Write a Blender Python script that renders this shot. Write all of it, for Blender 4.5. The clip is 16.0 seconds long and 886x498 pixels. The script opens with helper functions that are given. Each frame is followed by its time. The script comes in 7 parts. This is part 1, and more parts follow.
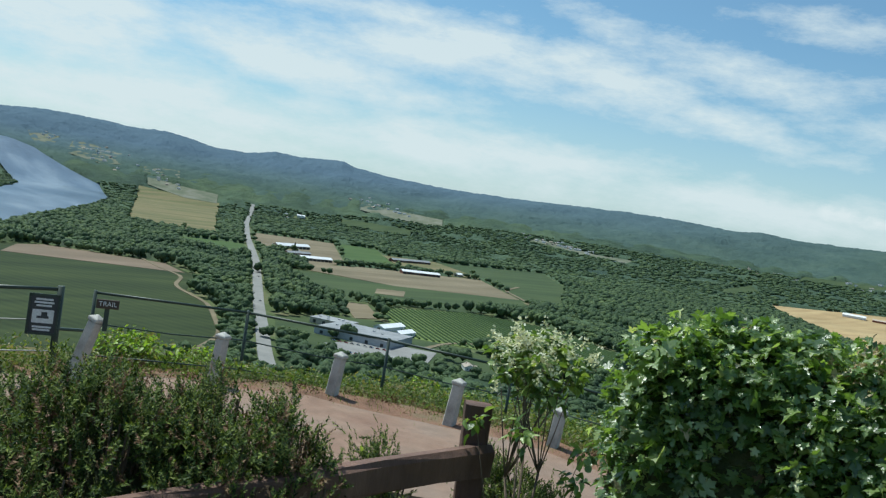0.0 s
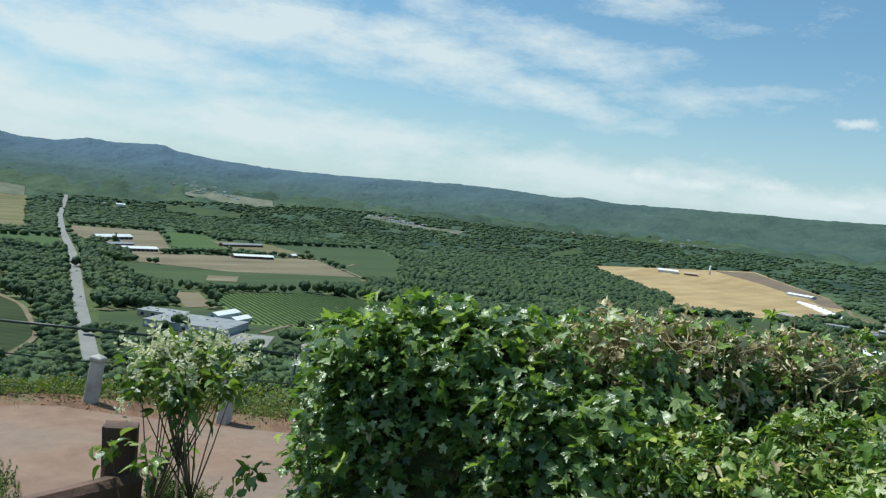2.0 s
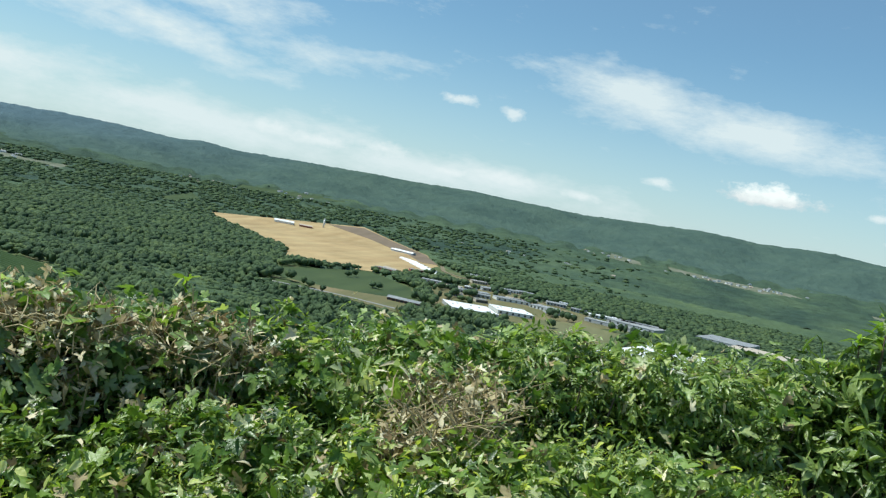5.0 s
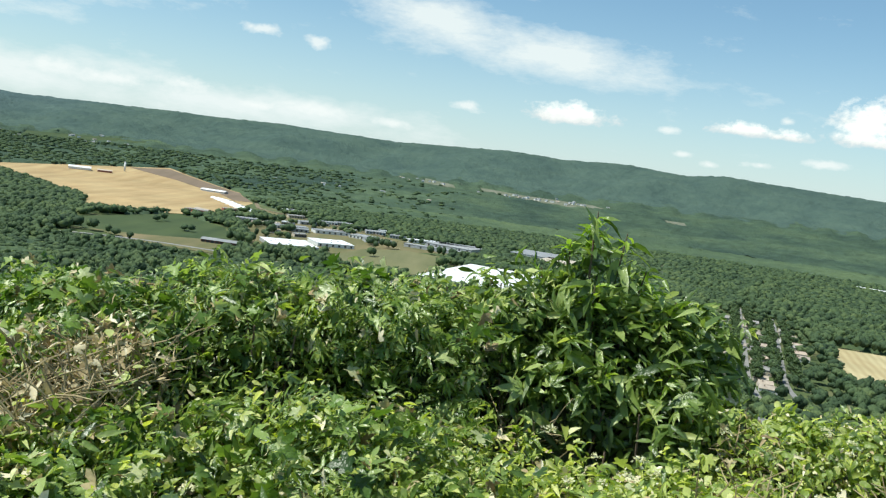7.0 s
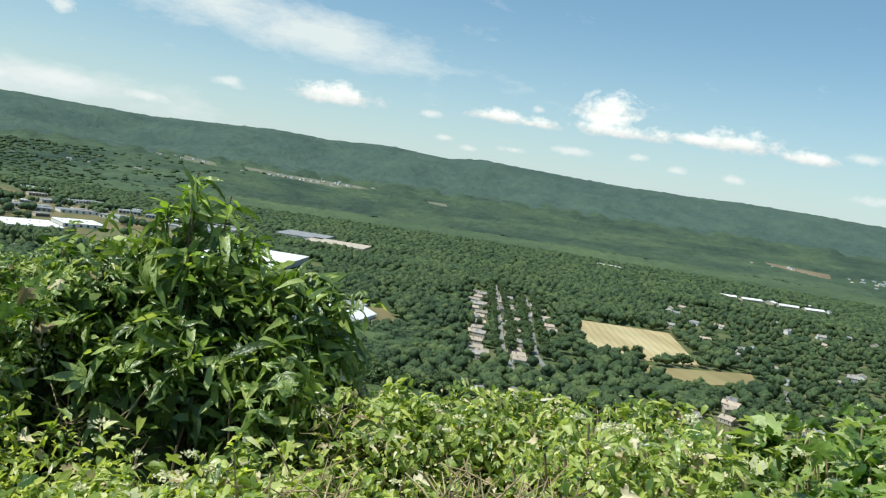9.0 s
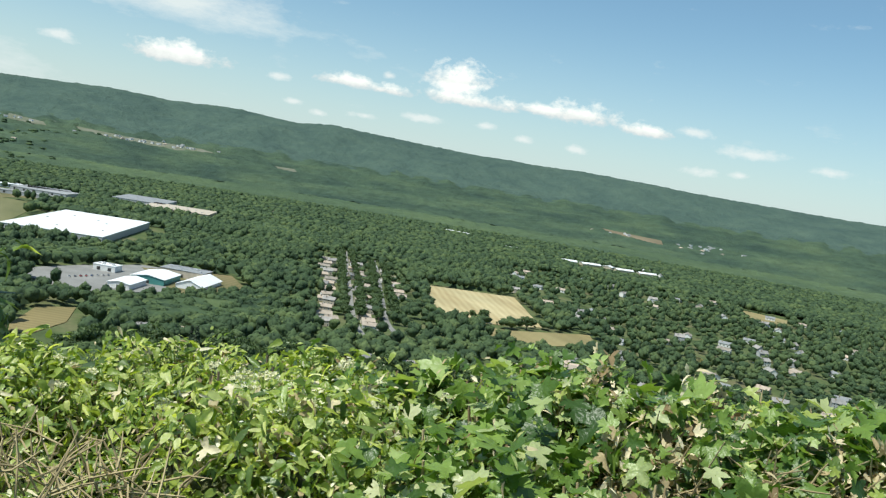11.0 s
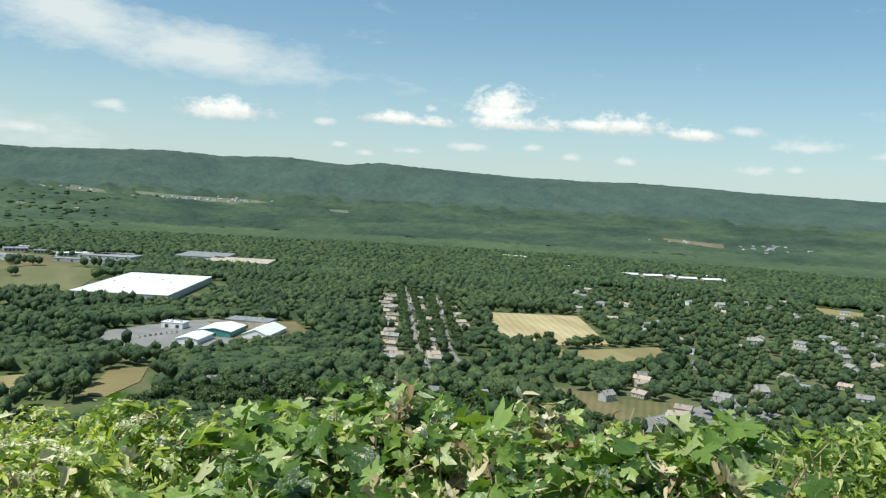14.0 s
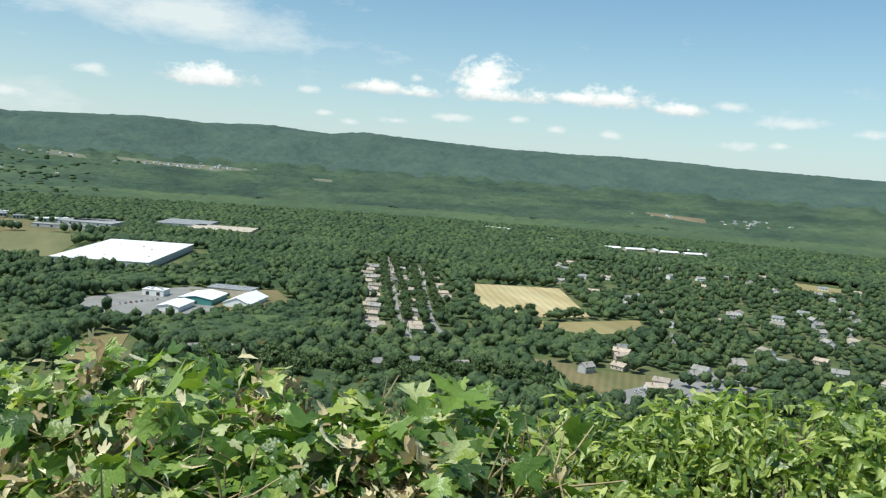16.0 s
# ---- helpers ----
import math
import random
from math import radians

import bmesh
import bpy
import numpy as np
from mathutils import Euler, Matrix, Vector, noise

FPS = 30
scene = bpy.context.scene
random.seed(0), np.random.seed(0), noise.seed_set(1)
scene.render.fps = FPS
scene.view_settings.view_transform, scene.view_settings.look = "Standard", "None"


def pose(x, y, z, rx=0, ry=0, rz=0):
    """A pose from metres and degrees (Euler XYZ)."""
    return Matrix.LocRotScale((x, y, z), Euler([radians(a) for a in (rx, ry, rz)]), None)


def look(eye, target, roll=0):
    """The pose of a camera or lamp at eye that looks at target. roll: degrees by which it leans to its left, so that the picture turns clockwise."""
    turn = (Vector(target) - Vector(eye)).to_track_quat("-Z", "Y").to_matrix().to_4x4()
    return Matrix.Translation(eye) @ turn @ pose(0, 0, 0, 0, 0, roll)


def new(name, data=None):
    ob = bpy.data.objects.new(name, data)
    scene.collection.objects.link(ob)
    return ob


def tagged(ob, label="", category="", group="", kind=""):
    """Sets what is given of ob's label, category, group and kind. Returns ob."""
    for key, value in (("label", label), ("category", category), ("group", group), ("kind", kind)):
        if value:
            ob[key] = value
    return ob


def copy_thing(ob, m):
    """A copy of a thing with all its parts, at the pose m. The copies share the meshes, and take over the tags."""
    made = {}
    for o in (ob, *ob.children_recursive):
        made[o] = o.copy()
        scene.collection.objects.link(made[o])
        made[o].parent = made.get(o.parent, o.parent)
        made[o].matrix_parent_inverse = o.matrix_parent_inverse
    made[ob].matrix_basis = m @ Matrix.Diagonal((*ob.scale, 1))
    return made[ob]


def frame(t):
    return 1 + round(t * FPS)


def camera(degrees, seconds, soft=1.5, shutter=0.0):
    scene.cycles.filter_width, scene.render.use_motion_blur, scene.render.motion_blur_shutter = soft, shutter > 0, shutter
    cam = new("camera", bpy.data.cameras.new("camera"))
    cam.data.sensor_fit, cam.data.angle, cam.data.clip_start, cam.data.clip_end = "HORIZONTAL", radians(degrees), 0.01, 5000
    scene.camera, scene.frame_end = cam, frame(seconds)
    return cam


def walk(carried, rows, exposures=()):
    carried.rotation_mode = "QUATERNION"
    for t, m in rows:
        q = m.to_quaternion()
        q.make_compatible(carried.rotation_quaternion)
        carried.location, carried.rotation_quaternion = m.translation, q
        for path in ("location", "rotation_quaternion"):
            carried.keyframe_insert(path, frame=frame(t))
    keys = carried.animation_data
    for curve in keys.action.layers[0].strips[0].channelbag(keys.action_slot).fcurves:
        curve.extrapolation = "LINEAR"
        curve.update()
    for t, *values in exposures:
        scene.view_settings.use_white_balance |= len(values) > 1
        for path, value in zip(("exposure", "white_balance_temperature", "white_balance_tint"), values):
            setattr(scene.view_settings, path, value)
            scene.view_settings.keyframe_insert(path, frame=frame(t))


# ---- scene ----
cam = camera(54.87, 16.0, soft=1.3)
# seconds, x, y, z, and the turn in degrees
PATH = [
    (0.0, -0.000, 0.000, -0.000, 86.94, -9.05, 49.98),
    (0.5, -0.003, 0.292, 0.033, 87.30, -8.75, 49.30),
    (1.0, 0.055, 0.573, 0.049, 87.71, -7.90, 45.07),
    (1.5, 0.098, 0.801, 0.062, 87.12, -7.66, 43.26),
    (2.0, 0.125, 1.051, 0.100, 86.88, -6.19, 38.65),
    (2.5, 0.217, 1.287, 0.115, 86.06, -5.66, 33.87),
    (3.0, 0.276, 1.501, 0.159, 84.35, -7.75, 30.94),
    (3.5, 0.315, 1.708, 0.210, 86.97, -10.55, 27.75),
    (4.0, 0.412, 1.896, 0.206, 87.12, -10.34, 25.14),
    (4.5, 0.543, 2.068, 0.232, 87.51, -10.99, 20.17),
    (4.7, 0.586, 2.128, 0.233, 87.62, -11.03, 16.93),
    (6.8, 1.151, 2.797, 0.250, 84.05, -8.04, 3.53),
    (7.0, 1.215, 2.865, 0.263, 84.60, -7.42, 0.70),
    (7.5, 1.420, 2.979, 0.263, 85.04, -7.40, -4.62),
    (8.0, 1.651, 3.046, 0.268, 85.36, -8.30, -8.92),
    (8.5, 1.833, 3.100, 0.260, 85.19, -8.56, -13.96),
    (9.0, 1.976, 3.217, 0.262, 85.46, -8.51, -15.02),
    (9.5, 2.142, 3.267, 0.241, 85.27, -8.03, -17.64),
    (10.0, 2.392, 3.281, 0.250, 85.42, -9.30, -21.88),
    (10.2, 2.478, 3.271, 0.247, 85.34, -9.94, -23.72),
    (12.3, 3.204, 3.256, 0.222, 84.41, -9.20, -25.49),
    (12.5, 3.256, 3.263, 0.226, 84.50, -8.91, -24.40),
    (13.0, 3.401, 3.313, 0.254, 87.38, -6.39, -23.64),
    (13.5, 3.564, 3.339, 0.246, 87.57, -3.87, -22.82),
    (14.0, 3.721, 3.308, 0.256, 86.30, -3.42, -21.70),
    (14.5, 3.896, 3.310, 0.259, 85.39, -4.33, -21.70),
    (15.0, 4.082, 3.317, 0.257, 85.40, -4.58, -22.49),
    (15.5, 4.277, 3.312, 0.232, 85.32, -4.63, -22.96),
    (16.0, 4.454, 3.321, 0.217, 84.42, -4.30, -22.74),
]
walk(cam, [(row[0], pose(*row[1:])) for row in PATH], 
     [(0.0, -0.10, 5950, -1.0), (1.0, -0.22, 5950, -1.0), (1.5, -0.12, 5950, -1.0), (2.0, -0.08, 5950, -1.0), (2.5, -0.03, 5950, -1.0), (3.0, 0.06, 5950, -1.0), (3.5, -0.04, 5970, -1.0), (4.5, -0.02, 6000, -1.0),
      (7.0, 0.17, 6380, 2.0), (9.0, 0.06, 6380, 2.0), (12.5, 0.08, 6380, 2.0), (13.0, -0.06, 6380, 2.0), (13.5, -0.18, 6380, 2.0), (14.0, 0.0, 6380, 2.0), (16.0, 0.08, 6330, 2.0)])

# ---- light ----
SUN_AZ, SUN_EL = -102.0, 61.0          # clockwise from +y, above the horizon
sun_dir = Vector((math.sin(radians(SUN_AZ)) * math.cos(radians(SUN_EL)),
                  math.cos(radians(SUN_AZ)) * math.cos(radians(SUN_EL)), math.sin(radians(SUN_EL))))
sun = new("sun", bpy.data.lights.new("sun", "SUN"))
sun.data.energy, sun.data.angle, sun.data.color = 5.0, radians(0.6), (1.0, 0.95, 0.87)
sun.matrix_world = look((0, 0, 60), Vector((0, 0, 60)) - sun_dir)

world = bpy.data.worlds.new("sky")
scene.world = world
world.use_nodes = True
wt = world.node_tree
wt.nodes.clear()


def wmath(op, a, b=None, c=None, clamp=False):
    n = wt.nodes.new("ShaderNodeMath")
    n.operation, n.use_clamp = op, clamp
    for i, v in enumerate((a, b, c)):
        if v is None:
            continue
        if isinstance(v, (int, float)):
            n.inputs[i].default_value = v
        else:
            wt.links.new(v, n.inputs[i])
    return n.outputs[0]


tc = wt.nodes.new("ShaderNodeTexCoord")
sep = wt.nodes.new("ShaderNodeSeparateXYZ")
wt.links.new(tc.outputs["Generated"], sep.inputs[0])
DX, DY, DZ = sep.outputs
az_s = wmath("MULTIPLY", wmath("ARCTAN2", DX, DY), 57.2958)
el_s = wmath("MULTIPLY", wmath("ARCSINE", DZ), 57.2958)
comb = wt.nodes.new("ShaderNodeCombineXYZ")
wt.links.new(az_s, comb.inputs[0])
wt.links.new(el_s, comb.inputs[1])


def wnoise(scale, sx, sy, detail, rough=0.6, seed=0.0, tilt=0.0):
    mp = wt.nodes.new("ShaderNodeMapping")
    mp.inputs["Scale"].default_value = (sx, sy, 1)
    mp.inputs["Location"].default_value = (seed, seed * 0.7, seed * 1.3)
    mp.inputs["Rotation"].default_value = (0, 0, radians(tilt))
    wt.links.new(comb.outputs[0], mp.inputs[0])
    n = wt.nodes.new("ShaderNodeTexNoise")
    n.inputs["Scale"].default_value, n.inputs["Detail"].default_value = scale, detail
    n.inputs["Roughness"].default_value = rough
    wt.links.new(mp.outputs[0], n.inputs["Vector"])
    return n.outputs["Fac"]


puff = wnoise(0.9, 1.0, 1.5, 6, 0.62, 3.0)
wisp = wnoise(0.13, 1.0, 3.2, 8, 0.66, 7.0, 6.0)
fine = wnoise(0.34, 1.0, 2.4, 7, 0.66, 1.5, 12.0)


def ellipse(az, el, w, h, tilt=0.0, base=1.0):
    """1 in the middle of a cloud, 0 at its rim. base: above 1 for a flat underside."""
    ca, sa = math.cos(radians(tilt)), math.sin(radians(tilt))
    u = wmath("MULTIPLY_ADD", az_s, ca / w, -(az * ca + el * sa) / w)
    v = wmath("MULTIPLY_ADD", el_s, ca / h, -(el * ca - az * sa) / h)
    if tilt:
        u = wmath("MULTIPLY_ADD", el_s, sa / w, u)
        v = wmath("MULTIPLY_ADD", az_s, -sa / h, v)
    if base > 1:
        v = wmath("MAXIMUM", v, wmath("MULTIPLY", v, -base))
    return wmath("SUBTRACT", 1.0, wmath("SQRT", wmath("MULTIPLY_ADD", u, u, wmath("MULTIPLY", v, v))))


def total(values):
    out = values[0]
    for v in values[1:]:
        out = wmath("MAXIMUM", out, v)
    return out


# fair-weather clouds: azimuth, elevation of the base's middle, half width, half height
CUMULUS = [(25.2, 5.7, 2.2, 1.75), (25.9, 4.75, 3.5, 0.85), (7.2, 4.4, 2.9, 1.15), (18.2, 4.7, 2.1, 0.8), (20.6, 4.6, 1.7, 0.6), (33.4, 4.9, 2.7, 1.15), (31.0, 4.9, 2.0, 0.6), (37.7, 4.6, 1.9, 0.75)]
# smaller ones, farther off
PUFFS = [(0.4, 4.3, 1.3, 0.42), (40.8, 5.0, 1.4, 0.4), (13.6, 4.3, 0.9, 0.32), (14.6, 2.9, 0.8, 0.25), (16.4, 2.4, 0.7, 0.25), (19.4, 2.75, 1.1, 0.25), (23.1, 3.2, 1.5, 0.35), (27.4, 3.4, 0.9, 0.28),
         (30.0, 2.9, 0.8, 0.28), (33.7, 2.8, 0.9, 0.3), (41.5, 2.6, 1.7, 0.35), (44.0, 2.75, 0.8, 0.28), (44.3, 4.2, 2.4, 0.45), (49.3, 3.7, 1.6, 0.4), (-4.4, 2.55, 1.5, 0.35), (-9.3, 2.75, 2.2, 0.5),
         (-25.3, 3.1, 1.8, 0.6), (-22.4, 2.9, 2.2, 0.5), (-18.0, 3.2, 2.2, 0.6), (-13.4, 2.5, 1.5, 0.3), (-13.4, 7.3, 1.6, 0.42), (-9.8, 7.0, 0.9, 0.5), (20.6, 5.6, 0.6, 0.3)]
# thin high streaks: azimuth, elevation, half width, half height, tilt, strength
CIRRUS = [(-76.0, 7.4, 14.0, 3.0, -1, 1.0), (-62.0, 7.6, 12.0, 1.6, -3, 1.0), (-50.5, 9.9, 10.0, 1.8, 3, 1.0), (-39.5, 9.5, 8.0, 1.7, -12, 1.0), (-33.0, 8.0, 7.0, 1.0, -13, 0.8), (-33.5, 11.0, 8.0, 1.3, -5, 0.8),
          (-27.0, 13.9, 5.5, 1.0, -8, 0.6), (-40.5, 12.4, 4.5, 0.9, -20, 0.6), (-57.0, 11.8, 8.0, 0.8, -2, 0.6), (-23.0, 8.4, 7.0, 0.8, 4, 0.5), (-70.0, 3.8, 20.0, 2.0, 0, 1.0), (-50.0, 3.5, 19.0, 1.7, 0, 1.0),
          (-30.0, 2.9, 16.0, 1.2, 0, 0.9), (-16.0, 2.4, 14.0, 0.9, 0, 0.8), (-1.8, 9.5, 6.5, 1.5, -9, 1.0), (5.5, 8.2, 8.5, 1.3, -3, 0.9)]
rough_edge = wmath("MULTIPLY", wmath("SUBTRACT", puff, 0.52), 1.7)
cum = wmath("ADD", total([ellipse(a, e, w * 1.35, h * 1.2, 0.0, 2.2) for a, e, w, h in CUMULUS]), rough_edge)
small = wmath("ADD", total([ellipse(a, e, w * 1.2, h * 1.2) for a, e, w, h in PUFFS]), rough_edge)
cum = wmath("MULTIPLY", wmath("SUBTRACT", cum, 0.16), 2.0, clamp=True)
small = wmath("MULTIPLY", wmath("MULTIPLY", wmath("SUBTRACT", small, 0.15), 1.5, clamp=True), 0.75)
lit = wmath("ADD", total([ellipse(a, e + 0.75 * h, w * 1.05, h * 0.85) for a, e, w, h in CUMULUS]), wmath("MULTIPLY", rough_edge, 0.7))
lit = wmath("MULTIPLY_ADD", lit, 1.6, 0.35, clamp=True)
cir = total([wmath("MULTIPLY", wmath("MAXIMUM", ellipse(a, e, w * 1.15, h * 1.4, tl), -0.6), 1.2 * k) for a, e, w, h, tl, k in CIRRUS])
cir = wmath("ADD", cir, wmath("MULTIPLY", wmath("SUBTRACT", wisp, 0.5), 2.3))
cir = wmath("ADD", cir, wmath("MULTIPLY", wmath("SUBTRACT", fine, 0.5), 1.3))
cir = wmath("MULTIPLY", wmath("ADD", cir, 0.08), 0.95, clamp=True)
cir = wmath("MULTIPLY", cir, 0.9)
# pale veil towards the horizon
veil = wmath("MULTIPLY_ADD", wmath("POWER", wmath("SUBTRACT", 1.0, wmath("MULTIPLY", wmath("ABSOLUTE", el_s), 1 / 14.0), clamp=True), 2.0), 0.62, 0.10)

sky = wt.nodes.new("ShaderNodeTexSky")
sky.sky_type, sky.sun_disc = "NISHITA", False
sky.sun_elevation, sky.sun_rotation = radians(SUN_EL), radians(SUN_AZ)
sky.air_density, sky.dust_density, sky.ozone_density = 1.0, 0.6, 1.3


def wmix(fac, a, b):
    n = wt.nodes.new("ShaderNodeMix")
    n.data_type = "RGBA"
    if isinstance(fac, float):
        n.inputs[0].default_value = fac
    else:
        wt.links.new(fac, n.inputs[0])
    for i, v in ((6, a), (7, b)):
        if isinstance(v, tuple):
            n.inputs[i].default_value = v
        else:
            wt.links.new(v, n.inputs[i])
    return n.outputs[2]


tint = wt.nodes.new("ShaderNodeMix")
tint.data_type, tint.blend_type = "RGBA", "MULTIPLY"
tint.inputs[0].default_value = 1.0
tint.inputs[7].default_value = (0.80, 1.10, 1.21, 1)
wt.links.new(sky.outputs[0], tint.inputs[6])
base_sky = wmix(veil, tint.outputs[2], (7.9, 8.4, 8.75, 1))
with_cir = wmix(cir, base_sky, (8.6, 8.9, 9.0, 1))
with_small = wmix(small, with_cir, (9.4, 9.4, 9.4, 1))
with_cum = wmix(cum, with_small, wmix(lit, (8.1, 8.1, 8.2, 1), (11.0, 10.8, 10.5, 1)))
bg = wt.nodes.new("ShaderNodeBackground")
bg.inputs["Strength"].default_value = 0.094
wt.links.new(with_cum, bg.inputs["Color"])
wo = wt.nodes.new("ShaderNodeOutputWorld")
wt.links.new(bg.outputs[0], wo.inputs["Surface"])

# ---- materials ----
def material(name):
    m = bpy.data.materials.new(name)
    m.use_nodes = True
    t = m.node_tree
    t.nodes.clear()
    out = t.nodes.new("ShaderNodeOutputMaterial")
    return m, t, out


def ramp(t, fac, colours):
    r = t.nodes.new("ShaderNodeValToRGB")
    els = r.color_ramp.elements
    while len(els) < len(colours):
        els.new(0.5)
    for i, c in enumerate(colours):
        els[i].position = i / max(1, len(colours) - 1)
        els[i].color = (*c, 1)
    t.links.new(fac, r.inputs[0])
    return r.outputs[0]


def noise_fac(t, scale, detail=4.0, rough=0.6, stretch=(1, 1, 1)):
    tcn = t.nodes.new("ShaderNodeTexCoord")
    mp = t.nodes.new("ShaderNodeMapping")
    mp.inputs["Scale"].default_value = stretch
    n = t.nodes.new("ShaderNodeTexNoise")
    n.inputs["Scale"].default_value, n.inputs["Detail"].default_value = scale, detail
    n.inputs["Roughness"].default_value = rough
    t.links.new(tcn.outputs["Object"], mp.inputs[0])
    t.links.new(mp.outputs[0], n.inputs["Vector"])
    return n.outputs["Fac"]


def mixrgb(t, fac, a, b, blend="MIX"):
    n = t.nodes.new("ShaderNodeMix")
    n.data_type, n.blend_type = "RGBA", blend
    for i, v in ((0, fac), (6, a), (7, b)):
        if isinstance(v, (int, float)):
            n.inputs[i].default_value = v
        elif isinstance(v, tuple):
            n.inputs[i].default_value = (*v, 1)
        else:
            t.links.new(v, n.inputs[i])
    return n.outputs[2]


def spread(t, fac, lo, hi):
    n = t.nodes.new("ShaderNodeMapRange")
    n.inputs["From Min"].default_value, n.inputs["From Max"].default_value = lo, hi
    t.links.new(fac, n.inputs["Value"])
    return n.outputs[0]


def surface(name, colours, scale, fine=None, rough=0.8, metal=0.0, bump=0.0, bump_scale=None, stretch=(1, 1, 1), spec=0.5, island=False, random_ob=False, contrast=(0.62, 1.25)):
    """A solid surface: broad and fine variation of the colours, and fine relief."""
    m, t, out = material(name)
    b = t.nodes.new("ShaderNodeBsdfPrincipled")
    broad = spread(t, noise_fac(t, scale, 3.0, 0.55, stretch), 0.3, 0.7)
    col = ramp(t, broad, colours)
    f = fine or scale * 9
    grain = spread(t, noise_fac(t, f, 5.0, 0.65, stretch), 0.25, 0.75)
    col = mixrgb(t, 0.55, col, ramp(t, grain, [(contrast[0],) * 3, (contrast[1],) * 3]), "MULTIPLY")
    if island or random_ob:
        g = t.nodes.new("ShaderNodeObjectInfo" if random_ob else "ShaderNodeNewGeometry")
        rnd = g.outputs["Random"] if random_ob else g.outputs["Random Per Island"]
        col = mixrgb(t, 0.8, col, ramp(t, rnd, [(0.62, 0.65, 0.64), (1.36, 1.28, 1.15)]), "MULTIPLY")
    t.links.new(col, b.inputs["Base Color"])
    b.inputs["Roughness"].default_value, b.inputs["Metallic"].default_value = rough, metal
    b.inputs["Specular IOR Level"].default_value = spec
    if bump:
        bn = t.nodes.new("ShaderNodeBump")
        bn.inputs["Strength"].default_value = bump
        bn.inputs["Distance"].default_value = 1.0 / (bump_scale or f)
        t.links.new(noise_fac(t, bump_scale or f, 5.0, 0.7, stretch), bn.inputs["Height"])
        t.links.new(bn.outputs[0], b.inputs["Normal"])
    t.links.new(b.outputs[0], out.inputs["Surface"])
    return m


def leafy(name, colours, rough=0.45, through_light=0.3, spec=0.5, vein=30.0, glow=(1.5, 1.6, 0.6)):
    """Leaves: every leaf its own tone, a little light passing through, a sheen."""
    m, t, out = material(name)
    b = t.nodes.new("ShaderNodeBsdfPrincipled")
    g = t.nodes.new("ShaderNodeNewGeometry")
    col = ramp(t, g.outputs["Random Per Island"], colours)
    grain = spread(t, noise_fac(t, vein, 3.0), 0.3, 0.7)
    col = mixrgb(t, 0.5, col, ramp(t, grain, [(0.75, 0.75, 0.75), (1.2, 1.2, 1.2)]), "MULTIPLY")
    t.links.new(col, b.inputs["Base Color"])
    b.inputs["Roughness"].default_value = rough
    b.inputs["Specular IOR Level"].default_value = spec
    bn = t.nodes.new("ShaderNodeBump")
    bn.inputs["Strength"].default_value, bn.inputs["Distance"].default_value = 0.6, 0.3 / vein
    t.links.new(noise_fac(t, vein * 1.6, 2.0), bn.inputs["Height"])
    t.links.new(bn.outputs[0], b.inputs["Normal"])
    tr = t.nodes.new("ShaderNodeBsdfTranslucent")
    t.links.new(mixrgb(t, 1.0, col, glow, "MULTIPLY"), tr.inputs["Color"])
    mx = t.nodes.new("ShaderNodeMixShader")
    mx.inputs[0].default_value = through_light
    t.links.new(b.outputs[0], mx.inputs[1])
    t.links.new(tr.outputs[0], mx.inputs[2])
    t.links.new(mx.outputs[0], out.inputs["Surface"])
    return m


def rows_surface(name, dark, light, spacing, angle, rough=0.9):
    """A worked field: furrows or crop rows in one direction, with broad patches."""
    m, t, out = material(name)
    b = t.nodes.new("ShaderNodeBsdfPrincipled")
    tcn = t.nodes.new("ShaderNodeTexCoord")
    mp = t.nodes.new("ShaderNodeMapping")
    mp.inputs["Rotation"].default_value = (0, 0, radians(angle))
    t.links.new(tcn.outputs["Object"], mp.inputs[0])
    w = t.nodes.new("ShaderNodeTexWave")
    w.inputs["Scale"].default_value = 0.314 / spacing
    w.inputs["Distortion"].default_value, w.inputs["Detail"].default_value = 2.0, 2.0
    w.inputs["Detail Scale"].default_value = 0.4
    t.links.new(mp.outputs[0], w.inputs["Vector"])
    st = t.nodes.new("ShaderNodeMapping")
    st.inputs["Rotation"].default_value = (0, 0, radians(angle))
    st.inputs["Scale"].default_value = (1, 0.12, 1)
    t.links.new(tcn.outputs["Object"], st.inputs[0])
    n = t.nodes.new("ShaderNodeTexNoise")
    n.inputs["Scale"].default_value, n.inputs["Detail"].default_value = 0.03, 6.0
    t.links.new(st.outputs[0], n.inputs["Vector"])
    fac = mixrgb(t, 0.72, w.outputs["Fac"], spread(t, n.outputs["Fac"], 0.32, 0.68))
    col = ramp(t, fac, [dark, light])
    col = mixrgb(t, 0.5, col, ramp(t, spread(t, noise_fac(t, 0.011, 4.0), 0.3, 0.7), [(0.75, 0.78, 0.75), (1.2, 1.15, 1.1)]), "MULTIPLY")
    t.links.new(col, b.inputs["Base Color"])
    b.inputs["Roughness"].default_value = rough
    b.inputs["Specular IOR Level"].default_value = 0.2
    t.links.new(b.outputs[0], out.inputs["Surface"])
    return m


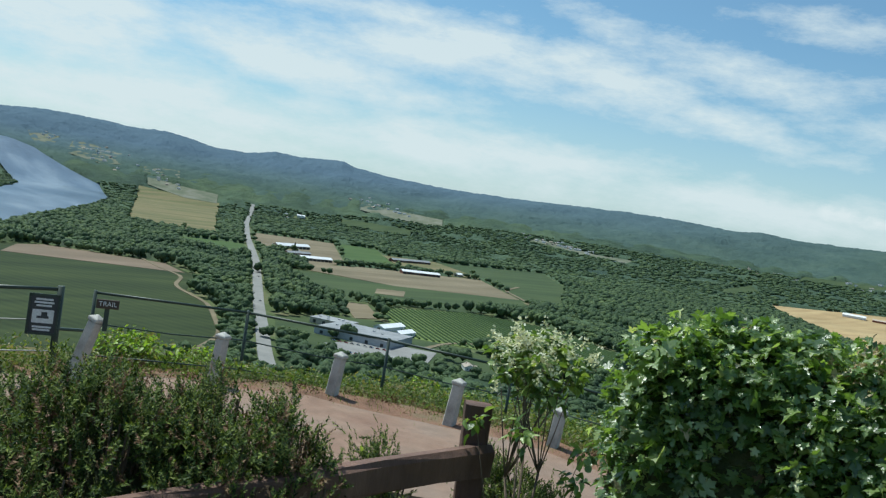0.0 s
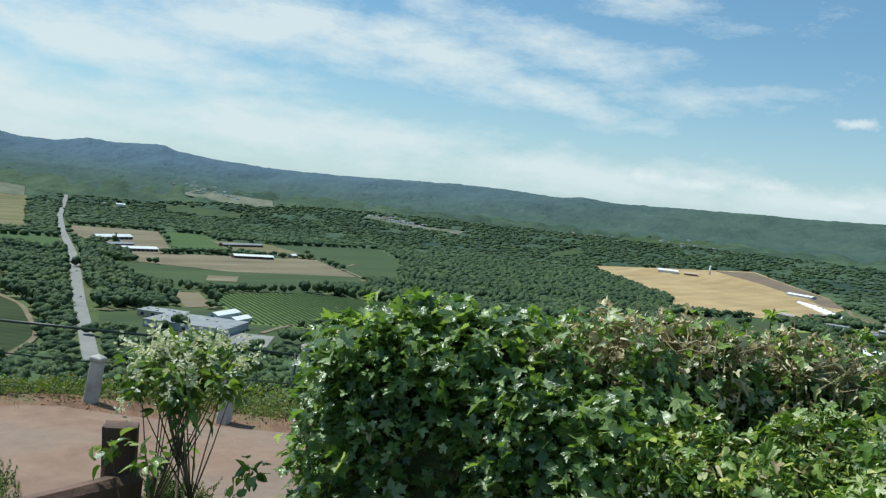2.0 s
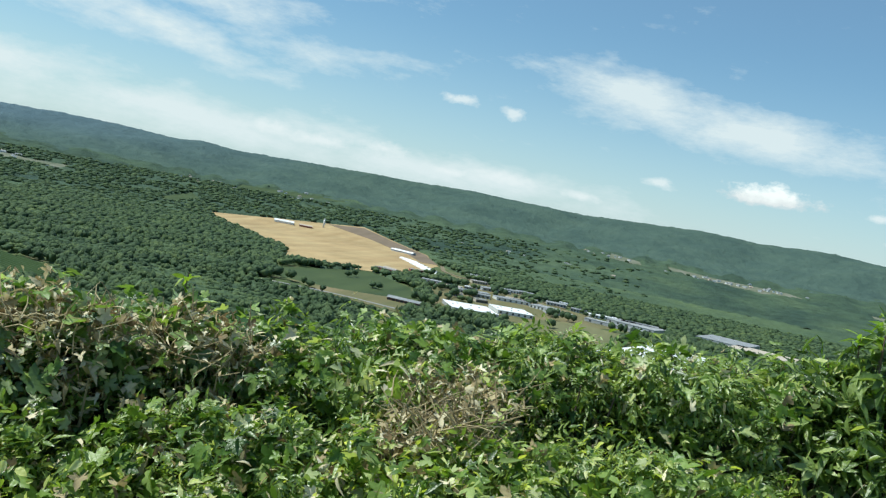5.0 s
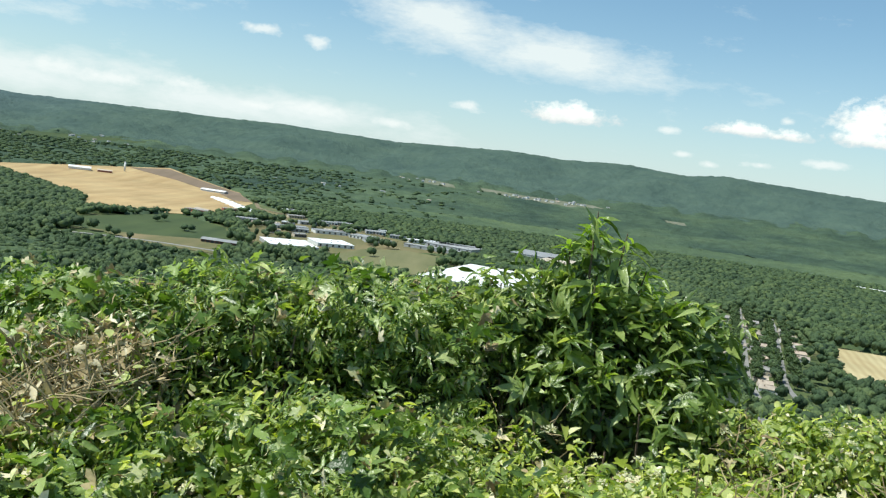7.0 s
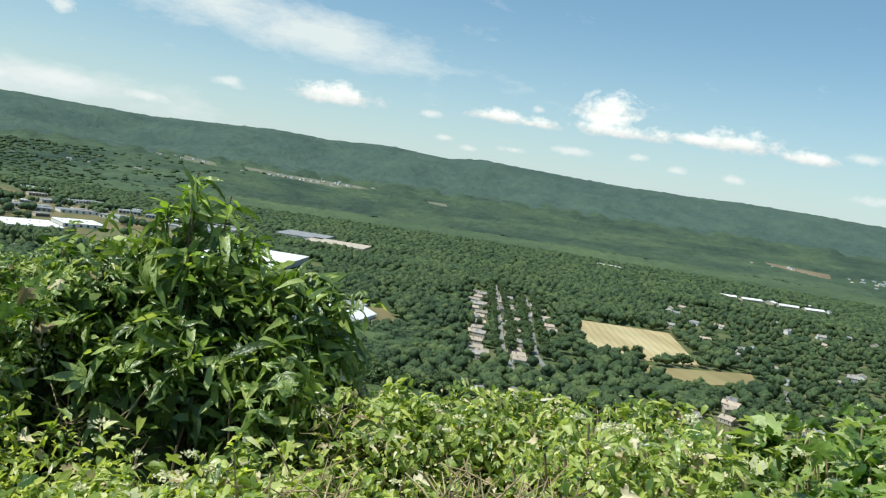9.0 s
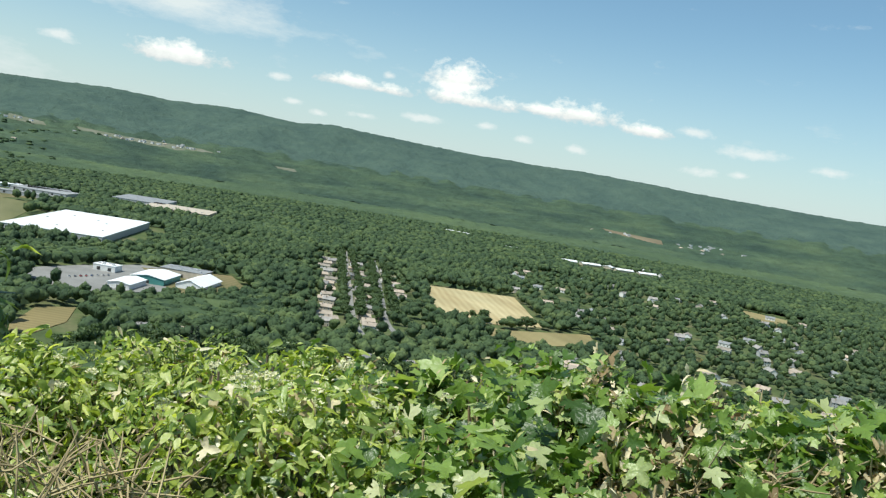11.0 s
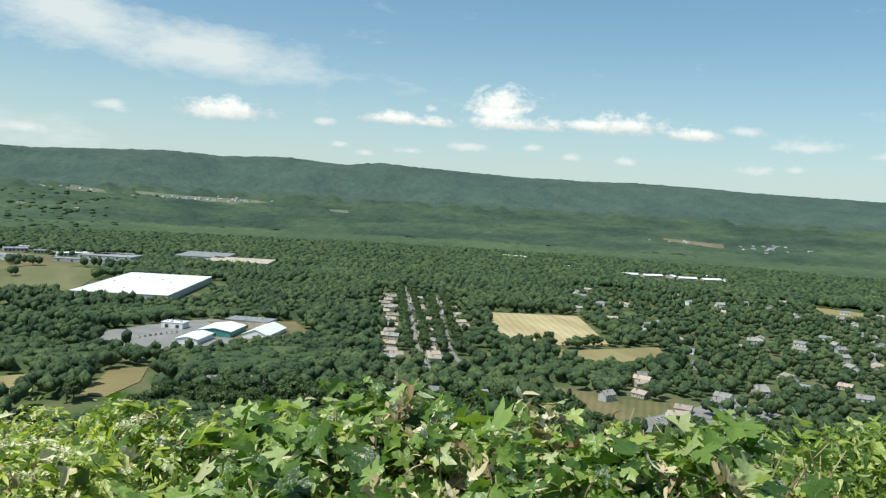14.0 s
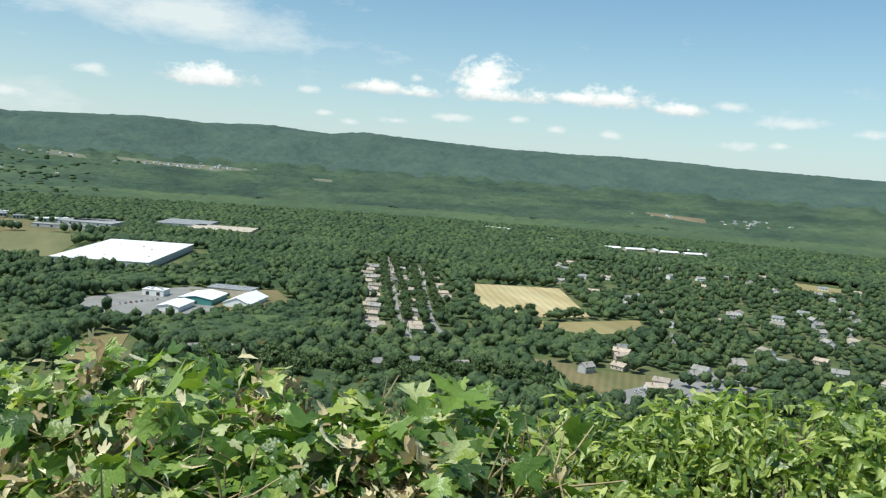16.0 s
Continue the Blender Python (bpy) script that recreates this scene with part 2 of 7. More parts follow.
M_ground = surface("valley_ground", [(0.05, 0.075, 0.028), (0.09, 0.12, 0.045), (0.16, 0.15, 0.08)], 0.02, 0.2, 0.95, spec=0.2)
M_summit = surface("summit_soil_and_grass", [(0.06, 0.09, 0.03), (0.13, 0.14, 0.05), (0.22, 0.15, 0.09)], 0.9, 9.0, 0.95, bump=0.6, spec=0.2)
M_path = surface("red_paved_path", [(0.20, 0.112, 0.074), (0.265, 0.17, 0.118), (0.225, 0.165, 0.125)], 0.7, 5.0, 0.85, bump=0.25, bump_scale=30.0)


def canopy_leaves():
    """Leaves of a wood: each crown and each stand has its own tone, and some light passes through."""
    m, t, out = material("broadleaf_canopy")
    b = t.nodes.new("ShaderNodeBsdfPrincipled")
    tcn = t.nodes.new("ShaderNodeTexCoord")
    v = t.nodes.new("ShaderNodeTexVoronoi")
    v.voronoi_dimensions = "2D"
    v.inputs["Scale"].default_value = 0.085
    t.links.new(tcn.outputs["Object"], v.inputs["Vector"])
    sep = t.nodes.new("ShaderNodeSeparateColor")
    t.links.new(v.outputs["Color"], sep.inputs[0])
    col = ramp(t, sep.outputs[0], [(0.048, 0.080, 0.044), (0.068, 0.108, 0.054), (0.084, 0.128, 0.060), (0.120, 0.165, 0.072)])
    col = mixrgb(t, 0.8, col, ramp(t, spread(t, noise_fac(t, 0.012, 3.0), 0.3, 0.7), [(0.72, 0.78, 0.82), (1.22, 1.18, 1.05)]), "MULTIPLY")
    col = mixrgb(t, 0.5, col, ramp(t, spread(t, noise_fac(t, 0.55, 3.0), 0.3, 0.7), [(0.5, 0.54, 0.56), (1.45, 1.4, 1.25)]), "MULTIPLY")
    t.links.new(col, b.inputs["Base Color"])
    b.inputs["Roughness"].default_value, b.inputs["Specular IOR Level"].default_value = 0.75, 0.2
    tr = t.nodes.new("ShaderNodeBsdfTranslucent")
    t.links.new(mixrgb(t, 1.0, col, (1.4, 1.5, 0.9), "MULTIPLY"), tr.inputs["Color"])
    mx = t.nodes.new("ShaderNodeMixShader")
    mx.inputs[0].default_value = 0.22
    t.links.new(b.outputs[0], mx.inputs[1])
    t.links.new(tr.outputs[0], mx.inputs[2])
    t.links.new(mx.outputs[0], out.inputs["Surface"])
    return m


M_woods = canopy_leaves()
M_canopy = surface("far_canopy", [(0.050, 0.082, 0.047), (0.070, 0.108, 0.055), (0.094, 0.135, 0.062)], 0.0035, 0.035, 0.85, bump=0.5, bump_scale=0.07, spec=0.2, contrast=(0.5, 1.5))


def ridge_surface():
    """Woods on the skyline, distance haze painted in: green on the near ridge, bluer on the far hills towards -x."""
    m, t, out = material("hazed_ridge_woods")
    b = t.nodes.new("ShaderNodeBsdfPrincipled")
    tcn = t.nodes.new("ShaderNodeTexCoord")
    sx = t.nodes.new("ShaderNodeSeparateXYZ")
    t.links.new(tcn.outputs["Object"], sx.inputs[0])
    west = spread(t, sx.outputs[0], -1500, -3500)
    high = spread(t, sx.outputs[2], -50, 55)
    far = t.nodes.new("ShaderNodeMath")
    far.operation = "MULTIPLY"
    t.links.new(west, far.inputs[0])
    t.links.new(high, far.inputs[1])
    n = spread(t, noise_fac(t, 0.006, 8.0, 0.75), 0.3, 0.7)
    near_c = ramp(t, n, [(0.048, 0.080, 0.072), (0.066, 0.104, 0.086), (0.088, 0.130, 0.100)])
    haze_c = ramp(t, n, [(0.082, 0.128, 0.172), (0.100, 0.152, 0.200)])
    t.links.new(mixrgb(t, far.outputs[0], near_c, haze_c), b.inputs["Base Color"])
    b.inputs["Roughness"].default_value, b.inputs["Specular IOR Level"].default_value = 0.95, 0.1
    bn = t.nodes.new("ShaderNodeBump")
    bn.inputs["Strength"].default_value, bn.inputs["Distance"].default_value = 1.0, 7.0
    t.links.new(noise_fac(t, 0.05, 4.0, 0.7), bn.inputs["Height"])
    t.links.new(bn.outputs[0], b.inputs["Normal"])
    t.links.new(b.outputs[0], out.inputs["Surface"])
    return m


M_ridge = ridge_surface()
# Bluer than the near woods: a first step of haze painted into the colour.
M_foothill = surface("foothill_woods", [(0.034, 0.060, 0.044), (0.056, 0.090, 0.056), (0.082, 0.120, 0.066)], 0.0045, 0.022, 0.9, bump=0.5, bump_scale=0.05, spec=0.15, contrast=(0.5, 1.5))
M_clearing = surface("hillside_pasture", [(0.11, 0.13, 0.085), (0.16, 0.17, 0.12), (0.21, 0.21, 0.17)], 0.02, 0.2, 0.95, spec=0.1)
M_vineground = surface("vineyard_grass", [(0.125, 0.175, 0.052), (0.16, 0.21, 0.065)], 0.03, 0.5, 0.9, spec=0.2)
M_vinerow = surface("vine_rows", [(0.030, 0.060, 0.015), (0.045, 0.080, 0.022)], 0.02, 0.6, 0.8, spec=0.25)
M_soil_red = surface("reddish_bare_soil", [(0.16, 0.085, 0.05), (0.24, 0.13, 0.08), (0.18, 0.14, 0.075)], 2.5, 30.0, 0.95, bump=0.8, bump_scale=40.0)
M_bark = surface("tree_bark", [(0.09, 0.07, 0.05), (0.17, 0.14, 0.11)], 1.2, 9.0, 0.9, bump=0.6, stretch=(1, 1, 0.25))
M_tree_leaf = leafy("tree_leaves", [(0.058, 0.094, 0.040), (0.080, 0.124, 0.050), (0.112, 0.162, 0.060)], 0.55, 0.25, 0.3, 2.0)
M_needle = leafy("conifer_needles", [(0.034, 0.058, 0.032), (0.055, 0.085, 0.042)], 0.6, 0.1, 0.3, 2.0)
M_road = surface("worn_asphalt", [(0.20, 0.20, 0.19), (0.26, 0.255, 0.24)], 0.05, 0.9, 0.9)
M_lot = surface("parking_asphalt", [(0.20, 0.195, 0.185), (0.27, 0.265, 0.25)], 0.04, 0.8, 0.9)
M_water = surface("river_water", [(0.05, 0.075, 0.11), (0.10, 0.135, 0.18), (0.22, 0.26, 0.30)], 0.006, 0.05, 0.3, bump=0.10, bump_scale=0.05, stretch=(0.35, 1.6, 1))
M_crop = rows_surface("green_crop", (0.013, 0.026, 0.007), (0.048, 0.066, 0.019), 14.0, 62)
M_crop2 = rows_surface("dense_green_crop", (0.045, 0.084, 0.024), (0.080, 0.124, 0.038), 8.0, 30)
M_soil = rows_surface("ploughed_soil", (0.13, 0.108, 0.068), (0.235, 0.195, 0.130), 9.0, 25)
M_brown = rows_surface("dark_soil", (0.15, 0.115, 0.08), (0.22, 0.165, 0.12), 4.0, 40)
M_straw = rows_surface("mown_straw", (0.30, 0.205, 0.10), (0.47, 0.355, 0.19), 7.0, 70)
M_mown = rows_surface("pale_mown_hay", (0.33, 0.255, 0.13), (0.55, 0.48, 0.29), 9.0, 17)
M_lawn = rows_surface("dry_lawn", (0.115, 0.125, 0.055), (0.20, 0.19, 0.10), 9.0, 60)
M_hay = rows_surface("dry_hay", (0.20, 0.165, 0.078), (0.33, 0.28, 0.14), 7.0, 115)
M_mixed = rows_surface("tan_and_green_field", (0.085, 0.105, 0.038), (0.23, 0.18, 0.10), 6.0, 35)
M_grass = rows_surface("mown_grass", (0.036, 0.060, 0.024), (0.068, 0.094, 0.036), 7.0, 80)
M_white_roof = surface("white_membrane_roof", [(0.74, 0.75, 0.76), (0.82, 0.83, 0.83)], 0.05, 0.6, 0.6)
M_fabric = surface("white_fabric", [(0.76, 0.78, 0.80), (0.84, 0.85, 0.86)], 0.1, 1.0, 0.6)
M_grey_roof = surface("grey_roof", [(0.20, 0.21, 0.22), (0.30, 0.31, 0.32)], 0.1, 1.5, 0.8)
M_pale_roof = surface("pale_gravel_roof", [(0.25, 0.255, 0.26), (0.35, 0.355, 0.36)], 0.06, 1.2, 0.85)
M_brown_roof = surface("brown_shingle_roof", [(0.33, 0.28, 0.24), (0.46, 0.40, 0.35)], 0.2, 2.0, 0.9, random_ob=True)
M_slate_roof = surface("slate_shingle_roof", [(0.22, 0.22, 0.23), (0.34, 0.33, 0.33)], 0.2, 2.0, 0.9, random_ob=True)
M_teal_roof = surface("teal_metal_roof", [(0.06, 0.22, 0.20), (0.09, 0.28, 0.25)], 0.2, 2.0, 0.5)
M_white_wall = surface("white_siding", [(0.66, 0.66, 0.64), (0.78, 0.78, 0.76)], 0.2, 2.0, 0.7)
M_beige_wall = surface("beige_siding", [(0.42, 0.36, 0.28), (0.54, 0.47, 0.38)], 0.2, 2.0, 0.8)
M_grey_wall = surface("grey_metal_wall", [(0.36, 0.37, 0.38), (0.46, 0.47, 0.48)], 0.2, 2.0, 0.6)
M_red_wall = surface("barn_red_boards", [(0.20, 0.07, 0.05), (0.27, 0.10, 0.07)], 0.2, 2.0, 0.8)
# Near-black for doors and tyres, also the painted shade of open bays.
M_dark = surface("bay_shade_doors_tyres", [(0.03, 0.03, 0.03), (0.05, 0.05, 0.05)], 0.5, 4.0, 0.7)
M_glass = surface("window_glass", [(0.04, 0.05, 0.06), (0.06, 0.07, 0.08)], 0.5, 4.0, 0.08)
M_concrete = surface("weathered_white_concrete", [(0.36, 0.34, 0.31), (0.50, 0.48, 0.44), (0.58, 0.56, 0.52)], 4.0, 40.0, 0.9, bump=0.3)
M_fence = surface("dark_green_painted_steel", [(0.025, 0.045, 0.035), (0.045, 0.065, 0.05)], 6.0, 60.0, 0.5)
M_wire = surface("galvanised_wire", [(0.14, 0.15, 0.14), (0.22, 0.23, 0.22)], 6.0, 60.0, 0.45, metal=0.6)
M_rail = surface("brown_stained_timber", [(0.085, 0.045, 0.032), (0.14, 0.075, 0.052), (0.19, 0.105, 0.075)], 4.0, 45.0, 0.75, bump=0.5, stretch=(1, 1, 0.3))
M_sign_dark = surface("dark_sign_panel", [(0.03, 0.034, 0.04), (0.05, 0.055, 0.06)], 5.0, 40.0, 0.5)
M_sign_brown = surface("brown_sign_panel", [(0.05, 0.035, 0.025), (0.07, 0.05, 0.035)], 5.0, 40.0, 0.6)
M_sign_white = surface("white_sign_paint", [(0.62, 0.64, 0.64), (0.72, 0.73, 0.72)], 5.0, 40.0, 0.5)
M_twig = surface("woody_stem", [(0.10, 0.07, 0.045), (0.20, 0.15, 0.10)], 8.0, 60.0, 0.9, bump=0.4)
M_greenstem = surface("green_stem", [(0.10, 0.15, 0.04), (0.16, 0.20, 0.07)], 8.0, 60.0, 0.6)
M_stalk = surface("dry_stalks", [(0.24, 0.18, 0.09), (0.46, 0.38, 0.21)], 8.0, 60.0, 0.9)
# Filler inside the shrubs, its colour darkened for the shade among leaves.
M_core = surface("shrub_inner_shade", [(0.05, 0.08, 0.025), (0.10, 0.10, 0.045)], 5.0, 40.0, 0.95, bump=1.0)
M_maple = leafy("maple_leaves", [(0.036, 0.080, 0.016), (0.075, 0.145, 0.026), (0.13, 0.215, 0.038), (0.20, 0.30, 0.058), (0.32, 0.42, 0.13), (0.54, 0.55, 0.32)], 0.40, 0.34, 0.5)
# Leaf tones brightened to offset the shade on this shrub's front.
M_hedge = leafy("hedge_leaves_brightened", [(0.048, 0.088, 0.026), (0.088, 0.150, 0.040), (0.145, 0.22, 0.058), (0.22, 0.31, 0.095), (0.46, 0.53, 0.30)], 0.34, 0.42, 0.9)
M_vine = leafy("vine_leaves", [(0.095, 0.16, 0.032), (0.205, 0.285, 0.054), (0.35, 0.42, 0.095), (0.59, 0.63, 0.26)], 0.42, 0.40, 0.5)
# Lime leaf colour, raised further to offset self-shadow on the bank.
M_lime = leafy("lime_leaves", [(0.26, 0.32, 0.05), (0.44, 0.50, 0.085), (0.60, 0.63, 0.17), (0.82, 0.80, 0.48)], 0.45, 0.45, 0.5)
M_weed = leafy("weed_leaves", [(0.06, 0.10, 0.028), (0.12, 0.175, 0.042), (0.20, 0.25, 0.06), (0.30, 0.24, 0.11)], 0.5, 0.3, 0.4)
M_lance = leafy("lance_leaves", [(0.052, 0.092, 0.022), (0.105, 0.17, 0.036), (0.185, 0.265, 0.058), (0.36, 0.44, 0.15)], 0.36, 0.30, 0.6)
M_shoot = leafy("young_shoots", [(0.24, 0.37, 0.05), (0.36, 0.48, 0.08)], 0.4, 0.4, 0.45)
M_dead = leafy("dead_leaves", [(0.22, 0.16, 0.085), (0.44, 0.36, 0.20), (0.64, 0.56, 0.36), (0.80, 0.74, 0.54)], 0.8, 0.2, 0.2, 30.0, (1.1, 1.0, 0.8))
M_litter = leafy("leaf_litter", [(0.10, 0.055, 0.03), (0.20, 0.12, 0.07), (0.34, 0.24, 0.14)], 0.8, 0.15, 0.2, 30.0, (1.1, 1.0, 0.8))
M_flower = leafy("cream_flowers", [(0.66, 0.65, 0.36), (0.78, 0.76, 0.50), (0.84, 0.83, 0.66)], 0.7, 0.3, 0.2, 30.0, (1.0, 1.0, 0.9))
M_juniper = leafy("juniper_needles", [(0.024, 0.042, 0.013), (0.052, 0.084, 0.021), (0.115, 0.155, 0.034), (0.23, 0.27, 0.06)], 0.65, 0.2, 0.25)
M_grassblade = leafy("grass_blades", [(0.10, 0.16, 0.035), (0.18, 0.24, 0.06), (0.30, 0.28, 0.12)], 0.6, 0.3, 0.3)

# ---- building helpers ----
rng = np.random.default_rng(7)


def np_mesh(name, verts, faces, mat, smooth=False):
    """A mesh from arrays: verts (n, 3), faces (m, 3 or 4)."""
    verts, faces = np.asarray(verts, np.float32), np.asarray(faces, np.int32)
    me = bpy.data.meshes.new(name)
    k = faces.shape[1]
    me.vertices.add(len(verts))
    me.vertices.foreach_set("co", verts.ravel())
    me.loops.add(faces.size)
    me.loops.foreach_set("vertex_index", faces.ravel())
    me.polygons.add(len(faces))
    me.polygons.foreach_set("loop_start", np.arange(0, faces.size, k, dtype=np.int32))
    me.polygons.foreach_set("loop_total", np.full(len(faces), k, np.int32))
    me.polygons.foreach_set("use_smooth", np.full(len(faces), smooth))
    me.materials.append(mat)
    me.update(calc_edges=True)
    return me


class Shape:
    """Collects boxes, prisms and tubes into one mesh."""

    def __init__(self):
        self.v, self.f = [], []

    def add(self, verts, faces):
        o = len(self.v)
        self.v += [tuple(p) for p in verts]
        self.f += [tuple(i + o for i in f) for f in faces]
        return self

    def box(self, x0, y0, z0, x1, y1, z1):
        return self.add([(x0, y0, z0), (x1, y0, z0), (x1, y1, z0), (x0, y1, z0), (x0, y0, z1), (x1, y0, z1), (x1, y1, z1), (x0, y1, z1)],
                        [(0, 3, 2, 1), (4, 5, 6, 7), (0, 1, 5, 4), (1, 2, 6, 5), (2, 3, 7, 6), (3, 0, 4, 7)])

    def sweep(self, outline, y0, y1):
        """An outline in x and z, drawn out along y."""
        n = len(outline)
        v = [(x, y0, z) for x, z in outline] + [(x, y1, z) for x, z in outline]
        f = [(i, (i + 1) % n, n + (i + 1) % n, n + i) for i in range(n)]
        return self.add(v, f + [tuple(range(n))[::-1], tuple(range(n, 2 * n))])

    def tube(self, points, radii, sides=6):
        pts = [Vector(p) for p in points]
        if not isinstance(radii, (list, tuple)):
            radii = [radii] * len(pts)
        v, f = [], []
        for i, p in enumerate(pts):
            d = (pts[min(i + 1, len(pts) - 1)] - pts[max(i - 1, 0)]).normalized()
            a = d.cross(Vector((0.3, 0.1, 1)) if abs(d.z) < 0.9 else Vector((1, 0.2, 0))).normalized()
            b = d.cross(a)
            for k in range(sides):
                w = 2 * math.pi * k / sides
                v.append(p + (a * math.cos(w) + b * math.sin(w)) * radii[i])
        for i in range(len(pts) - 1):
            for k in range(sides):
                f.append((i * sides + k, i * sides + (k + 1) % sides, (i + 1) * sides + (k + 1) % sides, (i + 1) * sides + k))
        f += [tuple(range(sides))[::-1], tuple(range((len(pts) - 1) * sides, len(pts) * sides))]
        return self.add(v, f)

    def mesh(self, name, mat, smooth=False, bevel=0.0):
        bm = bmesh.new()
        vs = [bm.verts.new(p) for p in self.v]
        for f in self.f:
            try:
                bm.faces.new([vs[i] for i in f])
            except ValueError:
                pass
        bmesh.ops.recalc_face_normals(bm, faces=bm.faces)
        if bevel:
            bmesh.ops.bevel(bm, geom=bm.edges[:], offset=bevel, segments=1, affect="EDGES", profile=0.5)
        me = bpy.data.meshes.new(name)
        bm.to_mesh(me)
        bm.free()
        for p in me.polygons:
            p.use_smooth = smooth
        me.materials.append(mat)
        return me


def part(name, me, parent, label="", m=None, kind=""):
    """One mesh object under a thing or under a part."""
    ob = new(name, me)
    ob.parent = parent
    if m is not None:
        ob.matrix_basis = m
    return tagged(ob, label, kind=kind)


def thing(name, label, category, m=None, group="", kind=""):
    ob = new(name)
    ob.empty_display_size = 0.2
    if m is not None:
        ob.matrix_basis = m
    return tagged(ob, label, category, group, kind)


def ease(u):
    u = np.clip(u, 0, 1)
    return u * u * (3 - 2 * u)


# ---- the lie of the land ----
VALLEY = -150.0
SKYLINE_AZ = (-180, -85, -78, -76, -73.8, -71.8, -70.1, -68.1, -66.7, -65.2, -63.1, -61.4, -60.0, -57.4, -56.9, -56.2, -53.5, -50, -45.5, -40, -37.7, -34, -31.2, -29.4, -27.6,
              -22, -15.5, -11.6, -8, -4.3, -1, 3.6, 7, 11, 13.2, 15.2, 17.6, 20, 24, 27, 31, 34.5, 38, 41.5, 45, 50, 70, 180)
SKYLINE_EL = (1.2, 1.4, 1.58, 1.76, 1.8, 1.74, 1.62, 1.7, 1.5, 1.18, 1.2, 1.57, 1.47, 1.68, 1.66, 1.4, 1.1, 0.97, 1.0, 1.18, 1.3, 1.26, 1.08, 1.28, 1.12,
              1.26, 1.33, 1.48, 1.37, 1.29, 1.46, 1.67, 1.52, 1.77, 1.6, 1.5, 1.75, 1.62, 1.46, 1.35, 1.32, 1.4, 1.32, 1.15, 1.1, 0.97, 1.0, 1.2)


def hollow(x, y):
    """Value noise, about -1 to 1, for gentle swells."""
    return np.sin(x * 1.7 + 1.3 * np.sin(y * 1.1)) * 0.5 + np.sin(y * 2.3 + 0.7 + 1.7 * np.sin(x * 0.9)) * 0.5


def valley_z(x, y):
    r, az = np.hypot(x, y), np.degrees(np.arctan2(x, y))
    left = ease((-40 - az) / 20)
    r0, r1 = 2500 + 700 * left, 3600 + 250 * left
    z1 = r1 * np.tan(np.radians(-0.75 + 0.55 * left))
    z2 = 4500 * np.tan(np.radians(np.interp(az, SKYLINE_AZ, SKYLINE_EL)))
    u = np.clip((r - r1) / (4500 - r1), 0, 1)
    fold = ((16 - 9 * left) * hollow(az * 0.31, r * 0.0035) + 7 * hollow(az * 0.9, r * 0.009)) * 4 * u * (1 - u)
    fall = 1 - 0.35 * ease((r - 4500) / 400)
    return VALLEY + (z1 - VALLEY) * np.clip((r - r0) / (r1 - r0), 0, 1) ** 1.3 + (z2 - z1) * ease((r - r1) / (4500 - r1)) * fall + fold


def summit_z(x, y):
    """The hilltop with its terrace, and the steep drop to the valley."""
    s = -0.87 * x + 0.49 * y
    base = -1.8 - 1.2 * ease((s - 1.5) / 6.0) + 0.04 * hollow(x * 1.3, y * 1.3)
    front = y - (8.3 + 1.7 * ease((-4 - x) / 2.5))
    d = np.maximum(front, s - 13.3)
    return base - 0.85 * np.maximum(d, 0) ** 1.03, d


def ground_z(x, y):
    top, d = summit_z(x, y)
    v = valley_z(x, y)
    back = ease((np.hypot(x, y) - 60) / 240)
    return np.where(d > 0, np.maximum(top, v), top + (v - top) * back)


radii = np.concatenate([np.arange(0.01, 18, 0.5), np.geomspace(18, 500, 34), np.linspace(540, 4900, 70)])
angles = np.radians(np.arange(-180, 180, 1.5))
RR, AA = np.meshgrid(radii, angles, indexing="ij")
gx, gy = RR * np.sin(AA), RR * np.cos(AA)
gz = ground_z(gx, gy) - 5 * ease((RR - 2300) / 300) - 14 * ease((RR - 3300) / 250)
nr, na = RR.shape
I = np.arange(nr * na).reshape(nr, na)
J = np.roll(I, -1, axis=1)
quads = np.stack([I[:-1], I[1:], J[1:], J[:-1]], -1).reshape(-1, 4)
me = np_mesh("ground", np.stack([gx, gy, gz], -1).reshape(-1, 3), quads, M_summit, True)
me.materials.append(M_ground)
far_face = (RR[:-1] > 40).reshape(-1)
me.polygons.foreach_set("material_index", far_face.astype(np.int32))
ground = tagged(new("ground", me), "grassy hilltop falling steeply to a flat green valley", "ground", kind="structure")


# ---- fields, roads, river ----
def inside(px, py, poly, grow=0.0):
    px, py = np.asarray(px, float), np.asarray(py, float)
    res = np.zeros(px.shape, bool)
    n = len(poly)
    for i in range(n):
        x0, y0 = poly[i]
        x1, y1 = poly[(i + 1) % n]
        cond = (y0 > py) != (y1 > py)
        xi = (x1 - x0) * (py - y0) / (y1 - y0 + 1e-9) + x0
        res ^= cond & (px < xi)
    if grow:
        res |= near_line(px, py, list(poly) + [poly[0]], grow)
    return res


def near_line(px, py, line, w):
    res = np.zeros(np.shape(px), bool)
    for (x0, y0), (x1, y1) in zip(line[:-1], line[1:]):
        L2 = (x1 - x0) ** 2 + (y1 - y0) ** 2
        u = np.clip(((px - x0) * (x1 - x0) + (py - y0) * (y1 - y0)) / L2, 0, 1)
        res |= (px - x0 - u * (x1 - x0)) ** 2 + (py - y0 - u * (y1 - y0)) ** 2 < w * w
    return res


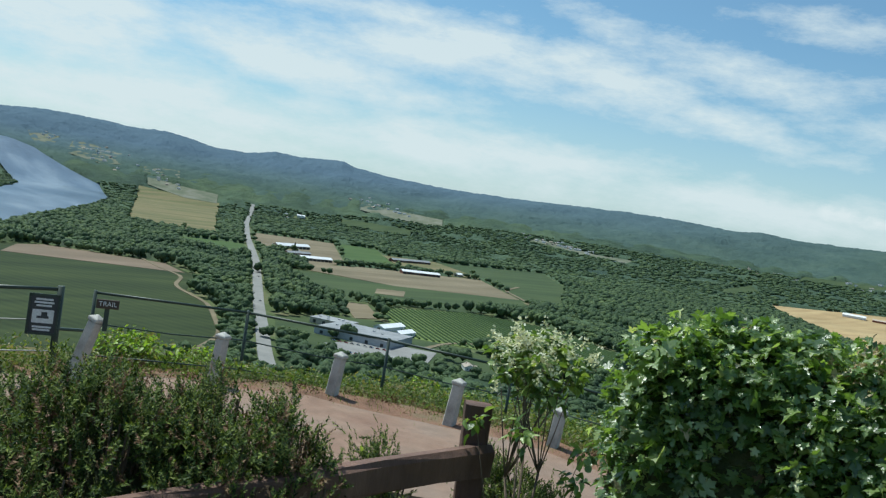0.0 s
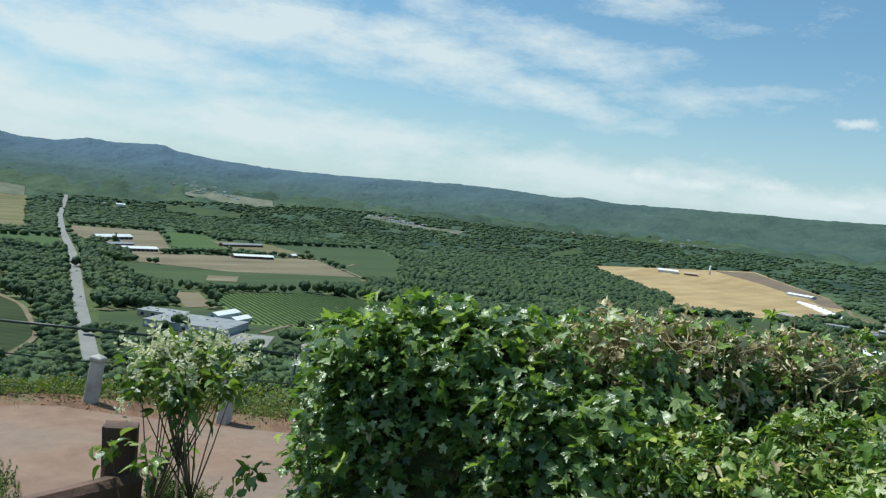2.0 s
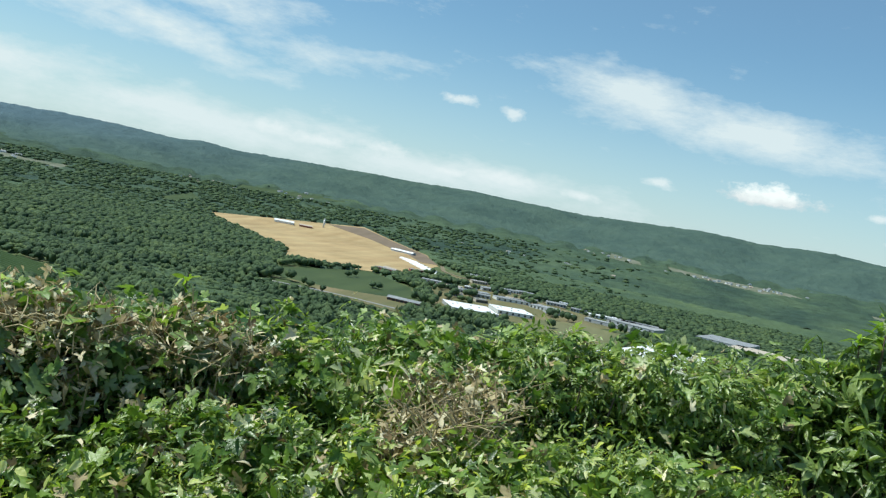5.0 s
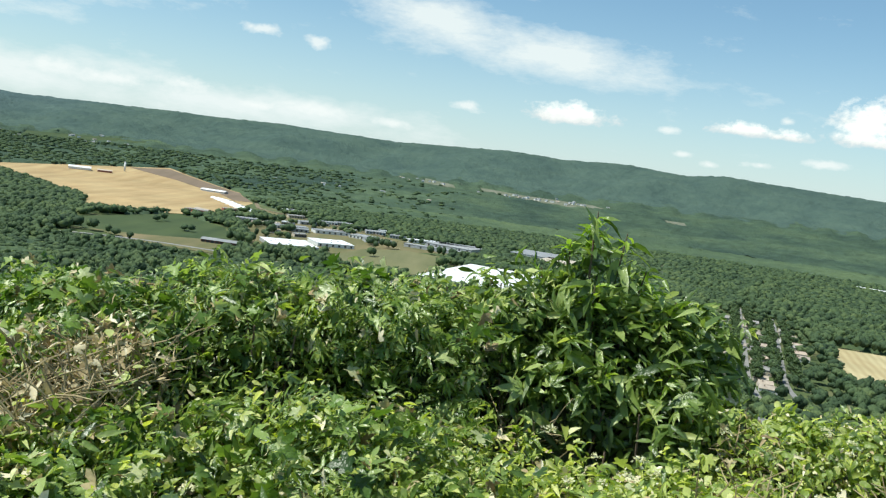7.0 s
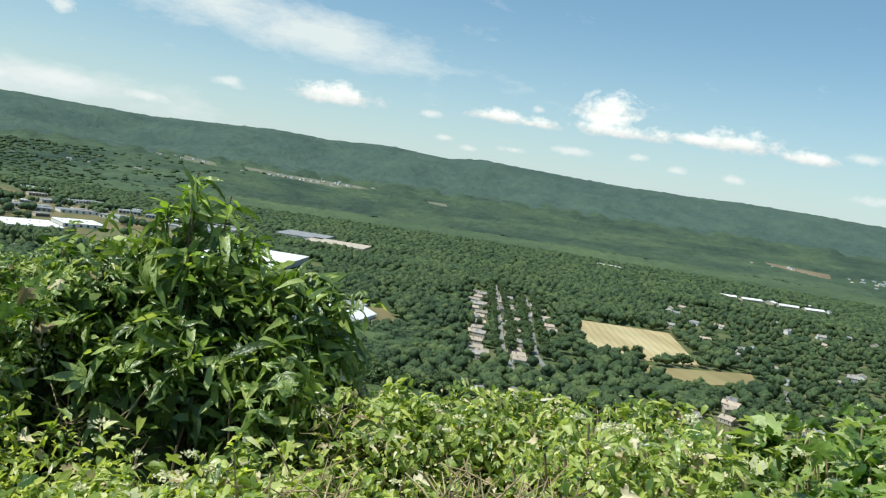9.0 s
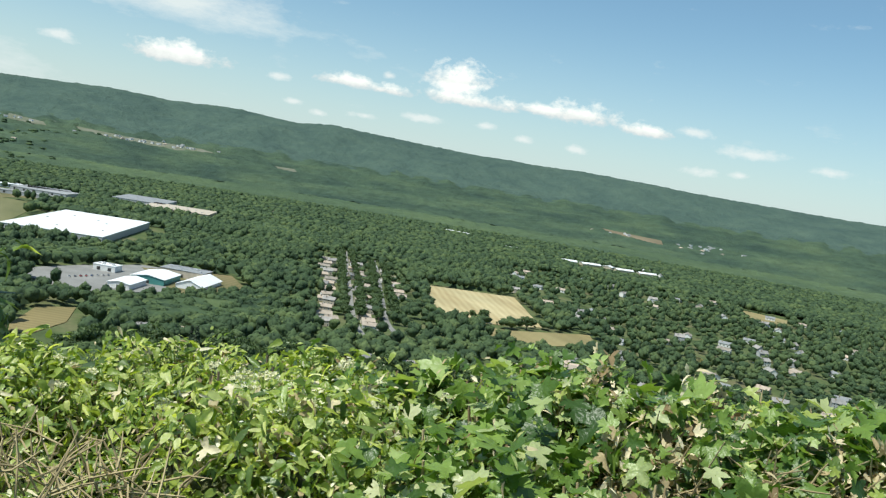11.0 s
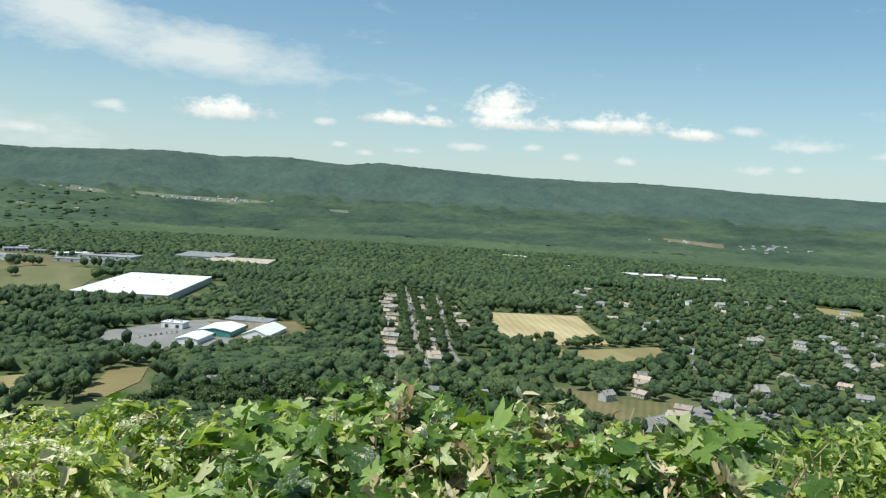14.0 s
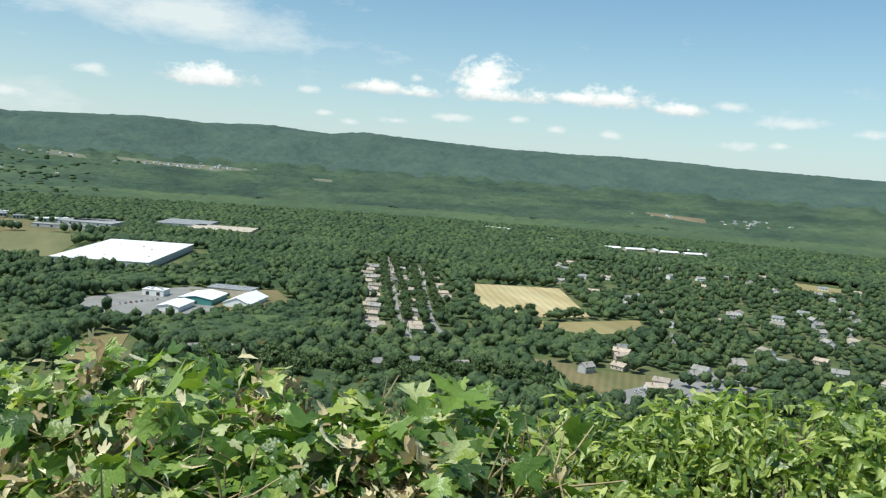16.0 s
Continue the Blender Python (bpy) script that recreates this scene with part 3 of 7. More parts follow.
def patch(name, poly, mat, label, category, lift=0.5):
    """A field laid on the ground, following its rise."""
    bm = bmesh.new()
    bm.faces.new([bm.verts.new((x, y, 0)) for x, y in poly])
    bmesh.ops.triangulate(bm, faces=bm.faces)
    for _ in range(4):
        long = [e for e in bm.edges if e.calc_length() > 70]
        if long:
            bmesh.ops.subdivide_edges(bm, edges=long, cuts=1, use_grid_fill=True)
            bmesh.ops.triangulate(bm, faces=bm.faces)
    for v in bm.verts:
        v.co.z = float(valley_z(v.co.x, v.co.y)) + lift
    bmesh.ops.recalc_face_normals(bm, faces=bm.faces)
    if sum(f.normal.z for f in bm.faces) < 0:
        bmesh.ops.reverse_faces(bm, faces=bm.faces)
    rim = [e for e in bm.edges if e.is_boundary]
    skirt = bmesh.ops.extrude_edge_only(bm, edges=rim)["geom"]
    for v in skirt:
        if isinstance(v, bmesh.types.BMVert):
            v.co.z -= lift + 0.3
    me = bpy.data.meshes.new(name)
    bm.to_mesh(me)
    bm.free()
    me.materials.append(mat)
    return tagged(new(name, me), label, category, kind="structure")


def strip(name, line, w0, w1, mat, label, category, lift=0.8, step=20.0):
    pts = []
    for (x0, y0), (x1, y1) in zip(line[:-1], line[1:]):
        k = max(2, int(math.hypot(x1 - x0, y1 - y0) / step))
        pts += [(x0 + (x1 - x0) * i / k, y0 + (y1 - y0) * i / k) for i in range(k)]
    pts.append(line[-1])
    P = np.array(pts, float)
    for _ in range(3):
        P[1:-1] = (P[:-2] + 2 * P[1:-1] + P[2:]) / 4
    d = np.gradient(P, axis=0)
    d /= np.linalg.norm(d, axis=1)[:, None]
    nrm = np.stack([-d[:, 1], d[:, 0]], 1)
    w = np.linspace(w0, w1, len(P))[:, None] / 2
    A, B = P + nrm * w, P - nrm * w
    z = valley_z(P[:, 0], P[:, 1]) + lift
    n = len(P)
    V = np.concatenate([np.c_[A, z], np.c_[B, z], np.c_[A, z - lift - 0.2], np.c_[B, z - lift - 0.2]])
    i = np.arange(n - 1)
    F = np.concatenate([np.stack([i, i + 1, n + i + 1, n + i], 1), np.stack([2 * n + i, 2 * n + i + 1, i + 1, i], 1),
                        np.stack([n + i, n + i + 1, 3 * n + i + 1, 3 * n + i], 1)])
    return tagged(new(name, np_mesh(name, V, F, mat)), label, category, kind="structure")


OPEN = []          # ground without trees


def field(poly, mat, label, lift=0.5, name="field", category="field", trees=False):
    if not trees:
        OPEN.append(poly)
    return patch(name, poly, mat, label, category, lift)


field([(-1289, 302), (-1309, 351), (-1196, 508), (-1085, 499), (-956, 431), (-832, 410), (-640, 325), (-560, 130), (-1230, 20)], M_crop, "large field of young green crop in rows")
field([(-1285, 322), (-1303, 365), (-1196, 500), (-1105, 492), (-1194, 281)], M_brown, "bare brown strip along the crop field", 0.9)
field([(-3216, 1203), (-3011, 1438), (-1963, 935), (-1735, 836), (-1929, 706)], M_mixed, "patchy tan and green field near the river")
field([(-1661, 709), (-1632, 845), (-1460, 776), (-1361, 687), (-1553, 675)], M_crop2, "narrow green field by the road")
field([(-1966, 1037), (-1923, 1178), (-1887, 1235), (-1408, 955), (-1330, 836), (-1566, 850)], M_soil, "pale bare soil round the farm sheds")
field([(-1906, 1265), (-1849, 1346), (-1402, 1086), (-1412, 964)], M_crop2, "rectangular dark green crop field")
field([(-1351, 836), (-1375, 974), (-1326, 1250), (-1062, 1105), (-1129, 874), (-1252, 782)], M_soil, "tan ploughed field", 0.6)
field([(-1672, 1262), (-1639, 1381), (-1621, 1758), (-1322, 1519), (-972, 1112), (-1040, 1095), (-1335, 1275), (-1404, 1110)], M_grass, "green hay field by the woods")
field([(-1690, 1250), (-1639, 1381), (-1335, 1275), (-1404, 1100)], M_mixed, "tan yard round the long sheds", 0.9)
field([(-1275, 729), (-1238, 774), (-1129, 874), (-1062, 1105), (-929, 1010), (-892, 830), (-932, 707), (-955, 648), (-1128, 677)], M_grass, "smooth green meadow")
field([(-1080, 800), (-1030, 760), (-1010, 800), (-1070, 850)], M_soil, "pale bare patch in the meadow", 0.9)
field([(-904, 677), (-892, 830), (-806, 893), (-639, 853), (-560, 740), (-714, 579), (-791, 613)], M_vineground, "grass floor of the vineyard", 0.4)
field([(-933, 638), (-920, 670), (-818, 617), (-816, 579)], M_soil, "narrow tan field by the winery", 0.7)
field([(-810, 470), (-830, 560), (-790, 625), (-700, 600), (-560, 640), (-500, 560), (-590, 420), (-700, 410)], M_grass, "lawns round the winery", 0.35)
field([(-1255, 2334), (-1116, 2571), (-927, 2823), (-607, 2489), (-490, 2154), (-458, 1674), (-626, 1480), (-715, 1695), (-845, 1839)], M_straw, "wide field of pale mown straw")
field([(-1010, 2690), (-918, 2795), (-606, 2478), (-500, 2190), (-545, 2170), (-640, 2390), (-820, 2570)], M_brown, "dark ploughed part of the straw field", 0.9)
field([(-590, 1340), (-504, 1620), (-378, 1470), (-330, 1330), (-345, 1270), (-414, 1180), (-507, 1205)], M_grass, "green pasture below the straw field")
field([(-507, 1215), (-430, 1222), (-330, 1275), (-262, 1240), (-290, 1115), (-386, 1134)], M_mixed, "dry tan verge of the pasture", 0.8)
field([(-1463, 2409), (-1501, 2648), (-1411, 2551), (-1388, 2323)], M_grass, "small far clearing in the woods")
field([(-131, 1417), (-66, 1486), (17, 1439), (-24, 1181), (-100, 1104), (-170, 1250)], M_lawn, "dry lawn beside the white warehouse")
field([(476, 1003), (589, 970), (512, 775), (436, 772), (392, 795)], M_mown, "pale mown hay field among trees")
field([(400, 762), (458, 746), (561, 755), (532, 700), (425, 676), (408, 720)], M_hay, "lower strip of dry hay")
field([(14, 700), (42, 706), (34, 655), (10, 612), (-6, 622)], M_hay, "small dry clearing")
field([(-70, 680), (-37, 690), (-48, 600), (-80, 590)], M_hay, "small dry clearing")
field([(1780, 2380), (1803, 2470), (1933, 2300), (1860, 2200)], M_soil, "far pale bare clearing")
field([(1097, 1078), (1136, 1000), (1030, 925), (1000, 950)], M_hay, "tan clearing among the houses")
field([(-200, 1750), (-100, 1680), (60, 1560), (-20, 1500), (-250, 1180), (-400, 1650), (-330, 1750), (-420, 1980)], M_mixed, "yards and lawns between the factory roofs", 0.35)
field([(-15, 850), (50, 905), (115, 945), (150, 925), (125, 880), (134, 800), (40, 772)], M_lot, "grey parking lot beside the white halls", 0.7, "parking_lot", "parking lot")
field([(112, 925), (205, 925), (205, 850), (183, 808), (128, 792)], M_mixed, "bare ground beside the white hall", 1.0)
# far clearings, seen at a slant between the woods
for poly, mat in (([(-110, 3570), (10, 3480), (20, 3380), (-110, 3420)], M_clearing), ([(120, 3500), (300, 3420), (560, 3370), (600, 3300), (440, 3240), (130, 3390)], M_clearing),
                  ([(-1520, 3000), (-1400, 3100), (-1150, 3380), (-1250, 3400), (-1560, 3120)], M_grass), ([(800, 3170), (870, 3150), (860, 3080), (800, 3100)], M_clearing),
                  ([(-3966, 981), (-3984, 1042), (-3926, 1097), (-3760, 1035), (-3800, 965)], M_clearing), ([(-3848, 1130), (-3868, 1186), (-3716, 1297), (-3500, 1227), (-3500, 1140), (-3620, 1043)], M_clearing),
                  ([(-3509, 1322), (-3455, 1453), (-3340, 1410), (-3400, 1283)], M_clearing), ([(-3359, 1287), (-3223, 1392), (-3136, 1487), (-3000, 1422), (-3060, 1323), (-3240, 1244)], M_clearing),
                  ([(-3036, 2097), (-2901, 2151), (-2673, 2256), (-2540, 2148), (-2680, 2077), (-2910, 2010)], M_clearing), ([(-2788, 1846), (-2686, 1923), (-2527, 1995), (-2430, 1907), (-2690, 1784)], M_grass),
                  ([(-2300, 2420), (-2164, 2430), (-2000, 2430), (-1890, 2520), (-1850, 2440), (-1970, 2350), (-2240, 2330)], M_clearing)):
    field(poly, mat, "far pale clearing between the woods", 1.5)
field([(310, 480), (480, 540), (480, 490), (400, 450)], M_lot, "parking area among trees", 0.7, "parking_lot", "parking lot", True)

OPEN.append([(-32, 605), (-10, 585), (35, 660), (60, 640), (30, 590), (0, 545), (-40, 545)])
OPEN.append([(345, 610), (372, 560), (425, 530), (400, 470), (330, 455), (318, 525)])
field([(345, 600), (368, 562), (420, 532), (392, 480), (340, 466), (325, 525)], M_mixed, "bare yards between the near houses", 0.6)
OPEN.append([(-510, 1200), (-400, 1130), (-290, 1110), (-280, 1040), (-400, 1055), (-510, 1100)])
OPEN.append([(1020, 1500), (1225, 1445), (1190, 1350), (990, 1400)])
OPEN.append([(-25, 810), (40, 740), (125, 775), (205, 825), (120, 805), (40, 770)])
OPEN.append([(425, 676), (442, 645), (545, 672), (532, 700)])

RIVER = [(-1430, 240), (-1548, 359), (-1753, 464), (-2065, 629), (-2704, 920), (-3035, 1015), (-3173, 1043), (-3422, 981), (-3643, 929), (-3800, 835),
         (-3800, 800), (-3620, 775), (-3397, 759), (-3213, 753), (-2939, 715), (-2410, 520), (-2200, 200), (-2000, -300), (-1500, -500)]
OPEN.append(RIVER)
patch("river", RIVER, M_water, "broad blue river bending between wooded banks", "river", 3.0)

ROAD = [(-560, 330), (-614, 353), (-752, 423), (-883, 488), (-1127, 614), (-1349, 727), (-1814, 948), (-2315, 1200), (-3013, 1578)]
LANE = [(-640, 1130), (-550, 1125), (-493, 1155), (-395, 1163), (-259, 1135), (-120, 1060), (-15, 850)]
STREETS = [[(452, 1270), (436, 1220), (280, 735), (265, 660)], [(470, 1190), (443, 1106), (309, 723), (300, 650)]]
strip("road", ROAD, 13, 15, M_road, "long straight pale asphalt road", "road", 1.2)
strip("road", LANE, 9, 9, M_road, "grey country lane", "road", 1.0)
for s in STREETS:
    strip("road", s, 5, 5, M_road, "residential street between trees", "road", 1.0)
strip("track", [(-1230, 480), (-1120, 470), (-1075, 480), (-985, 425), (-870, 420), (-700, 355), (-640, 300)], 5, 5, M_soil, "pale farm track along the crop field", "track", 1.3)
strip("track", [(-660, 560), (-700, 640), (-640, 700), (-560, 745)], 6, 6, M_soil, "pale track beside the vineyard", "track", 1.0)
strip("track", [(-1000, 1080), (-1180, 1180), (-1250, 1290)], 7, 7, M_soil, "tan track across the hay field", "track", 1.2)
strip("track", [(-500, 2230), (-440, 2000), (-330, 1900), (-120, 1700)], 10, 10, M_soil, "pale road beside the straw field", "track", 1.5)
CLEAR_LINES = [(RIVER[3:12], 12), (ROAD, 15), (LANE, 12), (STREETS[0], 7), (STREETS[1], 7)]

# ---- buildings ----
FOOT = []          # footprints: x, y, radius


def place(x, y, turn=0.0, reach=0.0, lift=0.4):
    z = float(valley_z(x, y)) + lift
    if reach:
        FOOT.append((x, y, reach))
    return pose(x, y, z, 0, 0, turn)


def gable_outline(w, h, rise):
    return [(-w / 2, 0), (w / 2, 0), (w / 2, h), (0, h + rise), (-w / 2, h)]


def roof_slabs(w, h, rise, l, over=0.5, thick=0.3):
    s = Shape()
    k = rise / (w / 2)
    x = w / 2 + over
    s.sweep([(-x, h - over * k + 0.05), (0, h + rise + 0.05), (0, h + rise + thick), (-x, h - over * k + thick)], -l / 2 - over, l / 2 + over)
    s.sweep([(x, h - over * k + 0.05), (0, h + rise + 0.05), (0, h + rise + thick), (x, h - over * k + thick)], -l / 2 - over, l / 2 + over)
    return s


def house(name, w, l, h, rise, wall, roof, label, wing=False, storeys=2, windows=True):
    t = thing(name, label, "house")
    part("wall", Shape().sweep(gable_outline(w, h, rise), -l / 2, l / 2).mesh("wall", wall), t)
    rf = part("roof", roof_slabs(w, h, rise, l).mesh("roof", roof), t)
    part("chimney", Shape().box(-w * 0.2 - 0.4, l * 0.2, h, -w * 0.2 + 0.4, l * 0.2 + 0.8, h + rise + 0.9).mesh("chimney", M_brown_roof), rf)
    pane = Shape().box(-0.55, -0.06, -0.75, 0.55, 0.06, 0.75).mesh("pane", M_glass)
    frame_me = Shape().box(-0.75, -0.03, 0.75, 0.75, 0.1, 0.95).box(-0.75, -0.03, -0.95, 0.75, 0.1, -0.75).box(-0.75, -0.03, -0.75, -0.55, 0.1, 0.75).box(0.55, -0.03, -0.75, 0.75, 0.1, 0.75).mesh("window_frame", M_white_wall)
    for st in range(storeys if windows else 0):
        z = 1.7 + 2.9 * st
        if z + 1 > h + 0.4:
            continue
        for side in (-1, 1):
            for yy in (-l * 0.3, 0.0, l * 0.3):
                wn = part("window", frame_me, t, m=pose(side * (w / 2 + 0.02), yy, z, 0, 0, 90 * side))
                part("pane", pane, wn)
        for xx in (-w * 0.24, w * 0.24):
            wn = part("window", frame_me, t, m=pose(xx, -l / 2 - 0.02, z, 0, 0, 180))
            part("pane", pane, wn)
    part("door", Shape().box(-0.5, -l / 2 - 0.08, 0.1, 0.5, -l / 2 + 0.02, 2.2).mesh("door", M_red_wall), t)
    if wing:
        g = part("garage", Shape().sweep(gable_outline(w * 0.7, h * 0.55, rise * 0.7), -w * 0.4, w * 0.4).mesh("garage", wall), t, m=pose(w * 0.8, l * 0.1, 0))
        part("garage_roof", roof_slabs(w * 0.7, h * 0.55, rise * 0.7, w * 0.8).mesh("garage_roof", roof), g)
    return t


TEMPLATES = [
    house("house", 9, 13, 5.6, 2.6, M_white_wall, M_slate_roof, "white two-storey house with a dark slate roof", True),
    house("house", 9, 12, 3.4, 2.3, M_beige_wall, M_brown_roof, "low beige house with a brown shingle roof", False, 1),
    house("house", 8, 11, 5.4, 2.8, M_grey_wall, M_slate_roof, "grey sided house with a dark gable roof", False),
    house("house", 10, 15, 3.4, 2.2, M_white_wall, M_brown_roof, "long low white house with a brown roof", True, 1),
    house("house", 9, 12, 5.4, 2.4, M_beige_wall, M_slate_roof, "beige house with a grey roof", True),
    house("house", 9, 14, 3.6, 2.2, M_white_wall, M_grey_roof, "white bungalow with a light grey roof", False, 1),
]
TEMPLATES += [house("house", 9, 11, 4.8, 2.6, M_white_wall, M_grey_roof, "small far white house with a grey roof", windows=False),
              house("house", 9, 13, 4.0, 2.4, M_beige_wall, M_brown_roof, "small far beige house with a brown roof", windows=False),
              house("house", 9, 15, 4.2, 2.4, M_white_wall, M_grey_roof, "far white building with a bright roof", windows=False)]
used_templates = set()


def put_house(kind, x, y, turn, group=""):
    m = place(x, y, turn, 8.5 if kind < 6 else 0.0)
    if kind in used_templates:
        h = copy_thing(TEMPLATES[kind], m)
    else:
        used_templates.add(kind)
        h = TEMPLATES[kind]
        h.matrix_basis = m
    if group:
        tagged(h, group=group)
    return h


# two rows of houses along each of the two streets
g = "houses along the two streets"
for i in range(18):
    u = i / 17
    for k, (dx, kinds) in enumerate(((-20, (4, 1, 3, 1)), (20, (1, 3, 4, 1)))):
        x, y = 262 + u * 140, 700 + u * 440
        put_house(kinds[(i * 3 + k) % 4], x + dx + 5 * math.sin(i * 2.1 + k), y + 6 * math.cos(i * 1.7), 72 + 12 * math.sin(i * 1.3), g)
for i in range(8):
    u = 0.42 + 0.58 * i / 7
    put_house((3, 1, 4, 1)[i % 4], 345 + u * 95 + 4 * math.sin(i * 2.7), 740 + u * 330, 72 + 10 * math.sin(i * 1.9), g)
# loose houses of the village
VILLAGE = [(593, 832, 0), (610, 815, 1), (643, 835, 5), (894, 1058, 0), (975, 1094, 5), (1065, 1109, 3), (753, 750, 5), (764, 703, 2), (436, 605, 3), (424, 590, 1),
           (406, 510, 1), (442, 517, 2), (581, 506, 0), (514, 552, 4), (1079, 991, 5), (84, 633, 2), (132, 610, 4), (162, 628, 1), (114, 638, 3), (202, 577, 0), (234, 583, 4), (366, 551, 2), (441, 610, 4), (401, 557, 1), (390, 496, 3), (459, 530, 0), (508, 543, 2), (565, 557, 5), (608, 783, 1), (719, 716, 3), (724, 663, 0), (824, 782, 5), (989, 916, 0), (843, 995, 3), (627, 872, 0), (1324, 1252, 3), (265, 565, 0), (300, 560, 1)]
for i, (x, y, k) in enumerate(VILLAGE):
    put_house(k, x, y, 20 + 47 * i % 90, "village houses")
hr = random.Random(5)
for i in range(64):
    az, r = radians(hr.uniform(31, 53)), math.sqrt(hr.uniform(620 ** 2, 1500 ** 2))
    x, y = r * math.sin(az), r * math.cos(az)
    if any(inside(np.array([x]), np.array([y]), p, 14)[0] for p in OPEN) or any(math.hypot(x - fx, y - fy) < 30 for fx, fy, _ in FOOT):
        continue
    put_house(hr.choice((0, 1, 2, 3, 4, 5, 5, 3)), x, y, hr.uniform(0, 180), "village houses")
# far hamlets, a few pixels each
for (cx, cy, sx, sy, n) in ((-3640, 1180, 170, 90, 14), (-3300, 1350, 180, 60, 8), (-3930, 1040, 60, 40, 3), (-2900, 2120, 230, 60, 12), (-2760, 1640, 90, 60, 4), (-2090, 2420, 330, 60, 22),
                            (-1650, 2950, 220, 120, 11), (-1330, 3180, 150, 120, 8), (-120, 3470, 150, 40, 8), (370, 3340, 210, 60, 18), (1800, 2330, 60, 60, 3),
                            (2000, 2150, 150, 120, 10), (1350, 1650, 150, 200, 6), (1300, 1350, 200, 150, 8), (620, 1800, 250, 160, 10), (-380, 3000, 300, 60, 7)):
    for i in range(int(n * 1.6)):
        x, y = cx + hr.gauss(0, 0.5) * sx, cy + hr.gauss(0, 0.5) * sy
        put_house(hr.choice((6, 7, 8, 6)), x, y, hr.uniform(0, 180), "far hamlet houses")


def shed(name, w, l, h, rise, wall, roof, label, x, y, turn, category="barn", bays=0, reach=None):
    """A long gabled shed; bays: dark panels painted as shade of open side bays."""
    FOOT.append((x, y, max(w, 18) * 0.6))
    for k in range(-2, 3):
        d = l * 0.22 * k
        FOOT.append((x - math.sin(radians(turn)) * d, y + math.cos(radians(turn)) * d, w * 0.6 + 6))
    t = thing(name, label, category, place(x, y, turn))
    part("wall", Shape().sweep(gable_outline(w, h, rise), -l / 2, l / 2).mesh("wall", wall), t)
    part("roof", roof_slabs(w, h, rise, l, 0.8, 0.35).mesh("roof", roof), t)
    for i in range(bays):
        yy = -l / 2 + (i + 0.5) * l / bays
        bay = Shape().box(-w / 2 - 0.12, yy - l / bays * 0.4, 0.2, -w / 2 + 0.3, yy + l / bays * 0.4, h * 0.82).mesh("bay", M_dark)
        part("bay_shade", bay, t)
        part("bay_shade", bay, t, m=pose(w, 0, 0) @ Matrix.Scale(1, 4))
    part("gable_door", Shape().box(-1.8, -l / 2 - 0.12, 0.1, 1.8, -l / 2 + 0.2, min(h, 3.6)).mesh("gable_door", M_dark), t)
    return t


def hall(name, w, l, h, wall, roof, label, x, y, turn, category="warehouse", docks=6):
    """A flat-roofed hall with a parapet, dock doors and roof vents."""
    FOOT.append((x, y, max(w, l) * 0.4))
    for sx in (-0.33, 0, 0.33):
        for sy in (-0.33, 0, 0.33):
            a = radians(turn)
            FOOT.append((x + math.cos(a) * sx * w - math.sin(a) * sy * l, y + math.sin(a) * sx * w + math.cos(a) * sy * l, max(w, l) * 0.2 + 8))
    t = thing(name, label, category, place(x, y, turn))
    part("wall", Shape().box(-w / 2, -l / 2, 0, w / 2, l / 2, h).mesh("wall", wall), t)
    rf = part("roof", Shape().box(-w / 2 - 0.4, -l / 2 - 0.4, h, w / 2 + 0.4, l / 2 + 0.4, h + 0.45).mesh("roof", roof), t)
    vent = Shape().box(-1.2, -1.2, 0, 1.2, 1.2, 1.0).mesh("roof_vent", M_grey_wall)
    for i in range(6):
        part("roof_vent", vent, rf, m=pose(-w * 0.38 + w * 0.15 * i, l * 0.3 * math.sin(i * 2.3), h + 0.45))
    dock = Shape().box(-1.7, -0.15, 0.9, 1.7, 0.1, 4.2).mesh("dock_door", M_dark)
    for i in range(docks):
        part("dock_door", dock, t, m=pose(-w / 2 + (i + 0.5) * w / docks, -l / 2, 0))
    return t


def hoop(name, w, l, h, label, x, y, turn, mat=None, category="greenhouse"):
    """An arched hall of fabric over hoops."""
    for k in (-1, 0, 1):
        a = radians(turn)
        FOOT.append((x - math.sin(a) * l * 0.33 * k, y + math.cos(a) * l * 0.33 * k, max(w * 0.6, l * 0.2) + 4))
    t = thing(name, label, category, place(x, y, turn))
    out = [(-w / 2, 0)] + [(-w / 2 * math.cos(math.pi * i / 10), h * 0.35 + h * 0.65 * math.sin(math.pi * i / 10)) for i in range(11)] + [(w / 2, 0)]
    part("cover", Shape().sweep(out, -l / 2, l / 2).mesh("cover", mat or M_fabric), t)
    for i in range(6):
        yy = -l / 2 + l * i / 5
        part("hoop_rib", Shape().sweep([(x_ * 1.012, z_ * 1.012) for x_, z_ in out], yy - 0.12, yy + 0.12).mesh("hoop_rib", M_grey_wall), t)
    part("gable_door", Shape().box(-1.6, -l / 2 - 0.1, 0, 1.6, -l / 2 + 0.1, min(3.4, h * 0.6)).mesh("gable_door", M_grey_wall), t)
    return t


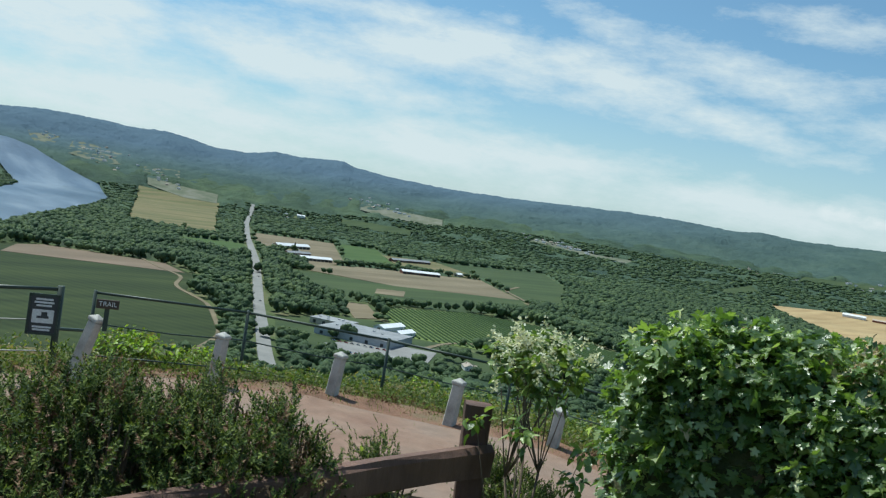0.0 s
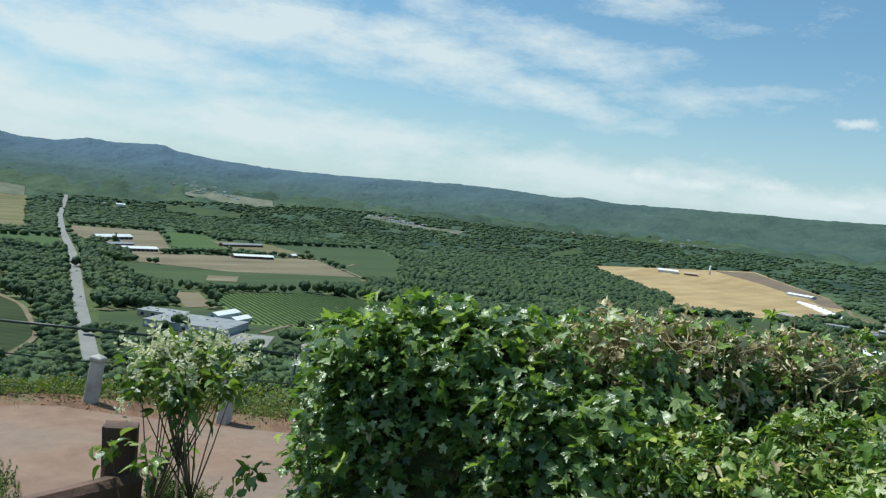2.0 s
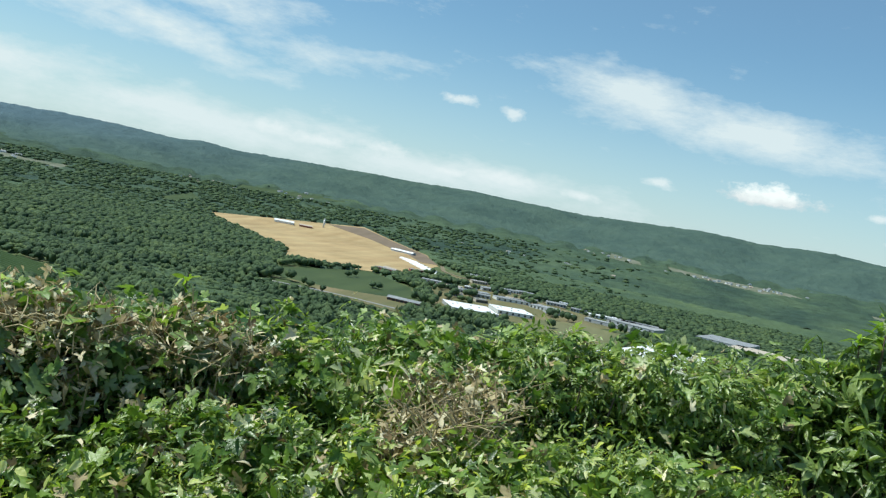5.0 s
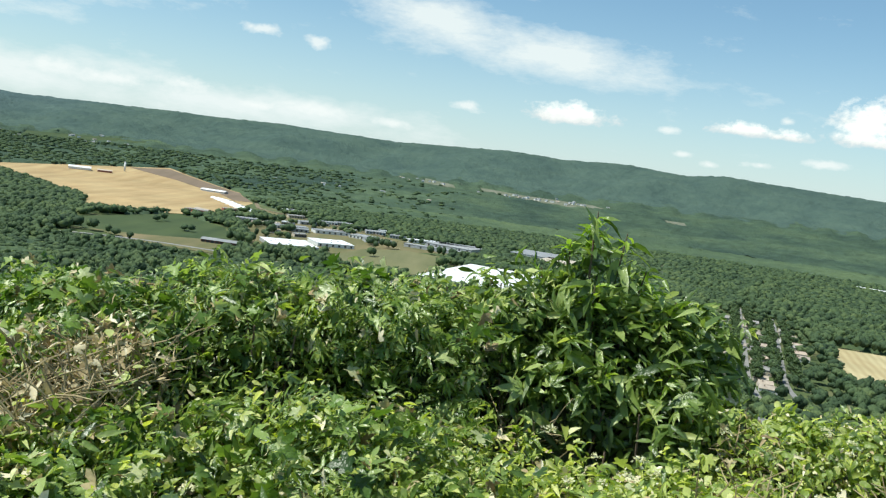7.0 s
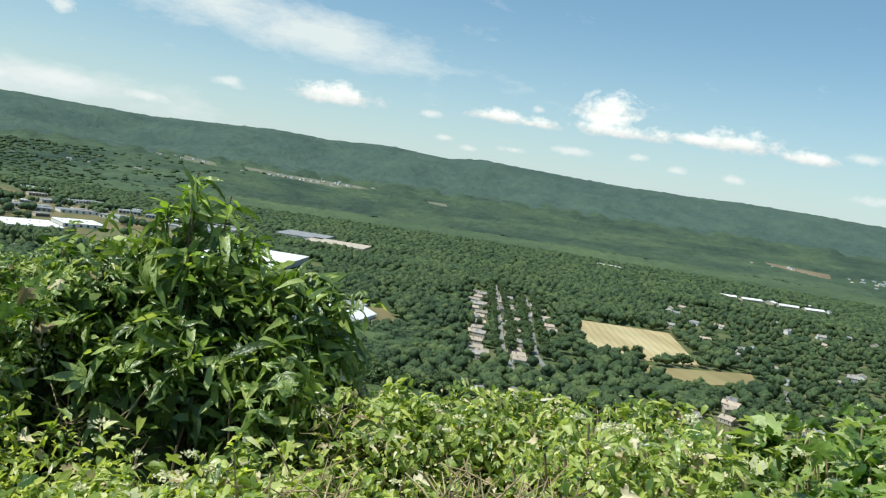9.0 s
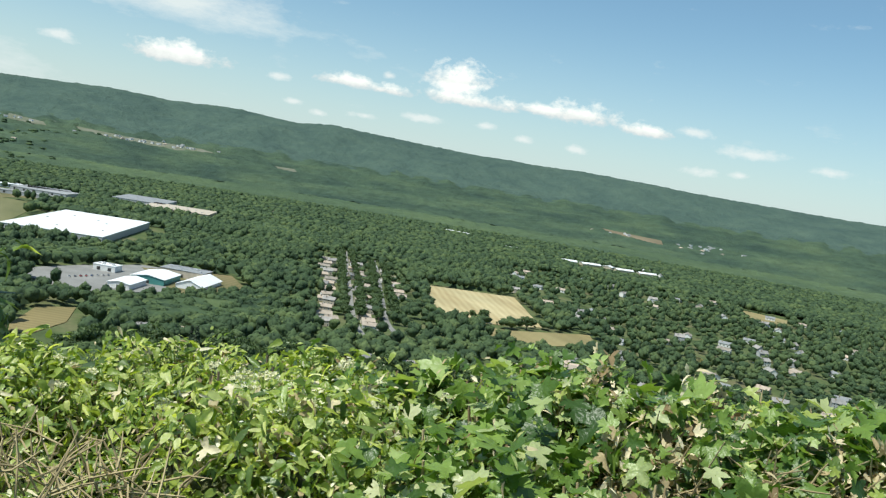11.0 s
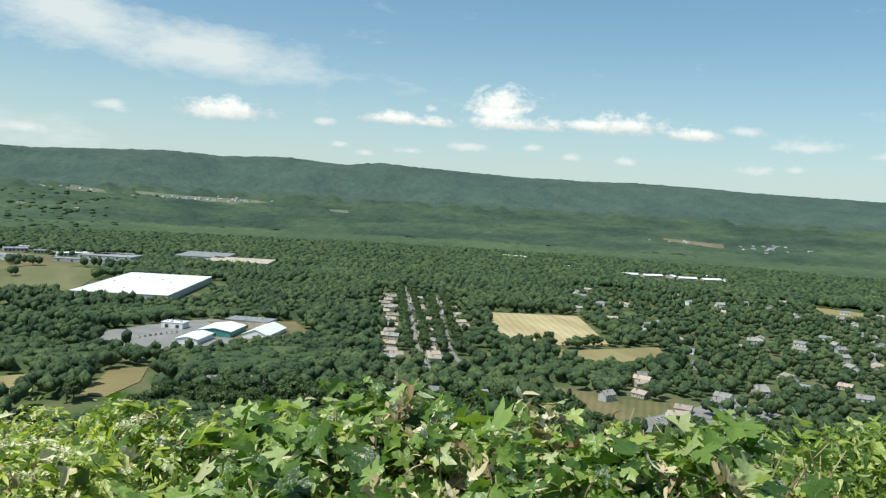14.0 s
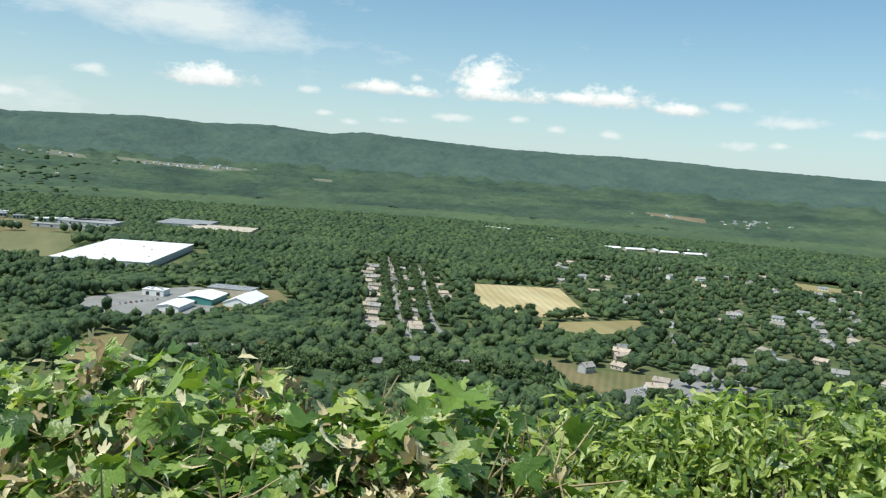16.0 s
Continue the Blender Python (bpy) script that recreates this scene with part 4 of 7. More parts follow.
# farm by the long road
shed("barn", 18, 100, 6, 4.5, M_beige_wall, M_white_roof, "long pale barn with a white metal roof", -1636, 964, 16, bays=8)
shed("barn", 16, 70, 5, 3.5, M_beige_wall, M_white_roof, "long farm shed with a bright white roof", -1418, 891, -2, bays=8)
shed("barn", 14, 60, 4.5, 3.0, M_red_wall, M_grey_roof, "dark farm shed with a grey roof", -1500, 900, 10, bays=6)
shed("barn", 15, 120, 5, 3.0, M_red_wall, M_grey_roof, "very long low shed with a pale grey roof", -1562, 1240, 4.5, bays=12)
shed("barn", 15, 84, 5, 3.2, M_red_wall, M_white_roof, "long dark shed with a white roof", -1325, 1082, -13, bays=9)
shed("barn", 12, 20, 4.5, 3.0, M_beige_wall, M_white_roof, "small shed with a pale roof beside a tree", -1362, 1218, 15)
put_house(0, -1560, 930, 30)
put_house(3, -1535, 880, 80)
put_house(0, -2790, 1610, 60)
hall("factory", 90, 30, 7, M_white_wall, M_white_roof, "distant white factory beside the road", -2832, 1690, -30)
# winery
hall("winery", 84, 60, 7, M_grey_wall, M_grey_roof, "large grey flat-roofed winery building", -705, 515, 30, "building", 5)
hall("winery_wing", 46, 26, 6, M_beige_wall, M_pale_roof, "grey roofed wing beside the winery", -770, 520, 30, "building", 4)
shed("greenhouse", 14, 44, 4, 2.6, M_white_wall, M_white_roof, "white roofed glasshouse behind the winery", -755, 585, 20, "greenhouse")
shed("greenhouse", 12, 30, 4, 2.4, M_white_wall, M_fabric, "small white glasshouse beside the winery", -722, 580, 20, "greenhouse")
shed("barn", 12, 22, 4.5, 3.0, M_red_wall, M_brown_roof, "brown shed below the vineyard", -560, 640, 70)
put_house(1, -540, 560, 20)
put_house(3, -575, 545, 60)
# straw field
shed("barn", 22, 60, 6, 4, M_white_wall, M_white_roof, "white farm building at the straw field", -1075, 2480, 110)
shed("barn", 14, 40, 5, 3, M_red_wall, M_brown_roof, "brown shed at the straw field", -1010, 2500, 110)
# A silo shape stands in for a white irrigation jet.
silo = thing("silo", "slim white shaft in place of an irrigation jet over straw", "silo", place(-987, 2589, 0, 6))
part("shaft", Shape().tube([(0, 0, 0), (0, 0, 26)], [2.8, 2.6], 14).mesh("shaft", M_white_wall, True), silo)
part("cap", Shape().tube([(0, 0, 26), (0, 0, 28), (0, 0, 29.2)], [2.7, 1.8, 0.3], 14).mesh("cap", M_white_roof, True), silo)
shed("barn", 18, 44, 5, 3, M_white_wall, M_white_roof, "white roofed barn at the edge of the woods", -684, 1418, 60)
shed("barn", 16, 46, 5, 3, M_red_wall, M_brown_roof, "brown shed beside the pasture", -488, 1715, 50)
shed("barn", 14, 56, 4.5, 2.6, M_red_wall, M_grey_roof, "long dark shed beside the pasture", -319, 1232, 84, bays=8)
shed("barn", 20, 80, 5, 3, M_grey_wall, M_white_roof, "long white roofed shed", -658, 2402, 68)
for i in range(7):
    hoop("greenhouse", 11, 95, 4.5, "long white plastic greenhouse", -566 + 19 * i, 2135 - 36 * i, 42, category="greenhouse")
OPEN.append([(-560, 1900), (-430, 1760), (-330, 1800), (-420, 2080), (-560, 2260), (-640, 2200)])
# factory roofs
for (x, y, w, l, tn, rf, wl) in ((-238, 1322, 74, 84, 24, M_white_roof, M_grey_wall), (-185, 1412, 62, 66, 24, M_white_roof, M_white_wall), (-340, 1612, 44, 26, 30, M_brown_roof, M_beige_wall), (-290, 1610, 62, 30, 24, M_grey_roof, M_white_wall), (-215, 1615, 66, 32, 24, M_grey_roof, M_white_wall), (-360, 2036, 60, 34, 20, M_white_roof, M_white_wall), (-490, 1700, 60, 18, -20, M_slate_roof, M_red_wall), (22, 1636, 96, 60, -24, M_pale_roof, M_grey_wall), (-420, 1760, 30, 18, 10, M_slate_roof, M_beige_wall), (-250, 1820, 40, 20, 15, M_pale_roof, M_white_wall), (-330, 1880, 36, 22, 25, M_slate_roof, M_beige_wall), (-120, 1560, 50, 26, 20, M_grey_roof, M_grey_wall), (-275, 1575, 50, 22, 8, M_grey_roof, M_grey_wall),
                                 (-332, 1635, 30, 20, 20, M_beige_wall, M_white_wall), (-275, 1763, 66, 32, 34, M_grey_roof, M_grey_wall), (-356, 2042, 44, 30, -16, M_white_roof, M_white_wall),
                                 (-220, 1845, 38, 24, 0, M_grey_roof, M_beige_wall), (-386, 1658, 40, 22, 4, M_pale_roof, M_grey_wall), (-210, 1637, 40, 20, 0, M_beige_wall, M_beige_wall),
                                 (-129, 1780, 18, 14, 0, M_white_roof, M_white_wall), (-148, 1600, 46, 38, -20, M_pale_roof, M_white_wall), (-5, 1543, 132, 20, -18, M_pale_roof, M_grey_wall),
                                 (28, 1662, 70, 34, 0, M_grey_roof, M_beige_wall), (-43, 1668, 58, 24, 18, M_white_roof, M_white_wall), (-140, 1735, 40, 30, 10, M_pale_roof, M_grey_wall),
                                 (-465, 1834, 30, 18, 30, M_brown_roof, M_red_wall), (-300, 1500, 26, 16, 10, M_brown_roof, M_white_wall), (-250, 1480, 22, 16, 30, M_slate_roof, M_beige_wall),
                                 (-310, 1690, 24, 18, 0, M_white_roof, M_white_wall), (-190, 1700, 30, 20, 10, M_pale_roof, M_red_wall), (-90, 1700, 34, 20, 0, M_pale_roof, M_grey_wall)):
    hall("factory", w, l, 5.5, wl, rf, "low factory hall with a flat roof", x, y, tn, "factory")
hall("warehouse", 116, 228, 8.5, M_grey_wall, M_white_roof, "huge warehouse with a bright white flat roof", 64, 1194, -19.5)
hall("warehouse", 90, 110, 9, M_grey_wall, M_grey_roof, "grey roofed warehouse among trees", 190, 1660, -20)
hall("warehouse", 110, 90, 9, M_beige_wall, M_beige_wall, "tan flat-roofed warehouse among trees", 240, 1560, -20)
# white halls by the parking lot
shed("tent_hall", 26, 54, 4.5, 5, M_fabric, M_fabric, "white pitched fabric tent hall", 157, 843, -30, "tent hall")
shed("hall", 32, 44, 6, 2.5, M_teal_roof, M_fabric, "white roofed hall with teal walls", 118, 855, -28, "hall")
shed("hall", 20, 38, 5, 2, M_white_wall, M_fabric, "small hall with a white ridged roof", 88, 815, -28, "hall")
hall("hall", 22, 16, 6, M_white_wall, M_white_roof, "white box-like hall at the edge of the lot", 76, 890, -28, "hall", 2)
hall("hall", 46, 26, 8, M_beige_wall, M_grey_roof, "grey flat-roofed hall behind the tent", 152, 893, -30, "hall", 3)
# school roofs among the trees
for (x, y, w, l, tn) in ((980, 1668, 66, 12, -32), (1046, 1532, 40, 14, -14), (1092, 1512, 46, 15, -4), (1150, 1470, 40, 14, -12), (1196, 1450, 44, 14, -4), (1135, 1505, 26, 20, 40), (1232, 1520, 46, 13, -30)):
    shed("school", l, w, 4, 2.5, M_beige_wall, M_white_roof, "long white roofed building among trees", x, y, 90 + tn, "building", reach=1)
shed("barn", 20, 60, 5, 3, M_white_wall, M_white_roof, "white roofed building among trees", 960, 1900, 50, "building")


# ---- cars on the lots ----
def car(paint, label):
    t = thing("car", label, "car")
    body = Shape().sweep([(-2.1, 0.35), (2.1, 0.35), (2.15, 0.75), (1.2, 0.9), (-1.9, 0.95), (-2.1, 0.8)], -0.85, 0.85).mesh("body", paint, bevel=0.05)
    part("body", body, t)
    part("cabin", Shape().sweep([(-1.6, 0.93), (1.1, 0.9), (0.5, 1.42), (-1.2, 1.45)], -0.72, 0.72).mesh("cabin", M_glass, bevel=0.04), t)
    wheel = Shape().tube([(0, -0.1, 0), (0, 0.1, 0)], 0.33, 10).mesh("wheel", M_dark)
    for sx in (-1.3, 1.3):
        for sy in (-0.78, 0.78):
            part("wheel", wheel, t, m=pose(sx, sy, 0.33))
    return t


paints = [car(surface("car_paint_white", [(0.7, 0.7, 0.7), (0.75, 0.75, 0.75)], 1, 9, 0.3), "white car parked on the lot"),
          car(surface("car_paint_blue", [(0.05, 0.1, 0.2), (0.06, 0.12, 0.24)], 1, 9, 0.3), "dark blue car parked on the lot"),
          car(surface("car_paint_red", [(0.3, 0.03, 0.03), (0.35, 0.04, 0.04)], 1, 9, 0.3), "red car parked on the lot"),
          car(surface("car_paint_grey", [(0.25, 0.26, 0.27), (0.3, 0.31, 0.32)], 1, 9, 0.3), "grey car parked on the lot")]
fresh = set()
spots = [(40 + 5 * i, 835 + 3.5 * i, 75) for i in range(8)] + [(-648 - 5.2 * i, 500 - 4 * i, 30) for i in range(9)] + [(-612 - 5 * i, 470 - 3.5 * i, 30) for i in range(6)] \
    + [(370 + 5 * i, 492 + 2 * i, 80) for i in range(7)] + [(-1120, 612, -64), (-900, 499, -64)]
for i, (x, y, tn) in enumerate(spots):
    k = (i * 7 + i // 3) % 4
    m = place(x, y, tn + 4 * math.sin(i * 3.1), 0, 0.95)
    if k in fresh:
        copy_thing(paints[k], m)
    else:
        fresh.add(k)
        paints[k].matrix_basis = m
field([(-690, 520), (-640, 560), (-585, 500), (-600, 440), (-680, 450)], M_lot, "parking lot in front of the winery", 0.9, "parking_lot", "parking lot")

# ---- woods ----
def ico(sub):
    bm = bmesh.new()
    bmesh.ops.create_icosphere(bm, subdivisions=sub, radius=1.0)
    v = np.array([p.co[:] for p in bm.verts])
    f = np.array([[p.index for p in q.verts] for q in bm.faces])
    bm.free()
    return v, f


ICO_V, ICO_F = ico(1)


def lumps(centres, radii3, jitter, gen):
    """Many uneven lumps in one pair of arrays. centres (n, 3), radii3 (n, 3)."""
    n = len(centres)
    turn = gen.uniform(0, 2 * np.pi, n)
    c, s = np.cos(turn)[:, None], np.sin(turn)[:, None]
    V = ICO_V[None] * (1 + gen.uniform(-jitter, jitter, (n, len(ICO_V), 1)))
    x, y = V[..., 0] * c - V[..., 1] * s, V[..., 0] * s + V[..., 1] * c
    V = np.stack([x, y, V[..., 2]], -1) * radii3[:, None, :] + centres[:, None, :]
    F = ICO_F[None] + (np.arange(n) * len(ICO_V))[:, None, None]
    return V.reshape(-1, 3), F.reshape(-1, 3)




def tree_free(x, y, corridor=20.0):
    """Where no tree stands: fields, roads, round the buildings, and a strip cleared from each towards the camera."""
    bad = np.zeros(x.shape, bool)
    for p in OPEN:
        bad |= inside(x, y, p, 3.0)
    for line, w in CLEAR_LINES:
        bad |= near_line(x, y, line, w * 0.8)
    r = np.hypot(x, y)
    for cx, cy, cr in FOOT:
        d = math.hypot(cx, cy)
        ux, uy = cx / d, cy / d
        along, across = (x - cx) * ux + (y - cy) * uy, np.abs((x - cx) * -uy + (y - cy) * ux)
        bad |= (along < cr) & (along > -cr * 0.9 - corridor * min(1.0, d / 1200)) & (across < cr * 0.85)
    return bad


def spots_in_sector(spacing, r0, r1, az0, az1, gen):
    k = int(2 * r1 / spacing)
    X, Y = np.meshgrid(np.arange(-k, k) * spacing, np.arange(-k, k) * spacing)
    X = X + (np.arange(2 * k)[:, None] % 2) * spacing * 0.5 + gen.uniform(-0.42, 0.42, X.shape) * spacing
    Y = Y + gen.uniform(-0.42, 0.42, Y.shape) * spacing
    r, az = np.hypot(X, Y), np.degrees(np.arctan2(X, Y))
    ok = (r > r0) & (r < r1) & (az > az0) & (az < az1)
    return X[ok], Y[ok]


gen = np.random.default_rng(11)
NEAR_R, MID_R = 450, 1580
tx, ty = spots_in_sector(12.3, NEAR_R, MID_R, -82, 57, gen)
keep = ~tree_free(tx, ty)
# thinner and lower among the houses
SUBURBS = [[(215, 640), (330, 640), (500, 1180), (385, 1240)], [(330, 450), (900, 420), (1700, 1150), (1000, 1650), (600, 1020), (560, 700)]]
sub_t = inside(tx, ty, SUBURBS[0]) | inside(tx, ty, SUBURBS[1])
keep &= ~(sub_t & (gen.uniform(size=len(tx)) < np.where(inside(tx, ty, SUBURBS[0]), 0.4, 0.4)))
tx, ty = tx[keep], ty[keep]
# copses and rows inside the open land
COPSES = [(-955, 690, 20, 5), (-925, 755, 24, 6), (-905, 800, 14, 4), (-905, 850, 18, 7), (-925, 920, 26, 10), (-905, 985, 20, 9), (-840, 950, 14, 5), (-1165, 650, 26, 8),
          (-1060, 610, 26, 8), (-985, 600, 22, 6), (-700, 480, 16, 4), (-640, 620, 18, 6), (-610, 560, 16, 5), (-1480, 845, 22, 5), (-1560, 905, 22, 6),
          (-560, 500, 26, 9), (-540, 620, 26, 9), (-700, 420, 22, 7), (-830, 530, 24, 8), (-400, 1340, 12, 3), (-480, 1440, 14, 3), (-110, 1330, 10, 2), (-300, 1500, 40, 8), (-180, 1640, 30, 6), (-280, 1430, 40, 9), (-330, 1560, 50, 14), (-250, 1700, 50, 12), (-120, 1490, 50, 12), (-60, 1660, 40, 10), (-400, 1800, 50, 12), (-300, 1930, 40, 9), (-420, 1700, 40, 10)]
ex = [(cx + gen.normal(0, 0.5) * s, cy + gen.normal(0, 0.5) * s) for cx, cy, s, n in COPSES for _ in range(n)]
tx, ty = np.append(tx, [p[0] for p in ex]), np.append(ty, [p[1] for p in ex])
tr = np.hypot(tx, ty)
order = np.argsort(tr)
tx, ty, tr = tx[order], ty[order], tr[order]


# single trees, built once and copied: trunk, limbs and a crown of leaf sprays
def tree(label, height, width, seed, conifer=False):
    q = np.random.default_rng(seed)
    t = thing("tree", label, "tree")
    s = Shape()
    lean = q.uniform(-0.4, 0.4, 2)
    top = height * (0.95 if conifer else 0.6)
    s.tube([(0, 0, -1.2), (0, 0, height * 0.12), (lean[0], lean[1], top * 0.6), (lean[0] * 1.5, lean[1] * 1.5, top)], [0.42, 0.33, 0.2, 0.05], 7)
    tips = []
    for i in range(7):
        a, z = i * 2.4 + q.uniform(-0.3, 0.3), height * q.uniform(0.22, 0.5)
        d = width * q.uniform(0.25, 0.42)
        tip = (math.cos(a) * d, math.sin(a) * d, z + height * q.uniform(0.12, 0.3))
        s.tube([(lean[0] * 0.6, lean[1] * 0.6, z), ((tip[0]) * 0.5, tip[1] * 0.5, z + (tip[2] - z) * 0.35), tip], [0.14, 0.09, 0.03], 5)
        tips.append(tip)
    part("trunk", s.mesh("trunk", M_bark, True), t)
    if conifer:
        zz = q.uniform(0.12, 1.0, 46) ** 0.8
        a = q.uniform(0, 6.28, 46)
        rad = width * 0.5 * (1.04 - zz) * q.uniform(0.55, 1.0, 46)
        cen = np.c_[np.cos(a) * rad, np.sin(a) * rad, zz * height]
        size = np.c_[(0.5 + 1.0 * (1.05 - zz)), (0.5 + 1.0 * (1.05 - zz)), np.full(46, 0.7)] * width / 6
    else:
        cen = [tuple(p) for p in tips] + [(0, 0, height * 0.82), (0.1 * width, 0, height * 0.62), (-0.12 * width, 0.08 * width, height * 0.7)]
        cen = np.array(cen + [(q.normal(0, 0.2) * width, q.normal(0, 0.2) * width, height * q.uniform(0.45, 0.88)) for _ in range(10)])
        size = np.c_[q.uniform(0.13, 0.22, len(cen)), q.uniform(0.13, 0.22, len(cen)), q.uniform(0.11, 0.18, len(cen))] * width
    V0, F0 = lumps(cen, size * 0.86, 0.3, q)
    # sprays of leaves standing out from the lumps
    k = 22 if conifer else 34
    dirs = q.normal(size=(len(cen), k, 3))
    dirs[..., 2] += 0.35
    dirs /= np.linalg.norm(dirs, axis=-1, keepdims=True)
    P = (cen[:, None] + dirs * size[:, None] * q.uniform(0.85, 1.12, (len(cen), k, 1))).reshape(-1, 3)
    N = len(P)
    A = q.normal(size=(N, 3))
    A /= np.linalg.norm(A, axis=1)[:, None]
    B = np.cross(A, dirs.reshape(-1, 3) + 0.4 * q.normal(size=(N, 3)))
    B /= np.linalg.norm(B, axis=1)[:, None] + 1e-6
    sc = q.uniform(0.35, 0.75, (N, 1)) * width / 9
    V1 = np.stack([P - A * sc, P + B * sc * 0.8, P + A * sc, P - B * sc * 0.5], 1).reshape(-1, 3)
    i = np.arange(N)[:, None] * 4 + len(V0)
    F1 = np.concatenate([i + np.array([[0, 1, 2]]), i + np.array([[0, 2, 3]])])
    part("crown", np_mesh("crown", np.concatenate([V0, V1]), np.concatenate([F0, F1]), M_needle if conifer else M_tree_leaf), t)
    return t


TREES = [tree("tall broadleaf tree with a full dark green crown", 15, 11, 1), tree("rounded broadleaf tree with a lighter green crown", 12, 10, 2),
         tree("spreading broadleaf tree with an uneven crown", 14, 12, 3), tree("dark green conifer with a pointed crown", 16, 6.5, 4, True), tree("small round tree with dense leaves", 8, 7, 5)]
singles = min(150, len(tx))
fresh_tree = set()


def put_tree(k, x, y, scale, group):
    m = pose(x, y, float(ground_z(x, y)) + 0.3, 0, 0, math.degrees(x * 3.7 + y * 1.9) % 360) @ Matrix.Scale(scale, 4)
    if k in fresh_tree:
        o = copy_thing(TREES[k], m)
    else:
        fresh_tree.add(k)
        o = TREES[k]
        o.matrix_basis = m
    return tagged(o, group=group)


# the trees of the near valley floor, in the stretch that lies open to the viewpoint
stretch = (np.degrees(np.arctan2(tx, ty)) > -3) & (tr > 560)
own = np.zeros(len(tx), bool)
own[np.flatnonzero(stretch)[:singles]] = True
for i in np.flatnonzero(own):
    u = gen.uniform()
    put_tree(3 if u < 0.06 or (45 < tx[i] < 215 and 655 < ty[i] < 760) else 4 if u < 0.2 else int(gen.integers(0, 3)), float(tx[i]), float(ty[i]), gen.uniform(0.85, 1.3) * (0.62 if inside(tx[i:i + 1], ty[i:i + 1], SUBURBS[0])[0] else 1.0), "trees of the valley")
for x, y, k in ((-1815, 790, 1), (-1385, 1280, 1), (-1900, 830, 4), (-330, 1330, 1), (440, 778, 1), (432, 786, 4), (480, 755, 1), (-1530, 905, 2), (-1540, 915, 3)):
    put_tree(k, x, y, 1.15, "lone field trees")
for i in range(11):
    put_tree(4, 398 + 11.2 * i, 783 - 1.6 * i + 3 * math.sin(i * 2.1), 0.42 + 0.1 * math.sin(i * 3.3), "hedge between the hay fields")
for line, side in ((STREETS[0], -8.5), (STREETS[0], 8.5), (STREETS[1], -8.5), (STREETS[1], 8.5)):
    (x0, y0), (x1, y1) = line[1], line[2]
    L = math.hypot(x1 - x0, y1 - y0)
    nx, ny = -(y1 - y0) / L, (x1 - x0) / L
    for i in range(int(L / 11)):
        u, off = (i + gen.uniform(0.1, 0.9)) * 11 / L, side + gen.uniform(-2, 2)
        if gen.uniform() < 0.8:
            put_tree((1, 4, 0)[i % 3], x0 + (x1 - x0) * u + nx * off, y0 + (y1 - y0) * u + ny * off, (0.95, 1.35, 0.8)[i % 3] * gen.uniform(0.85, 1.15), "street trees")
tx, ty, tr = tx[~own], ty[~own], tr[~own]
# everything behind: one wood of many crowns
n = len(tx)
in_suburb = inside(tx, ty, SUBURBS[0]) | inside(tx, ty, SUBURBS[1])
stand = ease(0.5 + 0.9 * hollow(tx * 0.013 + 1, ty * 0.013))          # stands of taller and lower growth
H = (gen.uniform(10.0, 13.5, n) + 6.0 * stand) * np.where(in_suburb, 0.82, 1.0) * np.where(gen.uniform(size=n) < 0.06, 0.62, 1.0)
Wd = gen.uniform(4.4, 8.0, n) * np.where(in_suburb, 0.8, 1.0)


def sprays(cen, rad, k, size, q):
    """Leafy tufts standing out of the crowns, each a small bent spray of leaves."""
    dirs = q.normal(size=(len(cen), k, 3))
    dirs[..., 2] = np.abs(dirs[..., 2]) * 1.1 - 0.25
    dirs = dirs / np.linalg.norm(dirs, axis=-1, keepdims=True)
    p = (cen[:, None] + dirs * rad[:, None] * q.uniform(0.90, 1.07, (len(cen), k, 1))).reshape(-1, 3)
    nrm = (dirs / rad[:, None]).reshape(-1, 3)
    nrm = nrm / np.linalg.norm(nrm, axis=1)[:, None] + 0.2 * q.normal(size=(len(p), 3))
    nrm /= np.linalg.norm(nrm, axis=1)[:, None]
    a = np.cross(nrm, q.normal(size=(len(p), 3)))
    a /= np.linalg.norm(a, axis=1)[:, None]
    b = np.cross(nrm, a)
    s = q.uniform(0.5, 1.15, (len(p), 1)) * size
    vv = np.stack([p - a * s, p + b * s * 0.7 - nrm * s * 0.1, p + a * s * 0.9, p - b * s * 0.6 - nrm * s * 0.15], 1).reshape(-1, 3)
    i = np.arange(len(p))[:, None] * 4
    return vv, np.concatenate([i + np.array([[0, 1, 2]]), i + np.array([[0, 2, 3]])])


